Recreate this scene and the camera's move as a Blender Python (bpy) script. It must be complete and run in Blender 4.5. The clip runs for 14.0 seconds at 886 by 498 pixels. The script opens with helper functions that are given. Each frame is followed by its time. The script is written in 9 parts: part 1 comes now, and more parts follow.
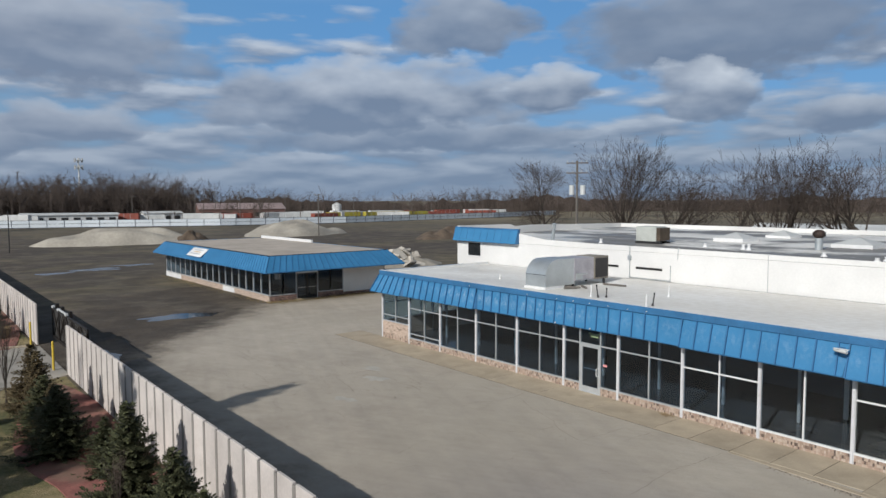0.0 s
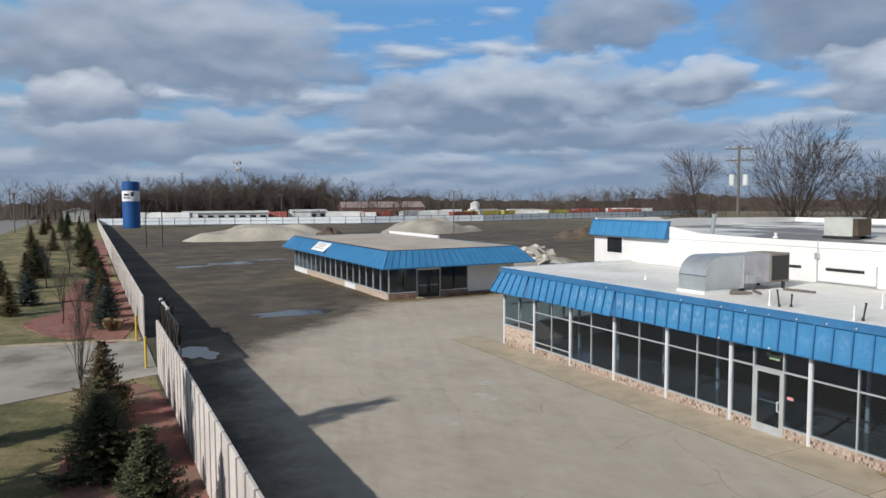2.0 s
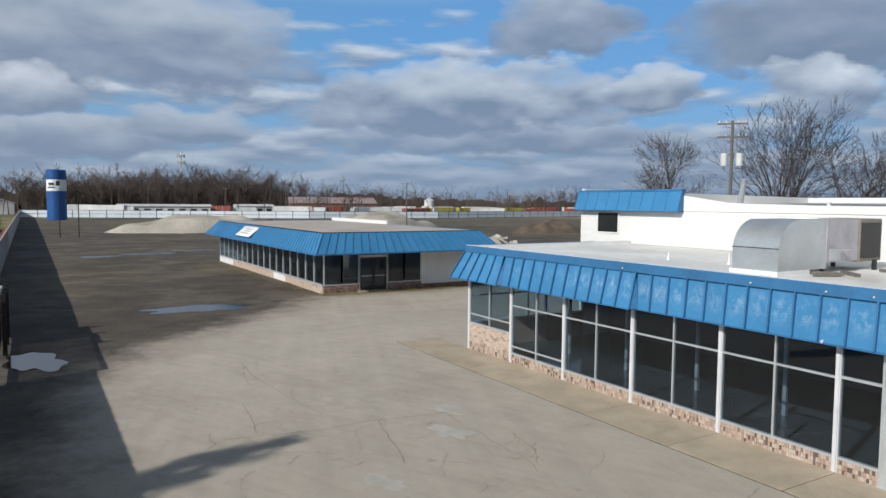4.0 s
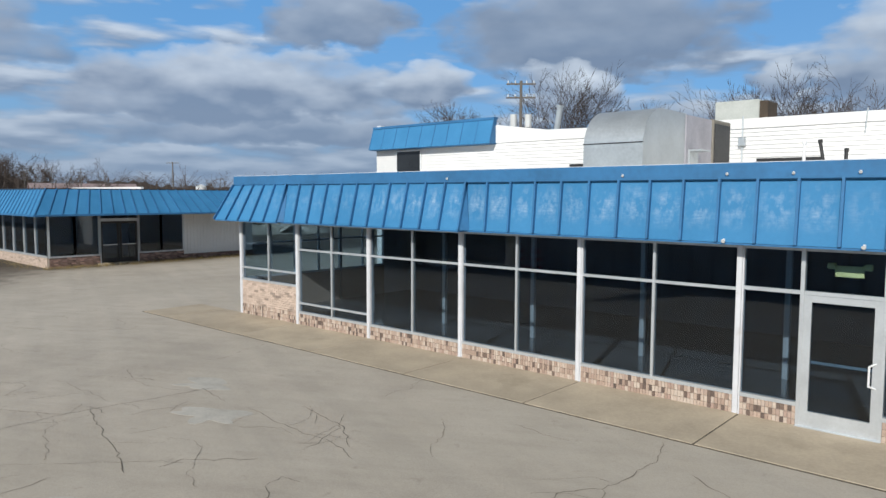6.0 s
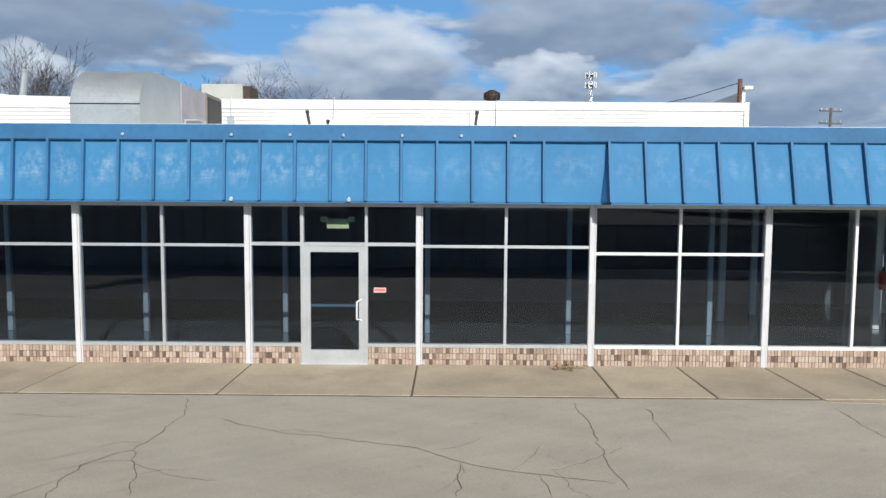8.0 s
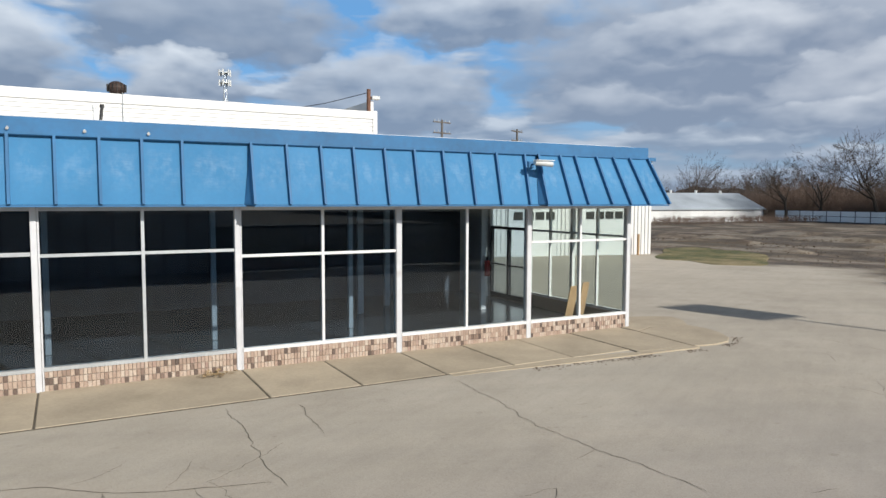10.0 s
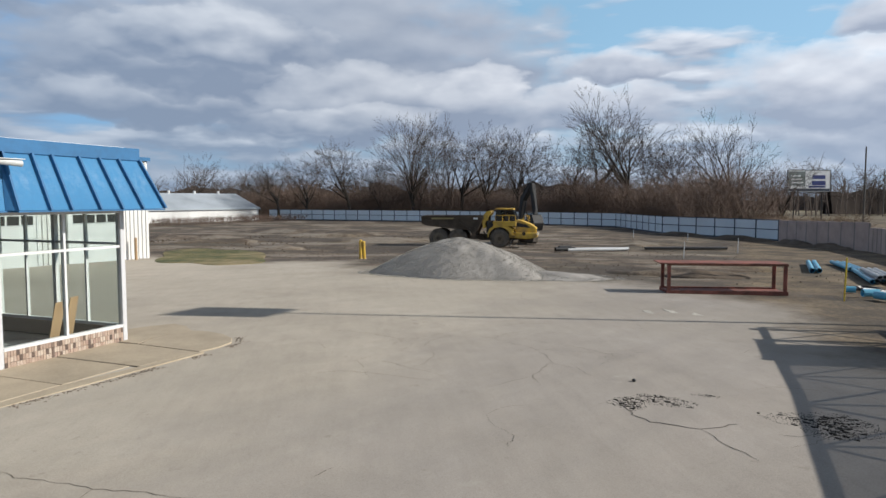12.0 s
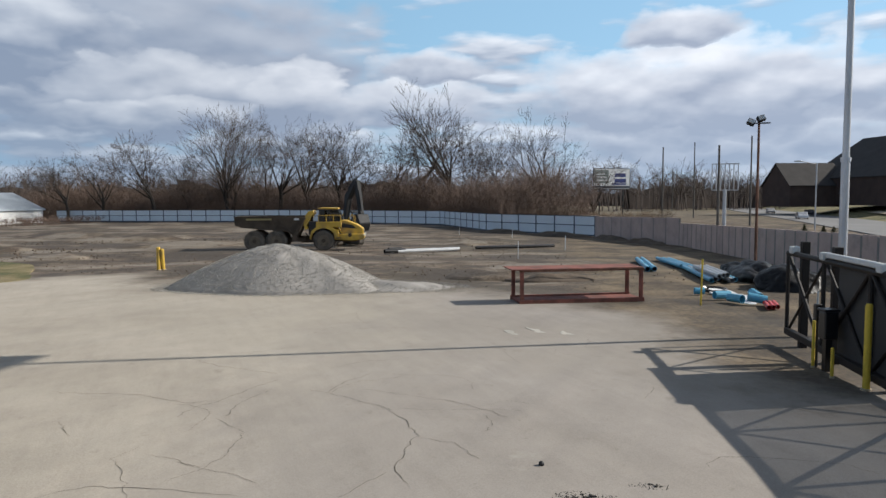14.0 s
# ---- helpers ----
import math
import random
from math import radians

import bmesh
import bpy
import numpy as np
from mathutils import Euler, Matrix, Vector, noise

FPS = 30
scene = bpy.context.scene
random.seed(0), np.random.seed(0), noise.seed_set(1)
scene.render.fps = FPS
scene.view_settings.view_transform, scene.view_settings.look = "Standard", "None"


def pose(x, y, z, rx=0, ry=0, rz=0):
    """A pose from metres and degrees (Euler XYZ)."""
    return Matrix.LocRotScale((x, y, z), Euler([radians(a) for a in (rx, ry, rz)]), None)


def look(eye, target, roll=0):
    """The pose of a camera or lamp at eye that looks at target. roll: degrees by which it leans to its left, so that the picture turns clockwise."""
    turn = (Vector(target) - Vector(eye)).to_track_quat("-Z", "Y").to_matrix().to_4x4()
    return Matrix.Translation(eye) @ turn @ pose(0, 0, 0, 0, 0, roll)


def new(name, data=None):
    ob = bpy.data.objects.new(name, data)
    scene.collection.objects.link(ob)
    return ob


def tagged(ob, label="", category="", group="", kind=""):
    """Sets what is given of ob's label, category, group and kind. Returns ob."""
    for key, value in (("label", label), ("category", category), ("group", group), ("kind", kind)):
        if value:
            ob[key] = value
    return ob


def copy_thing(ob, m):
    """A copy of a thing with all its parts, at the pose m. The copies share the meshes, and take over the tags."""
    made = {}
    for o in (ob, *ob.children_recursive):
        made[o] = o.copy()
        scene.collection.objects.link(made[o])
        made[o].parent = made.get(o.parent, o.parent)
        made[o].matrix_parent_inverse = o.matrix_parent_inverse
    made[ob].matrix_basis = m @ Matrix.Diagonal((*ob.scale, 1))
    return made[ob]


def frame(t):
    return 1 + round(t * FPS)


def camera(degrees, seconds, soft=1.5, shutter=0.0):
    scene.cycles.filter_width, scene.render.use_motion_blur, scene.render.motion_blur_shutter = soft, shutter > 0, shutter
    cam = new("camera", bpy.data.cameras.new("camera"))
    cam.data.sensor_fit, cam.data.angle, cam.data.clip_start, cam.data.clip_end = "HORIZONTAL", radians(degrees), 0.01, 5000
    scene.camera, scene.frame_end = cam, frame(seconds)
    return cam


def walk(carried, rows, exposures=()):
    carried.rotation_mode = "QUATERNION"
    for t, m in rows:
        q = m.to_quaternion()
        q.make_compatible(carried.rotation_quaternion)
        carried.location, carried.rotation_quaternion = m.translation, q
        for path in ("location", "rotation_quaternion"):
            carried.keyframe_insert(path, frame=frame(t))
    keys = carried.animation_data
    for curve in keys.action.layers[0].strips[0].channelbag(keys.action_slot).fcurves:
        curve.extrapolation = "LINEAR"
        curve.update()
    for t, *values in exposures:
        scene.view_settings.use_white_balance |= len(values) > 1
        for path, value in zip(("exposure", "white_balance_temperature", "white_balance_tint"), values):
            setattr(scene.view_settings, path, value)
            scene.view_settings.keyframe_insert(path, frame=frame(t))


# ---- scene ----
cam = camera(64.8, 14.0)
PATH = [
    (0, (21.235, -23.907, 8.521), (19.672, -22.667, 8.380), -0.18),
    (0.5, (20.470, -23.016, 8.488), (18.780, -21.954, 8.349), -0.39),
    (1, (19.495, -21.991, 8.446), (17.725, -21.068, 8.310), -0.29),
    (1.5, (18.328, -21.005, 8.291), (16.549, -20.103, 8.155), -0.11),
    (2, (16.949, -19.917, 7.773), (15.170, -19.014, 7.634), -0.30),
    (2.5, (15.302, -18.903, 7.182), (13.524, -17.998, 7.039), -0.31),
    (2.7, (14.549, -18.495, 7.027), (12.771, -17.591, 6.880), -0.25),
    (4.8, (5.398, -13.303, 5.306), (3.725, -12.217, 5.167), 0.30),
    (5, (4.868, -12.900, 5.164), (3.198, -11.810, 5.013), -0.00),
    (5.5, (4.174, -12.251, 4.421), (2.587, -11.044, 4.269), 0.11),
    (6, (3.951, -12.004, 3.674), (2.630, -10.510, 3.520), 0.21),
    (6.5, (3.762, -11.864, 3.215), (2.665, -10.200, 3.057), 0.06),
    (7, (3.733, -12.060, 3.117), (2.902, -10.248, 2.964), 0.23),
    (7.5, (3.643, -12.190, 3.062), (3.208, -10.244, 2.907), 0.28),
    (8, (3.545, -12.310, 3.009), (3.529, -10.316, 2.859), 0.35),
    (8.2, (3.503, -12.355, 3.004), (3.653, -10.365, 2.856), 0.36),
    (10.3, (3.430, -12.394, 3.041), (4.559, -10.749, 2.899), 0.25),
    (10.5, (3.374, -12.423, 3.072), (4.641, -10.883, 2.930), 0.31),
    (11, (3.458, -12.351, 3.068), (5.016, -11.105, 2.928), 0.16),
    (11.5, (3.503, -12.347, 3.104), (5.285, -11.450, 2.965), 0.04),
    (12, (3.674, -12.262, 3.107), (5.521, -11.507, 2.966), -0.03),
    (12.5, (4.302, -12.098, 3.087), (6.148, -11.341, 2.946), -0.15),
    (12.9, (4.939, -11.845, 3.108), (6.844, -11.253, 2.965), -0.16),
    (13, (5.099, -11.782, 3.113), (7.016, -11.232, 2.969), -0.16),
    (13.5, (6.220, -11.274, 3.131), (8.195, -10.998, 2.985), -0.24),
    (14, (7.692, -10.774, 3.161), (9.669, -10.508, 3.012), -0.35),
]
walk(cam, [(t, look(eye, target, roll)) for t, eye, target, roll in PATH], exposures=[(0, -0.32, 6050, 10), (1, -0.24, 6100, 10), (2.5, -0.1, 6100, 10), (5, -0.14, 6000, 9), (7, 0.02, 6000, 9), (8.2, 0.04, 6100, 9), (11, 0.04, 6250, 10), (14, 0.14, 6250, 10)])

# ---- light ----
SUN_TO = Vector((0.495, -1.6, 1.0)).normalized()
sun = new("sun", bpy.data.lights.new("sun", "SUN"))
sun.data.energy, sun.data.angle, sun.data.color = 4.9, radians(0.6), (1.0, 0.93, 0.82)
sun.matrix_world = look((0, 0, 60), Vector((0, 0, 60)) - SUN_TO)


def node(nt, kind, **values):
    """A node with its inputs set by name (in_<index> sets an input by number); a socket as value is linked."""
    n = nt.nodes.new(kind)
    for key, value in values.items():
        if key.startswith("in_"):
            sock = n.inputs[int(key[3:])]
        elif key in n.inputs:
            sock = n.inputs[key]
        else:
            sock = None
            for s in n.inputs:
                if s.name.replace(" ", "_").lower() == key:
                    sock = s
                    break
        if sock is None:
            setattr(n, key, value)
        elif isinstance(value, bpy.types.NodeSocket):
            nt.links.new(value, sock)
        else:
            sock.default_value = value
    return n


def ramp(nt, fac, stops):
    """A colour ramp over fac with (position, colour or grey) stops."""
    n = node(nt, "ShaderNodeValToRGB", in_0=fac)
    e = n.color_ramp.elements
    while len(e) < len(stops):
        e.new(0.5)
    for k, (p, c) in enumerate(stops):
        e[k].position = p
        e[k].color = (*c, 1) if isinstance(c, tuple) else (c, c, c, 1)
    return n.outputs[0]


def maths(nt, op, a, b=0.0, c=0.0):
    return node(nt, "ShaderNodeMath", operation=op, in_0=a, in_1=b, in_2=c).outputs[0]


def mixed(nt, fac, a, b, how="MIX"):
    n = nt.nodes.new("ShaderNodeMix")
    n.data_type, n.blend_type = "RGBA", how
    for sock, value in ((n.inputs[0], fac), (n.inputs[6], a), (n.inputs[7], b)):
        if isinstance(value, bpy.types.NodeSocket):
            nt.links.new(value, sock)
        elif isinstance(value, tuple) and len(value) == 3:
            sock.default_value = (*value, 1)
        else:
            sock.default_value = value
    return n.outputs[2]


# sky: rows of flat-based fair-weather cumulus over a hazy horizon
world = bpy.data.worlds.new("world")
scene.world = world
world.use_nodes = True
wt = world.node_tree
wt.nodes.clear()
sky = node(wt, "ShaderNodeTexSky", sky_type="NISHITA", sun_disc=False, sun_elevation=math.asin(SUN_TO.z),
           sun_rotation=math.atan2(SUN_TO.x, SUN_TO.y), air_density=1.0, dust_density=0.6, ozone_density=2.2)
way = node(wt, "ShaderNodeTexCoord").outputs["Generated"]
sep = node(wt, "ShaderNodeSeparateXYZ", in_0=way)
up = maths(wt, "MAXIMUM", sep.outputs[2], 0.0)
level = node(wt, "ShaderNodeVectorMath", operation="NORMALIZE", in_0=node(wt, "ShaderNodeCombineXYZ", in_0=sep.outputs[0], in_1=sep.outputs[1], in_2=0.0).outputs[0]).outputs[0]
# bearing from north by east (85 degrees is straight over the shop) and height, both in degrees
turned = node(wt, "ShaderNodeSeparateXYZ", in_0=node(wt, "ShaderNodeVectorRotate", rotation_type="Z_AXIS", in_0=level, Angle=radians(-85)).outputs[0])
bearing = maths(wt, "MULTIPLY_ADD", maths(wt, "ARCTAN2", turned.outputs[1], turned.outputs[0]), math.degrees(1), 85.0)
height = maths(wt, "MULTIPLY", maths(wt, "ARCSINE", up), math.degrees(1))


def cloud(lift, scale, detail, rough, shift):
    """Cloud noise on a level deck, foreshortened towards the horizon; lift looks a little higher up."""
    far = maths(wt, "DIVIDE", 1.0, maths(wt, "ADD", up, 0.23 + lift))
    p = node(wt, "ShaderNodeVectorMath", operation="SCALE", in_0=node(wt, "ShaderNodeCombineXYZ", in_0=sep.outputs[0], in_1=sep.outputs[1], in_2=0.0).outputs[0], Scale=far).outputs[0]
    p = node(wt, "ShaderNodeVectorMath", operation="ADD", in_0=p, in_1=shift).outputs[0]
    return node(wt, "ShaderNodeTexNoise", in_0=p, Scale=scale, Detail=detail, Roughness=rough, Distortion=0.1).outputs[0]


def billow(sx, sy, lift, detail, rough, shift=0.0):
    """Noise over bearing and height, sx and sy cells a degree."""
    p = node(wt, "ShaderNodeCombineXYZ", in_0=maths(wt, "MULTIPLY_ADD", bearing, sx, shift), in_1=maths(wt, "MULTIPLY_ADD", height, sy, sy * lift), in_2=shift)
    return node(wt, "ShaderNodeTexNoise", in_0=p.outputs[0], Scale=1.0, Detail=detail, Roughness=rough)


sunward = node(wt, "ShaderNodeVectorMath", operation="DOT_PRODUCT", in_0=level, in_1=(0.28, -0.96, 0.0)).outputs[1]
facing = maths(wt, "MULTIPLY_ADD", sunward, 0.5, 0.5)
glow = ramp(wt, facing, [(0.0, 1.04), (0.12, 1.10), (0.40, 1.06), (0.57, 1.24), (0.95, 1.35)])
shade = mixed(wt, ramp(wt, facing, [(0.15, 0.0), (0.6, 1.0)]), (2.2, 2.85, 3.9), (2.9, 3.3, 4.1))
BRIGHT = mixed(wt, ramp(wt, facing, [(0.1, 0.0), (0.5, 1.0)]), (7.3, 7.8, 8.3), (7.9, 8.0, 8.2))
clear = mixed(wt, 0.65, sky.outputs[0], mixed(wt, ramp(wt, facing, [(0.15, 0.0), (0.5, 1.0)]), (1.25, 3.7, 7.3), (2.9, 5.0, 6.6)))
# the deck overhead and behind
dens, above = cloud(0.0, 2.0, 6.0, 0.50, (3.4, 1.7, 5.2)), cloud(0.024, 2.0, 4.0, 0.46, (3.4, 1.7, 5.2))
wide = cloud(0.0, 0.7, 2.0, 0.5, (9.0, 4.0, 1.0))
full = maths(wt, "ADD", dens, maths(wt, "MULTIPLY", maths(wt, "SUBTRACT", wide, 0.5), 0.30))
lit = ramp(wt, maths(wt, "MULTIPLY_ADD", maths(wt, "SUBTRACT", dens, above), 3.2, 0.5), [(0.22, 0.0), (0.50, 0.40), (0.78, 1.0)])
tone = maths(wt, "MULTIPLY", lit, ramp(wt, up, [(0.30, 0.8), (0.60, 0.25)]))
overhead = mixed(wt, ramp(wt, full, [(0.375, 0.0), (0.47, 1.0)]), clear, mixed(wt, tone, shade, BRIGHT))
# low rows of cloud, thinning to streaks at the horizon
rows_a, rows_b = billow(0.13, 0.55, 0.0, 4.0, 0.47, 3.0).outputs[0], billow(0.13, 0.55, 0.6, 3.0, 0.45, 3.0).outputs[0]
row_lit = ramp(wt, maths(wt, "MULTIPLY_ADD", maths(wt, "SUBTRACT", rows_a, rows_b), 2.6, 0.42), [(0.15, 0.05), (0.85, 0.75)])
row_cover = ramp(wt, maths(wt, "ADD", rows_a, maths(wt, "MULTIPLY", height, -0.022)), [(0.22, 0.0), (0.40, 0.92)])
low = mixed(wt, row_cover, clear, mixed(wt, row_lit, shade, BRIGHT))
field = mixed(wt, ramp(wt, up, [(0.26, 0.0), (0.36, 1.0)]), low, overhead)
# single clouds: bearing, height of the flat base, half width, depth, whiteness
CLOUDS_WEST = [(174.2, 10.3, 15.5, 6.4, 0.5), (176.3, 3.8, 6.9, 2.4, 0.55), (169.1, 5.1, 5.9, 2.1, 0.65), (144.7, 4.7, 14.9, 2.6, 0.6), (140, 12.8, 5.9, 4.5, 0.45), (119.6, 11.6, 12.8, 5.7, 0.3),
               (111.7, 5.8, 3.9, 2.0, 0.8), (147.8, 7.3, 13.2, 4.4, 0.75), (132.5, 8.2, 3.9, 2.3, 0.9), (180.3, 6.8, 4.4, 2.9, 0.8), (121.0, 7.6, 4.6, 3.4, 1.0)]
CLOUDS_NORTH = [(79.8, 12.1, 11.3, 6.1, 0.4), (95.9, 8.2, 8.5, 6.5, 0.9), (106.3, 8.1, 1.9, 2.0, 0.8), (65.9, 7.2, 9.1, 5.3, 0.65), (82, 7.8, 5.5, 3.8, 0.95), (59, 13.5, 9.9, 4.4, 0.7)]
CLOUDS_EAST = [(34.6, 9.3, 24.5, 10.1, 0.4), (42.2, 6.9, 12.4, 3.1, 0.6), (39.8, 9.7, 10.7, 5.4, 0.55), (28.4, 6.6, 9.9, 4.7, 0.65), (-14.3, 3.5, 12.5, 3.6, 0.8), (28.2, 5.8, 10.0, 2.1, 0.8), (10.5, 6.5, 8.1, 3.0, 0.7),
               (-12.3, 6.6, 15.9, 5.7, 0.85), (19.1, 6.5, 4.6, 4.5, 0.8), (8.4, 9.8, 5.5, 2.1, 0.85), (-11.3, 11.9, 4.4, 2.5, 0.85), (32.8, 6.0, 4.1, 1.6, 0.9), (40.3, 11.4, 10.0, 3.1, 0.75)]
curl = node(wt, "ShaderNodeSeparateColor", in_0=billow(0.26, 0.46, 0.0, 5.0, 0.47, 11.0).outputs[1])
curl_x, curl_y, curl_b = (maths(wt, "SUBTRACT", curl.outputs[k], 0.5) for k in range(3))
fluff = maths(wt, "SUBTRACT", billow(0.20, 0.42, 0.0, 3.0, 0.42, 7.0).outputs[0], billow(0.20, 0.42, 0.9, 3.0, 0.42, 7.0).outputs[0])
for az, foot, half, deep, white in CLOUDS_WEST + CLOUDS_NORTH + CLOUDS_EAST:
    swirl = min(1.0, deep / 4.0)
    u = maths(wt, "MULTIPLY_ADD", curl_x, 9.0 * swirl / half, maths(wt, "MULTIPLY_ADD", bearing, 1.0 / half, -az / half))
    v = maths(wt, "MULTIPLY_ADD", curl_y, 4.5 * swirl / deep, maths(wt, "MULTIPLY_ADD", height, 1.0 / deep, -foot / deep))
    vv = maths(wt, "MAXIMUM", v, maths(wt, "MULTIPLY", v, -2.3))
    body = maths(wt, "SUBTRACT", maths(wt, "MULTIPLY_ADD", maths(wt, "MULTIPLY", u, u), -1.0, 1.0), maths(wt, "MULTIPLY", vv, vv))
    body = maths(wt, "MULTIPLY_ADD", curl_b, 0.9, body)
    top = maths(wt, "MULTIPLY_ADD", fluff, 1.1, maths(wt, "MULTIPLY_ADD", v, 0.85, 0.16))
    tint = mixed(wt, maths(wt, "MULTIPLY", ramp(wt, top, [(0.0, 0.0), (0.9, 1.0)]), white), shade, BRIGHT)
    field = mixed(wt, ramp(wt, body, [(0.0, 0.0), (0.22, 0.55), (0.55, 0.97)]), field, tint)
field = mixed(wt, 1.0, field, glow, "MULTIPLY")
haze = ramp(wt, up, [(0.0, 0.8), (0.05, 0.45), (0.14, 0.0)])
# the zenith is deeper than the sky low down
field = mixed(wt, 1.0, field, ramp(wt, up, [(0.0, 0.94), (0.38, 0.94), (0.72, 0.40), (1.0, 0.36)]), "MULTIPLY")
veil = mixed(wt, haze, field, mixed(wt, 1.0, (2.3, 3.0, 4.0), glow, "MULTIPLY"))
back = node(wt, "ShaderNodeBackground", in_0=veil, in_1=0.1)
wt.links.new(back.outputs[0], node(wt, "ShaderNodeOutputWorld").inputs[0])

# ---- materials ----
def surface(name):
    m = bpy.data.materials.new(name)
    m.use_nodes = True
    nt = m.node_tree
    nt.nodes.clear()
    bsdf = nt.nodes.new("ShaderNodeBsdfPrincipled")
    nt.links.new(bsdf.outputs[0], nt.nodes.new("ShaderNodeOutputMaterial").inputs[0])
    return m, nt, bsdf


def at_place(nt):
    return node(nt, "ShaderNodeNewGeometry").outputs["Position"]


def noise_at(nt, where, scale, detail=4.0, rough=0.55):
    return node(nt, "ShaderNodeTexNoise", in_0=where, Scale=scale, Detail=detail, Roughness=rough).outputs[0]


def bumped(nt, bsdf, height, strength, distance=0.02):
    nt.links.new(node(nt, "ShaderNodeBump", Strength=strength, Distance=distance, Height=height).outputs[0], bsdf.inputs["Normal"])


def plain(name, colour, rough=0.7, metal=0.0, dark=0.7, light=1.15, scale=1.5, grain=25.0, bump=0.15, stain=None, piece=0.0, spec=0.5, stretch=None):
    """A surface with broad mottling, fine grain, relief, optional stains (colour, cover, scale) and a tone that differs piece by piece."""
    m, nt, b = surface(name)
    where = at_place(nt)
    if stretch:
        where = node(nt, "ShaderNodeVectorMath", operation="MULTIPLY", in_0=where, in_1=stretch).outputs[0]
    broad, fine = noise_at(nt, where, scale), noise_at(nt, where, grain, 3.0)
    tone = maths(nt, "ADD", maths(nt, "MULTIPLY", broad, 0.65), maths(nt, "MULTIPLY", fine, 0.35))
    lo, hi = tuple(c * dark for c in colour), tuple(min(1, c * light) for c in colour)
    col = ramp(nt, tone, [(0.32, lo), (0.68, hi)])
    if piece:
        r = node(nt, "ShaderNodeObjectInfo").outputs["Random"]
        col = mixed(nt, 1.0, col, ramp(nt, r, [(0.0, 1 - piece), (1.0, 1 + piece * 0.6)]), "MULTIPLY")
    if stain:
        where2 = node(nt, "ShaderNodeVectorMath", operation="ADD", in_0=where, in_1=(13.0, 5.0, 9.0)).outputs[0]
        s = noise_at(nt, where2, stain[2], 6.0, 0.6)
        col = mixed(nt, ramp(nt, s, [(1 - stain[1] - 0.12, 0.0), (1 - stain[1] + 0.08, 0.85)]), col, stain[0])
    nt.links.new(col, b.inputs["Base Color"])
    b.inputs["Metallic"].default_value = metal
    b.inputs["Specular IOR Level"].default_value = spec
    nt.links.new(maths(nt, "ADD", maths(nt, "MULTIPLY", maths(nt, "SUBTRACT", fine, 0.5), 0.25), rough), b.inputs["Roughness"])
    if bump:
        bumped(nt, b, tone, bump)
    return m


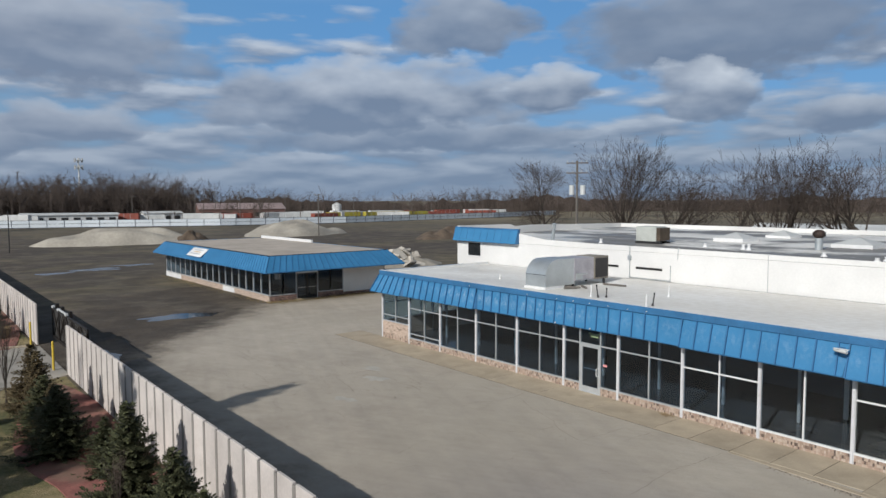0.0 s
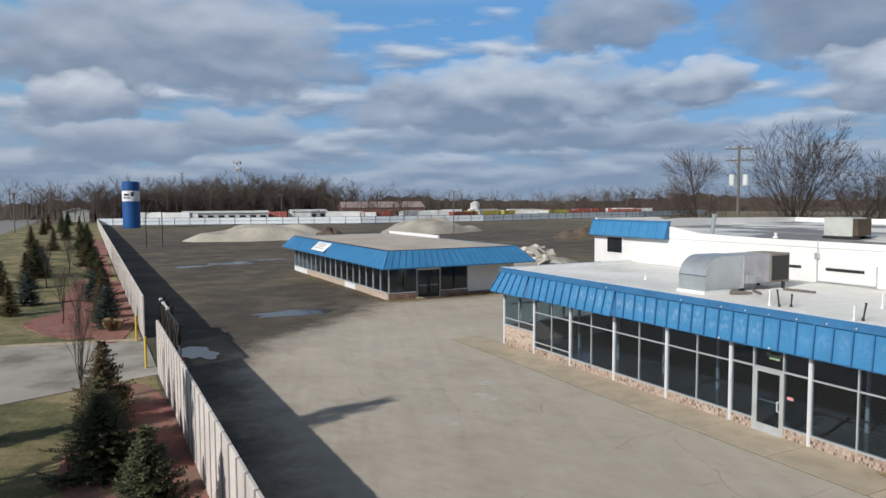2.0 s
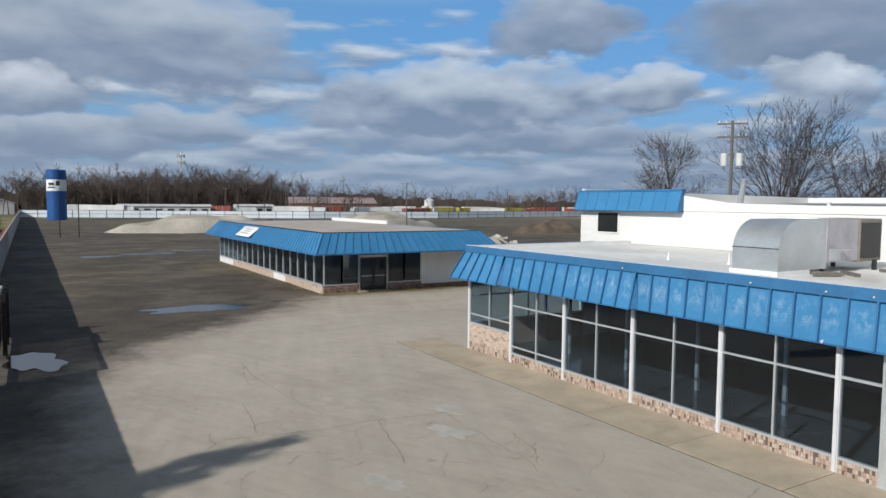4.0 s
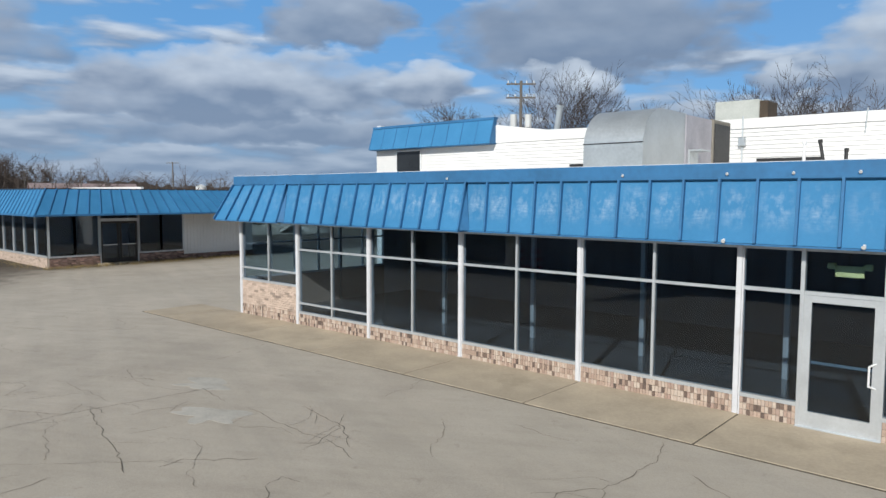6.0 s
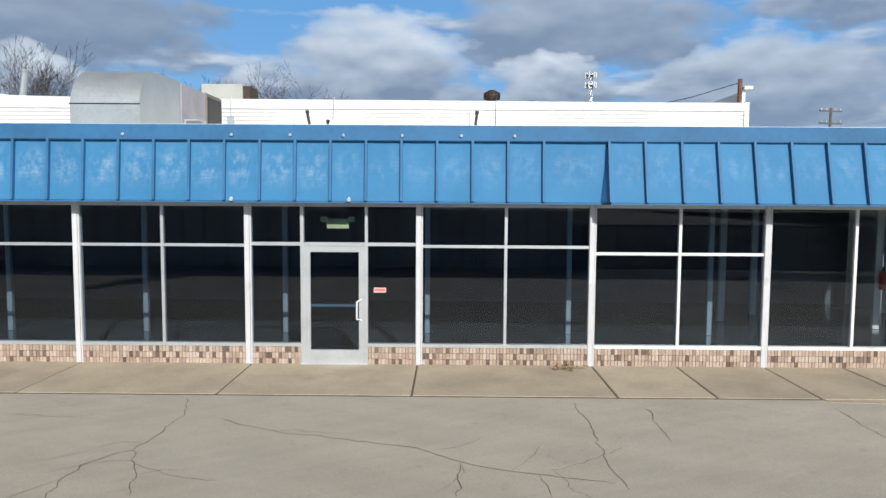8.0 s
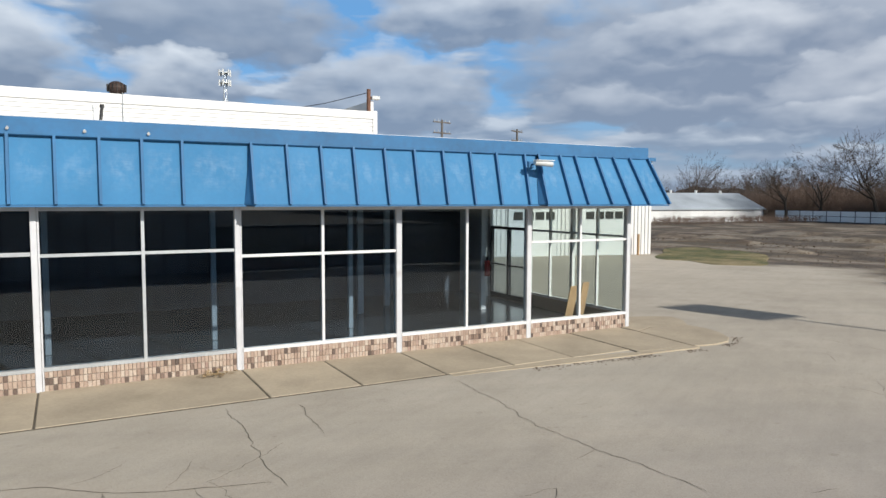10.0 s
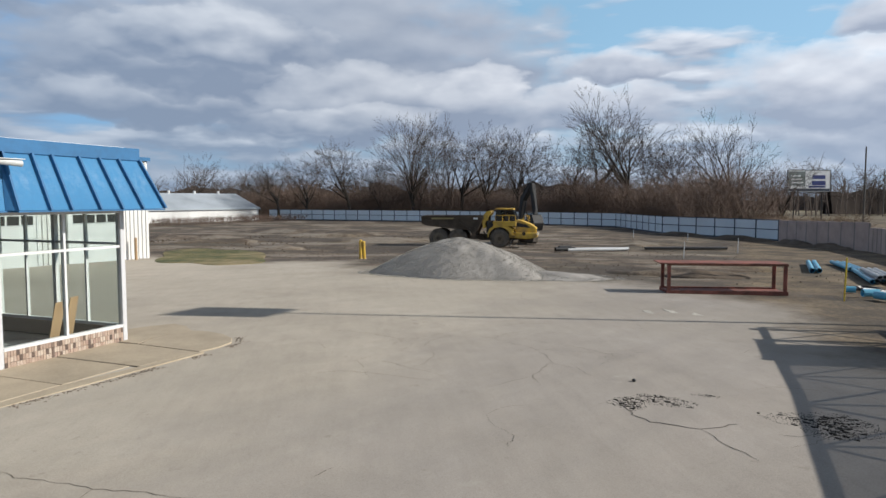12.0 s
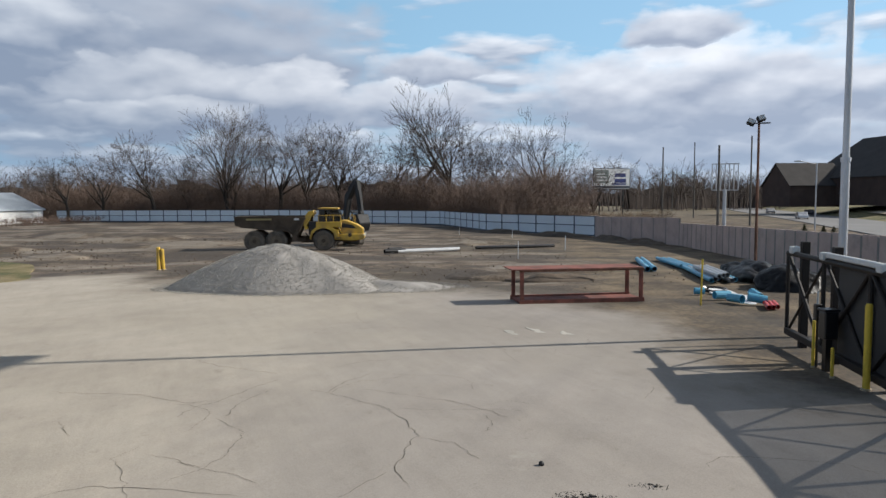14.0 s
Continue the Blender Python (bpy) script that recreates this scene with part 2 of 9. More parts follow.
def dirt_colour(nt, where):
    """Trodden earth: pale dry clay, dark wet mud and thin dead turf."""
    broad, mid, fine = noise_at(nt, where, 0.045, 5.0, 0.6), noise_at(nt, where, 0.33, 7.0, 0.62), noise_at(nt, where, 7.0, 5.0, 0.7)
    tone = maths(nt, "ADD", maths(nt, "MULTIPLY", mid, 0.65), maths(nt, "MULTIPLY", fine, 0.35))
    sx = node(nt, "ShaderNodeSeparateXYZ", in_0=where).outputs[0]
    east = ramp(nt, maths(nt, "MULTIPLY_ADD", sx, 0.02, 0.5), [(0.3, 0.0), (0.9, 1.0)])
    wet = ramp(nt, tone, [(0.36, (0.034, 0.026, 0.018)), (0.5, (0.062, 0.048, 0.034)), (0.66, (0.125, 0.100, 0.072))])
    dry = ramp(nt, tone, [(0.37, (0.035, 0.024, 0.016)), (0.46, (0.085, 0.061, 0.041)), (0.54, (0.145, 0.109, 0.077)), (0.64, (0.26, 0.212, 0.158))])
    earth = mixed(nt, east, wet, dry)
    churn = noise_at(nt, node(nt, "ShaderNodeVectorMath", operation="MULTIPLY", in_0=where, in_1=(1.0, 0.7, 1.0)).outputs[0], 0.16, 10.0, 0.66)
    earth = mixed(nt, maths(nt, "MULTIPLY", ramp(nt, churn, [(0.50, 0.0), (0.545, 0.9)]), maths(nt, "MULTIPLY_ADD", east, 0.7, 0.3)), earth, ramp(nt, fine, [(0.35, (0.034, 0.026, 0.019)), (0.65, (0.085, 0.065, 0.047))]))
    earth = mixed(nt, maths(nt, "MULTIPLY", ramp(nt, churn, [(0.42, 0.75), (0.465, 0.0)]), maths(nt, "MULTIPLY_ADD", east, 0.75, 0.25)), earth, ramp(nt, fine, [(0.35, (0.15, 0.125, 0.095)), (0.65, (0.30, 0.262, 0.21))]))
    turf = ramp(nt, tone, [(0.38, (0.065, 0.054, 0.030)), (0.60, (0.18, 0.148, 0.085))])
    grown = maths(nt, "MULTIPLY", ramp(nt, broad, [(0.48, 0.0), (0.60, 0.6)]), ramp(nt, maths(nt, "MULTIPLY_ADD", sx, 0.02, 0.5), [(0.3, 1.0), (0.9, 0.3)]))
    sy = node(nt, "ShaderNodeSeparateXYZ", in_0=where).outputs[1]
    south = maths(nt, "ADD", maths(nt, "MULTIPLY", maths(nt, "SUBTRACT", mid, 0.5), 8.0), maths(nt, "MULTIPLY", maths(nt, "ADD", sy, 12.0), -1.0))
    gate_side = maths(nt, "MULTIPLY", ramp(nt, maths(nt, "MULTIPLY", south, 0.25), [(0.0, 0.0), (0.6, 0.85)]), ramp(nt, maths(nt, "MULTIPLY_ADD", sx, 0.02, 0.0), [(0.3, 0.0), (0.45, 1.0)]))
    straw = ramp(nt, tone, [(0.39, (0.028, 0.020, 0.012)), (0.5, (0.092, 0.065, 0.036)), (0.61, (0.21, 0.155, 0.09))])
    return mixed(nt, gate_side, mixed(nt, grown, earth, turf), straw), tone


def make_ground():
    m, nt, b = surface("earth")
    where = at_place(nt)
    near, tone = dirt_colour(nt, where)
    far = ramp(nt, noise_at(nt, where, 0.02, 6.0, 0.65), [(0.38, (0.075, 0.062, 0.04)), (0.6, (0.20, 0.165, 0.10))])
    reach = node(nt, "ShaderNodeVectorMath", operation="LENGTH", in_0=where).outputs[1]
    nt.links.new(mixed(nt, ramp(nt, maths(nt, "MULTIPLY", reach, 0.001), [(0.15, 0.0), (0.28, 1.0)]), near, far), b.inputs["Base Color"])
    b.inputs["Roughness"].default_value = 0.95
    bumped(nt, b, tone, 0.9, 0.06)
    return m


def make_lot():
    """Old bleached asphalt: blotches, cracks, tyre scuffs and earth creeping in along the borders."""
    m, nt, b = surface("old_asphalt")
    where = at_place(nt)
    soil, tone = dirt_colour(nt, where)
    broad, mid, fine = noise_at(nt, where, 0.12, 5.0, 0.6), noise_at(nt, where, 0.9, 6.0, 0.65), noise_at(nt, where, 45.0, 3.0, 0.6)
    t = maths(nt, "ADD", maths(nt, "ADD", maths(nt, "MULTIPLY", broad, 0.45), maths(nt, "MULTIPLY", mid, 0.3)), maths(nt, "MULTIPLY", fine, 0.25))
    col = ramp(nt, t, [(0.33, (0.275, 0.24, 0.197)), (0.5, (0.385, 0.343, 0.285)), (0.68, (0.47, 0.425, 0.362))])
    sweep = node(nt, "ShaderNodeVectorMath", operation="MULTIPLY", in_0=node(nt, "ShaderNodeVectorRotate", rotation_type="Z_AXIS", in_0=where, Angle=0.35).outputs[0], in_1=(0.10, 1.3, 1.0)).outputs[0]
    col = mixed(nt, 1.0, col, ramp(nt, noise_at(nt, sweep, 1.0, 5.0, 0.6), [(0.32, (0.93, 0.925, 0.92)), (0.5, (1.0, 0.995, 0.98)), (0.68, (1.05, 1.035, 1.02))]), "MULTIPLY")
    # the lane that the site traffic takes to the gate is scrubbed greyer
    cross = node(nt, "ShaderNodeSeparateXYZ", in_0=where)
    lane = maths(nt, "MULTIPLY_ADD", cross.outputs[1], -0.9, maths(nt, "MULTIPLY", maths(nt, "SUBTRACT", noise_at(nt, where, 0.22, 6.0, 0.6), 0.5), 9.0))
    lane = maths(nt, "MULTIPLY", ramp(nt, maths(nt, "MULTIPLY", maths(nt, "SUBTRACT", lane, 4.2), 0.25), [(0.0, 0.0), (1.0, 0.85)]), ramp(nt, maths(nt, "MULTIPLY", maths(nt, "SUBTRACT", cross.outputs[0], 2.5), 0.2), [(0.0, 0.0), (1.0, 1.0)]))
    col = mixed(nt, lane, col, mixed(nt, 1.0, col, (0.76, 0.77, 0.84), "MULTIPLY"))
    scuff = node(nt, "ShaderNodeVectorMath", operation="MULTIPLY", in_0=node(nt, "ShaderNodeVectorRotate", rotation_type="Z_AXIS", in_0=where, Angle=-0.5).outputs[0], in_1=(0.5, 3.2, 1.0)).outputs[0]
    col = mixed(nt, 1.0, col, ramp(nt, noise_at(nt, scuff, 1.0, 7.0, 0.68), [(0.34, (0.935, 0.93, 0.925)), (0.5, (1.0, 1.0, 1.0)), (0.66, (1.045, 1.04, 1.035))]), "MULTIPLY")
    grit = node(nt, "ShaderNodeTexVoronoi", in_0=where, Scale=90.0).outputs[1]
    col = mixed(nt, 0.14, col, mixed(nt, 1.0, col, node(nt, "ShaderNodeHueSaturation", Saturation=0.0, Value=2.0, Color=grit).outputs[0], "MULTIPLY"))
    spots = ramp(nt, noise_at(nt, where, 2.6, 5.0, 0.7), [(0.62, 0.0), (0.70, 0.35)])
    col = mixed(nt, spots, col, (0.17, 0.145, 0.11))
    pale = ramp(nt, noise_at(nt, where, 0.35, 7.0, 0.7), [(0.66, 0.0), (0.72, 0.5)])
    col = mixed(nt, pale, col, (0.45, 0.42, 0.365))
    dull = ramp(nt, noise_at(nt, where, 0.055, 5.0, 0.6), [(0.47, 0.0), (0.64, 0.32)])
    col = mixed(nt, dull, col, (0.27, 0.235, 0.18))
    edge_in = node(nt, "ShaderNodeAttribute", attribute_name="inside").outputs["Fac"]
    wave = maths(nt, "MULTIPLY", maths(nt, "SUBTRACT", noise_at(nt, where, 0.35, 7.0, 0.7), 0.5), 6.0)
    film = ramp(nt, maths(nt, "MULTIPLY", maths(nt, "ADD", maths(nt, "ADD", edge_in, maths(nt, "MULTIPLY", wave, 0.8)), 1.0), 0.25), [(0.1, 0.62), (0.85, 0.0)])
    col = mixed(nt, film, col, mixed(nt, tone, (0.10, 0.082, 0.058), (0.23, 0.19, 0.135)))
    gone = ramp(nt, maths(nt, "MULTIPLY", maths(nt, "ADD", maths(nt, "ADD", edge_in, wave), 1.0), 0.4), [(0.0, 1.0), (0.8, 0.0)])
    nt.links.new(mixed(nt, gone, col, soil), b.inputs["Base Color"])
    nt.links.new(ramp(nt, mid, [(0.3, 0.78), (0.7, 0.93)]), b.inputs["Roughness"])
    bumped(nt, b, maths(nt, "ADD", fine, maths(nt, "MULTIPLY", mid, 0.6)), 0.22, 0.010)
    return m


def make_lawn():
    m, nt, b = surface("winter_lawn")
    where = at_place(nt)
    wide, mid, fine = noise_at(nt, where, 0.16, 7.0, 0.68), noise_at(nt, where, 1.3, 6.0, 0.7), noise_at(nt, where, 22.0, 4.0, 0.7)
    t = maths(nt, "ADD", maths(nt, "MULTIPLY", wide, 0.5), maths(nt, "ADD", maths(nt, "MULTIPLY", mid, 0.25), maths(nt, "MULTIPLY", fine, 0.25)))
    nt.links.new(ramp(nt, t, [(0.41, (0.045, 0.058, 0.018)), (0.475, (0.11, 0.11, 0.040)), (0.525, (0.20, 0.165, 0.075)), (0.59, (0.31, 0.245, 0.135))]), b.inputs["Base Color"])
    b.inputs["Roughness"].default_value = 0.95
    bumped(nt, b, fine, 1.0, 0.05)
    return m


def make_panel_blue():
    """Sun-bleached blue enamel with chalky blooms in the middle of the sheets."""
    m, nt, b = surface("blue_enamel")
    where = at_place(nt)
    broad, fine = noise_at(nt, where, 0.8, 4.0), noise_at(nt, where, 14.0, 4.0, 0.65)
    col = ramp(nt, maths(nt, "ADD", maths(nt, "MULTIPLY", broad, 0.7), maths(nt, "MULTIPLY", fine, 0.3)), [(0.3, (0.034, 0.160, 0.325)), (0.7, (0.056, 0.215, 0.415))])
    sx = node(nt, "ShaderNodeSeparateXYZ", in_0=where)
    band = ramp(nt, maths(nt, "ABSOLUTE", maths(nt, "SUBTRACT", sx.outputs[2], 3.5)), [(0.05, 1.0), (0.42, 0.0)])
    bloom = maths(nt, "MULTIPLY", ramp(nt, noise_at(nt, node(nt, "ShaderNodeVectorMath", operation="MULTIPLY", in_0=where, in_1=(1.6, 1.0, 1.0)).outputs[0], 4.2, 3.5, 0.6), [(0.42, 0.0), (0.66, 0.42)]), ramp(nt, noise_at(nt, node(nt, "ShaderNodeVectorMath", operation="MULTIPLY", in_0=where, in_1=(0.45, 1.0, 2.2)).outputs[0], 15.0, 4.0, 0.65), [(0.36, 0.35), (0.62, 1.0)]))
    middle = node(nt, "ShaderNodeAttribute", attribute_name="chalk").outputs["Fac"]
    col = mixed(nt, maths(nt, "MULTIPLY", maths(nt, "MULTIPLY", band, bloom), middle), col, (0.52, 0.60, 0.68))
    nt.links.new(col, b.inputs["Base Color"])
    nt.links.new(ramp(nt, fine, [(0.3, 0.62), (0.7, 0.74)]), b.inputs["Roughness"])
    b.inputs["Specular IOR Level"].default_value = 0.3
    bumped(nt, b, broad, 0.25, 0.03)
    return m


def make_roof():
    """White roof membrane with rain-washed grime and dark damp pools."""
    m, nt, b = surface("roof_membrane")
    where = at_place(nt)
    long = node(nt, "ShaderNodeVectorMath", operation="MULTIPLY", in_0=where, in_1=(0.6, 1.0, 1.0)).outputs[0]
    a, c = noise_at(nt, long, 0.28, 7.0, 0.65), noise_at(nt, where, 3.0, 5.0, 0.6)
    col = ramp(nt, maths(nt, "ADD", maths(nt, "MULTIPLY", a, 0.7), maths(nt, "MULTIPLY", c, 0.3)), [(0.36, (0.60, 0.57, 0.51)), (0.6, (0.80, 0.79, 0.76))])
    sx = node(nt, "ShaderNodeSeparateXYZ", in_0=where)
    rear = ramp(nt, sx.outputs[2], [(0.5, 0.0), (0.52, 1.0)])
    high = maths(nt, "GREATER_THAN", sx.outputs[2], 5.0)
    wet = ramp(nt, noise_at(nt, long, 0.16, 6.0, 0.6), [(0.47, 0.0), (0.53, 0.9)])
    col = mixed(nt, maths(nt, "MULTIPLY", wet, high), col, (0.13, 0.125, 0.12))
    nt.links.new(col, b.inputs["Base Color"])
    nt.links.new(ramp(nt, a, [(0.4, 0.35), (0.6, 0.7)]), b.inputs["Roughness"])
    bumped(nt, b, c, 0.1, 0.02)
    return m


def make_glass(name, tint, gloss):
    """Thin window glass: clear with a tint, and mirror-like by its Fresnel gloss."""
    m = bpy.data.materials.new(name)
    m.use_nodes = True
    nt = m.node_tree
    nt.nodes.clear()
    clear = node(nt, "ShaderNodeBsdfTransparent", in_0=(*tint, 1))
    shine = node(nt, "ShaderNodeBsdfGlossy", in_0=(1, 1, 1, 1), Roughness=0.015)
    graze = node(nt, "ShaderNodeLayerWeight", Blend=0.5).outputs["Facing"]
    fres = maths(nt, "MULTIPLY_ADD", maths(nt, "POWER", graze, 5.0), 0.5, gloss)
    mix = node(nt, "ShaderNodeMixShader", in_0=fres, in_1=clear.outputs[0], in_2=shine.outputs[0])
    nt.links.new(mix.outputs[0], nt.nodes.new("ShaderNodeOutputMaterial").inputs[0])
    return m


def make_mesh_screen():
    """Woven windscreen fabric that lets about half of the light through."""
    m = bpy.data.materials.new("windscreen_fabric")
    m.use_nodes = True
    nt = m.node_tree
    nt.nodes.clear()
    where = at_place(nt)
    cloth = node(nt, "ShaderNodeBsdfDiffuse", in_0=ramp(nt, noise_at(nt, where, 1.2), [(0.3, (0.05, 0.047, 0.045)), (0.7, (0.085, 0.08, 0.076))]))
    gaps = ramp(nt, noise_at(nt, where, 0.7), [(0.3, 0.50), (0.7, 0.60)])
    mix = node(nt, "ShaderNodeMixShader", in_0=gaps, in_1=node(nt, "ShaderNodeBsdfTransparent").outputs[0], in_2=cloth.outputs[0])
    nt.links.new(mix.outputs[0], nt.nodes.new("ShaderNodeOutputMaterial").inputs[0])
    return m


def make_brick(name, use_island):
    m, nt, b = surface(name)
    r = node(nt, "ShaderNodeNewGeometry").outputs["Random Per Island"] if use_island else node(nt, "ShaderNodeObjectInfo").outputs["Random"]
    col = ramp(nt, r, [(0.0, (0.11, 0.082, 0.068)), (0.12, (0.17, 0.12, 0.095)), (0.18, (0.34, 0.245, 0.19)), (0.5, (0.46, 0.35, 0.275)), (0.8, (0.54, 0.45, 0.37)), (1.0, (0.36, 0.25, 0.20))])
    g = noise_at(nt, at_place(nt), 30.0, 5.0, 0.7)
    nt.links.new(mixed(nt, 1.0, col, ramp(nt, g, [(0.3, 0.75), (0.7, 1.1)]), "MULTIPLY"), b.inputs["Base Color"])
    b.inputs["Roughness"].default_value = 0.85
    bumped(nt, b, g, 0.3, 0.01)
    return m


EARTH, LOT, LAWN, ENAMEL, ROOF = make_ground(), make_lot(), make_lawn(), make_panel_blue(), make_roof()
GLASS = make_glass("window_glass", (0.58, 0.68, 0.76), 0.04)
GLASS_MID = make_glass("window_glass_mid", (0.72, 0.78, 0.82), 0.035)
CAB_GLASS = make_glass("cab_glass", (0.10, 0.13, 0.15), 0.06)
GLASS_CLEAR = make_glass("clear_glass", (0.90, 0.93, 0.92), 0.03)
SCREEN = make_mesh_screen()
BRICK, BRICK_FAR = make_brick("brick", False), make_brick("brick_rest", True)
BLUE_TRIM = plain("blue_trim", (0.034, 0.145, 0.31), 0.65, scale=0.7, grain=9.0, bump=0.05)
WHITE_PAINT = plain("white_paint", (0.72, 0.72, 0.715), 0.55, dark=0.86, light=1.04, scale=1.0, grain=12.0, bump=0.06, stain=((0.42, 0.36, 0.30), 0.26, 2.5))
POST_PAINT = plain("post_paint", (0.60, 0.60, 0.615), 0.5, dark=0.85, light=1.05, scale=1.2, grain=9.0, bump=0.06, stain=((0.36, 0.31, 0.26), 0.24, 3.5))
WHITE_SIDING = plain("white_siding", (0.70, 0.69, 0.67), 0.6, dark=0.9, light=1.04, scale=0.5, grain=10.0, bump=0.05)
ALUMINIUM = plain("mill_aluminium", (0.55, 0.57, 0.58), 0.42, 0.5, dark=0.85, light=1.08, scale=2.0, grain=30.0, bump=0.04)
CONCRETE = plain("worn_concrete", (0.40, 0.333, 0.243), 0.9, dark=0.78, light=1.2, scale=0.9, grain=22.0, bump=0.25, stain=((0.25, 0.21, 0.145), 0.30, 0.8), piece=0.08)
MORTAR = plain("mortar", (0.34, 0.29, 0.24), 0.95)
# indoor shade and its bluish cast are put into these three base colours
INSIDE_SHADED = plain("dim_interior_wall", (0.11, 0.128, 0.155), 0.8, bump=0.05)
CEILING_SHADED = plain("dim_ceiling", (0.09, 0.095, 0.105), 0.9, bump=0.05)
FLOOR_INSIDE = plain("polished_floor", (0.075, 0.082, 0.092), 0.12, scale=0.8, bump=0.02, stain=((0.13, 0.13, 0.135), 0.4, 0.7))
GALV = plain("galvanised_sheet", (0.50, 0.53, 0.54), 0.42, 0.65, dark=0.82, light=1.1, scale=1.2, grain=18.0, bump=0.05)
UNIT_GREY = plain("unit_beige_grey", (0.45, 0.465, 0.43), 0.6, dark=0.8, scale=1.5, stain=((0.2, 0.17, 0.14), 0.25, 2.0))
RUST = plain("rusty_steel", (0.17, 0.085, 0.055), 0.85, 0.2, dark=0.5, light=1.4, scale=3.0, bump=0.3)
RUST_RED = plain("red_oxide_steel", (0.25, 0.09, 0.065), 0.8, 0.1, dark=0.55, light=1.3, scale=1.5, grain=18.0, bump=0.2, stain=((0.10, 0.05, 0.035), 0.4, 1.6))
DARK_STEEL = plain("dark_steel", (0.035, 0.034, 0.034), 0.5, 0.4, bump=0.1)
GATE_DARK = plain("gate_dark_bronze", (0.022, 0.018, 0.016), 0.6, 0.1, bump=0.1, spec=0.3)
GREY_MESH = plain("grey_screen", (0.045, 0.042, 0.040), 0.8, scale=0.8, bump=0.1)
WALL_PANEL = plain("fence_panel_beige", (0.56, 0.51, 0.475), 0.85, dark=0.8, light=1.12, scale=0.8, grain=14.0, bump=0.2, stain=((0.30, 0.27, 0.24), 0.3, 0.9), piece=0.10)
WALL_ROSE = plain("fence_panel_rose", (0.50, 0.385, 0.335), 0.85, dark=0.75, light=1.12, scale=0.8, grain=14.0, bump=0.2, stain=((0.28, 0.23, 0.20), 0.3, 0.9), piece=0.10)
FENCE_WHITE = plain("fence_sheet_pale", (0.70, 0.75, 0.79), 0.7, dark=0.9, light=1.05, scale=0.3, bump=0.05, piece=0.06)
YELLOW = plain("safety_yellow", (0.62, 0.44, 0.04), 0.6, dark=0.75, bump=0.1, stain=((0.22, 0.16, 0.06), 0.3, 3.0))
CAT_YELLOW = plain("machine_yellow", (0.60, 0.38, 0.045), 0.55, dark=0.7, scale=1.2, bump=0.08, stain=((0.20, 0.14, 0.07), 0.42, 1.1))
MUDDY = plain("muddy_steel", (0.078, 0.058, 0.040), 0.85, 0.1, dark=0.5, light=1.5, scale=1.2, bump=0.3)
RUBBER = plain("muddy_tyre", (0.11, 0.092, 0.073), 0.9, dark=0.5, light=1.6, scale=2.0, bump=0.3)
TARP = plain("black_sheeting", (0.008, 0.008, 0.009), 0.5, scale=2.0, bump=0.2, spec=0.22)
BLACK = plain("black_plastic", (0.012, 0.012, 0.013), 0.35, scale=2.0, bump=0.1)
EXC_BLACK = plain("worn_black_paint", (0.018, 0.018, 0.019), 0.6, dark=0.6, light=1.8, scale=1.5, bump=0.1, spec=0.3)
BLUE_PIPE = plain("blue_pipe", (0.11, 0.38, 0.55), 0.4, dark=0.8, bump=0.03)
GREY_PIPE = plain("grey_pipe", (0.45, 0.46, 0.47), 0.45, dark=0.8, bump=0.03)
RED_PIPE = plain("red_pipe", (0.55, 0.035, 0.03), 0.45, bump=0.03)
WOOD_RAW = plain("raw_plywood", (0.42, 0.28, 0.15), 0.75, scale=3.0, stretch=(1, 1, 0.2), bump=0.1)
WOOD_POLE = plain("weathered_pole", (0.135, 0.122, 0.108), 0.9, stretch=(6, 6, 0.4), bump=0.4)
PALE_POLE = plain("pale_steel_pole", (0.52, 0.53, 0.55), 0.45, 0.3, scale=0.6, stretch=(3, 3, 0.4), bump=0.05)
GRAVEL = plain("crushed_stone", (0.32, 0.30, 0.275), 0.95, dark=0.8, light=1.2, scale=1.2, grain=22.0, bump=0.6)
GRAVEL_BITS = make_brick("gravel_bits", True)
for link in GRAVEL_BITS.node_tree.nodes:
    if link.type == "VALTORGB" and len(link.color_ramp.elements) == 6:
        for e, g in zip(link.color_ramp.elements, (0.24, 0.27, 0.30, 0.33, 0.37, 0.42)):
            e.color = (g * 1.05, g, g * 0.90, 1)
BRICK_RED = make_brick("red_brown_brick", True)
for link in BRICK_RED.node_tree.nodes:
    if link.type == "VALTORGB" and len(link.color_ramp.elements) == 6:
        for e, g in zip(link.color_ramp.elements, (0.06, 0.11, 0.15, 0.19, 0.24, 0.40)):
            e.color = (g * 1.15, g * 0.72, g * 0.58, 1)
BRICK_PALE = make_brick("pale_brick", True)
for link in BRICK_PALE.node_tree.nodes:
    if link.type == "VALTORGB" and len(link.color_ramp.elements) == 6:
        for e, g in zip(link.color_ramp.elements, (0.22, 0.40, 0.45, 0.50, 0.55, 0.42)):
            e.color = (g * 1.05, g * 0.82, g * 0.66, 1)
SAND = plain("pale_sand", (0.41, 0.375, 0.315), 0.97, dark=0.6, light=1.12, scale=0.15, grain=2.0, bump=0.5)
SOIL_HEAP = plain("brown_soil", (0.115, 0.085, 0.06), 0.97, dark=0.5, light=1.4, scale=0.6, grain=5.0, bump=0.8)
RUBBLE = plain("broken_concrete", (0.50, 0.46, 0.40), 0.95, dark=0.65, light=1.15, scale=1.5, bump=0.4, piece=0.2)
MULCH = plain("red_mulch", (0.22, 0.085, 0.07), 0.97, dark=0.45, light=1.6, scale=1.2, grain=26.0, bump=1.0, stain=((0.17, 0.12, 0.085), 0.4, 0.5))
ROAD = plain("road_asphalt", (0.20, 0.195, 0.19), 0.9, dark=0.82, scale=0.1, grain=30.0, bump=0.15)
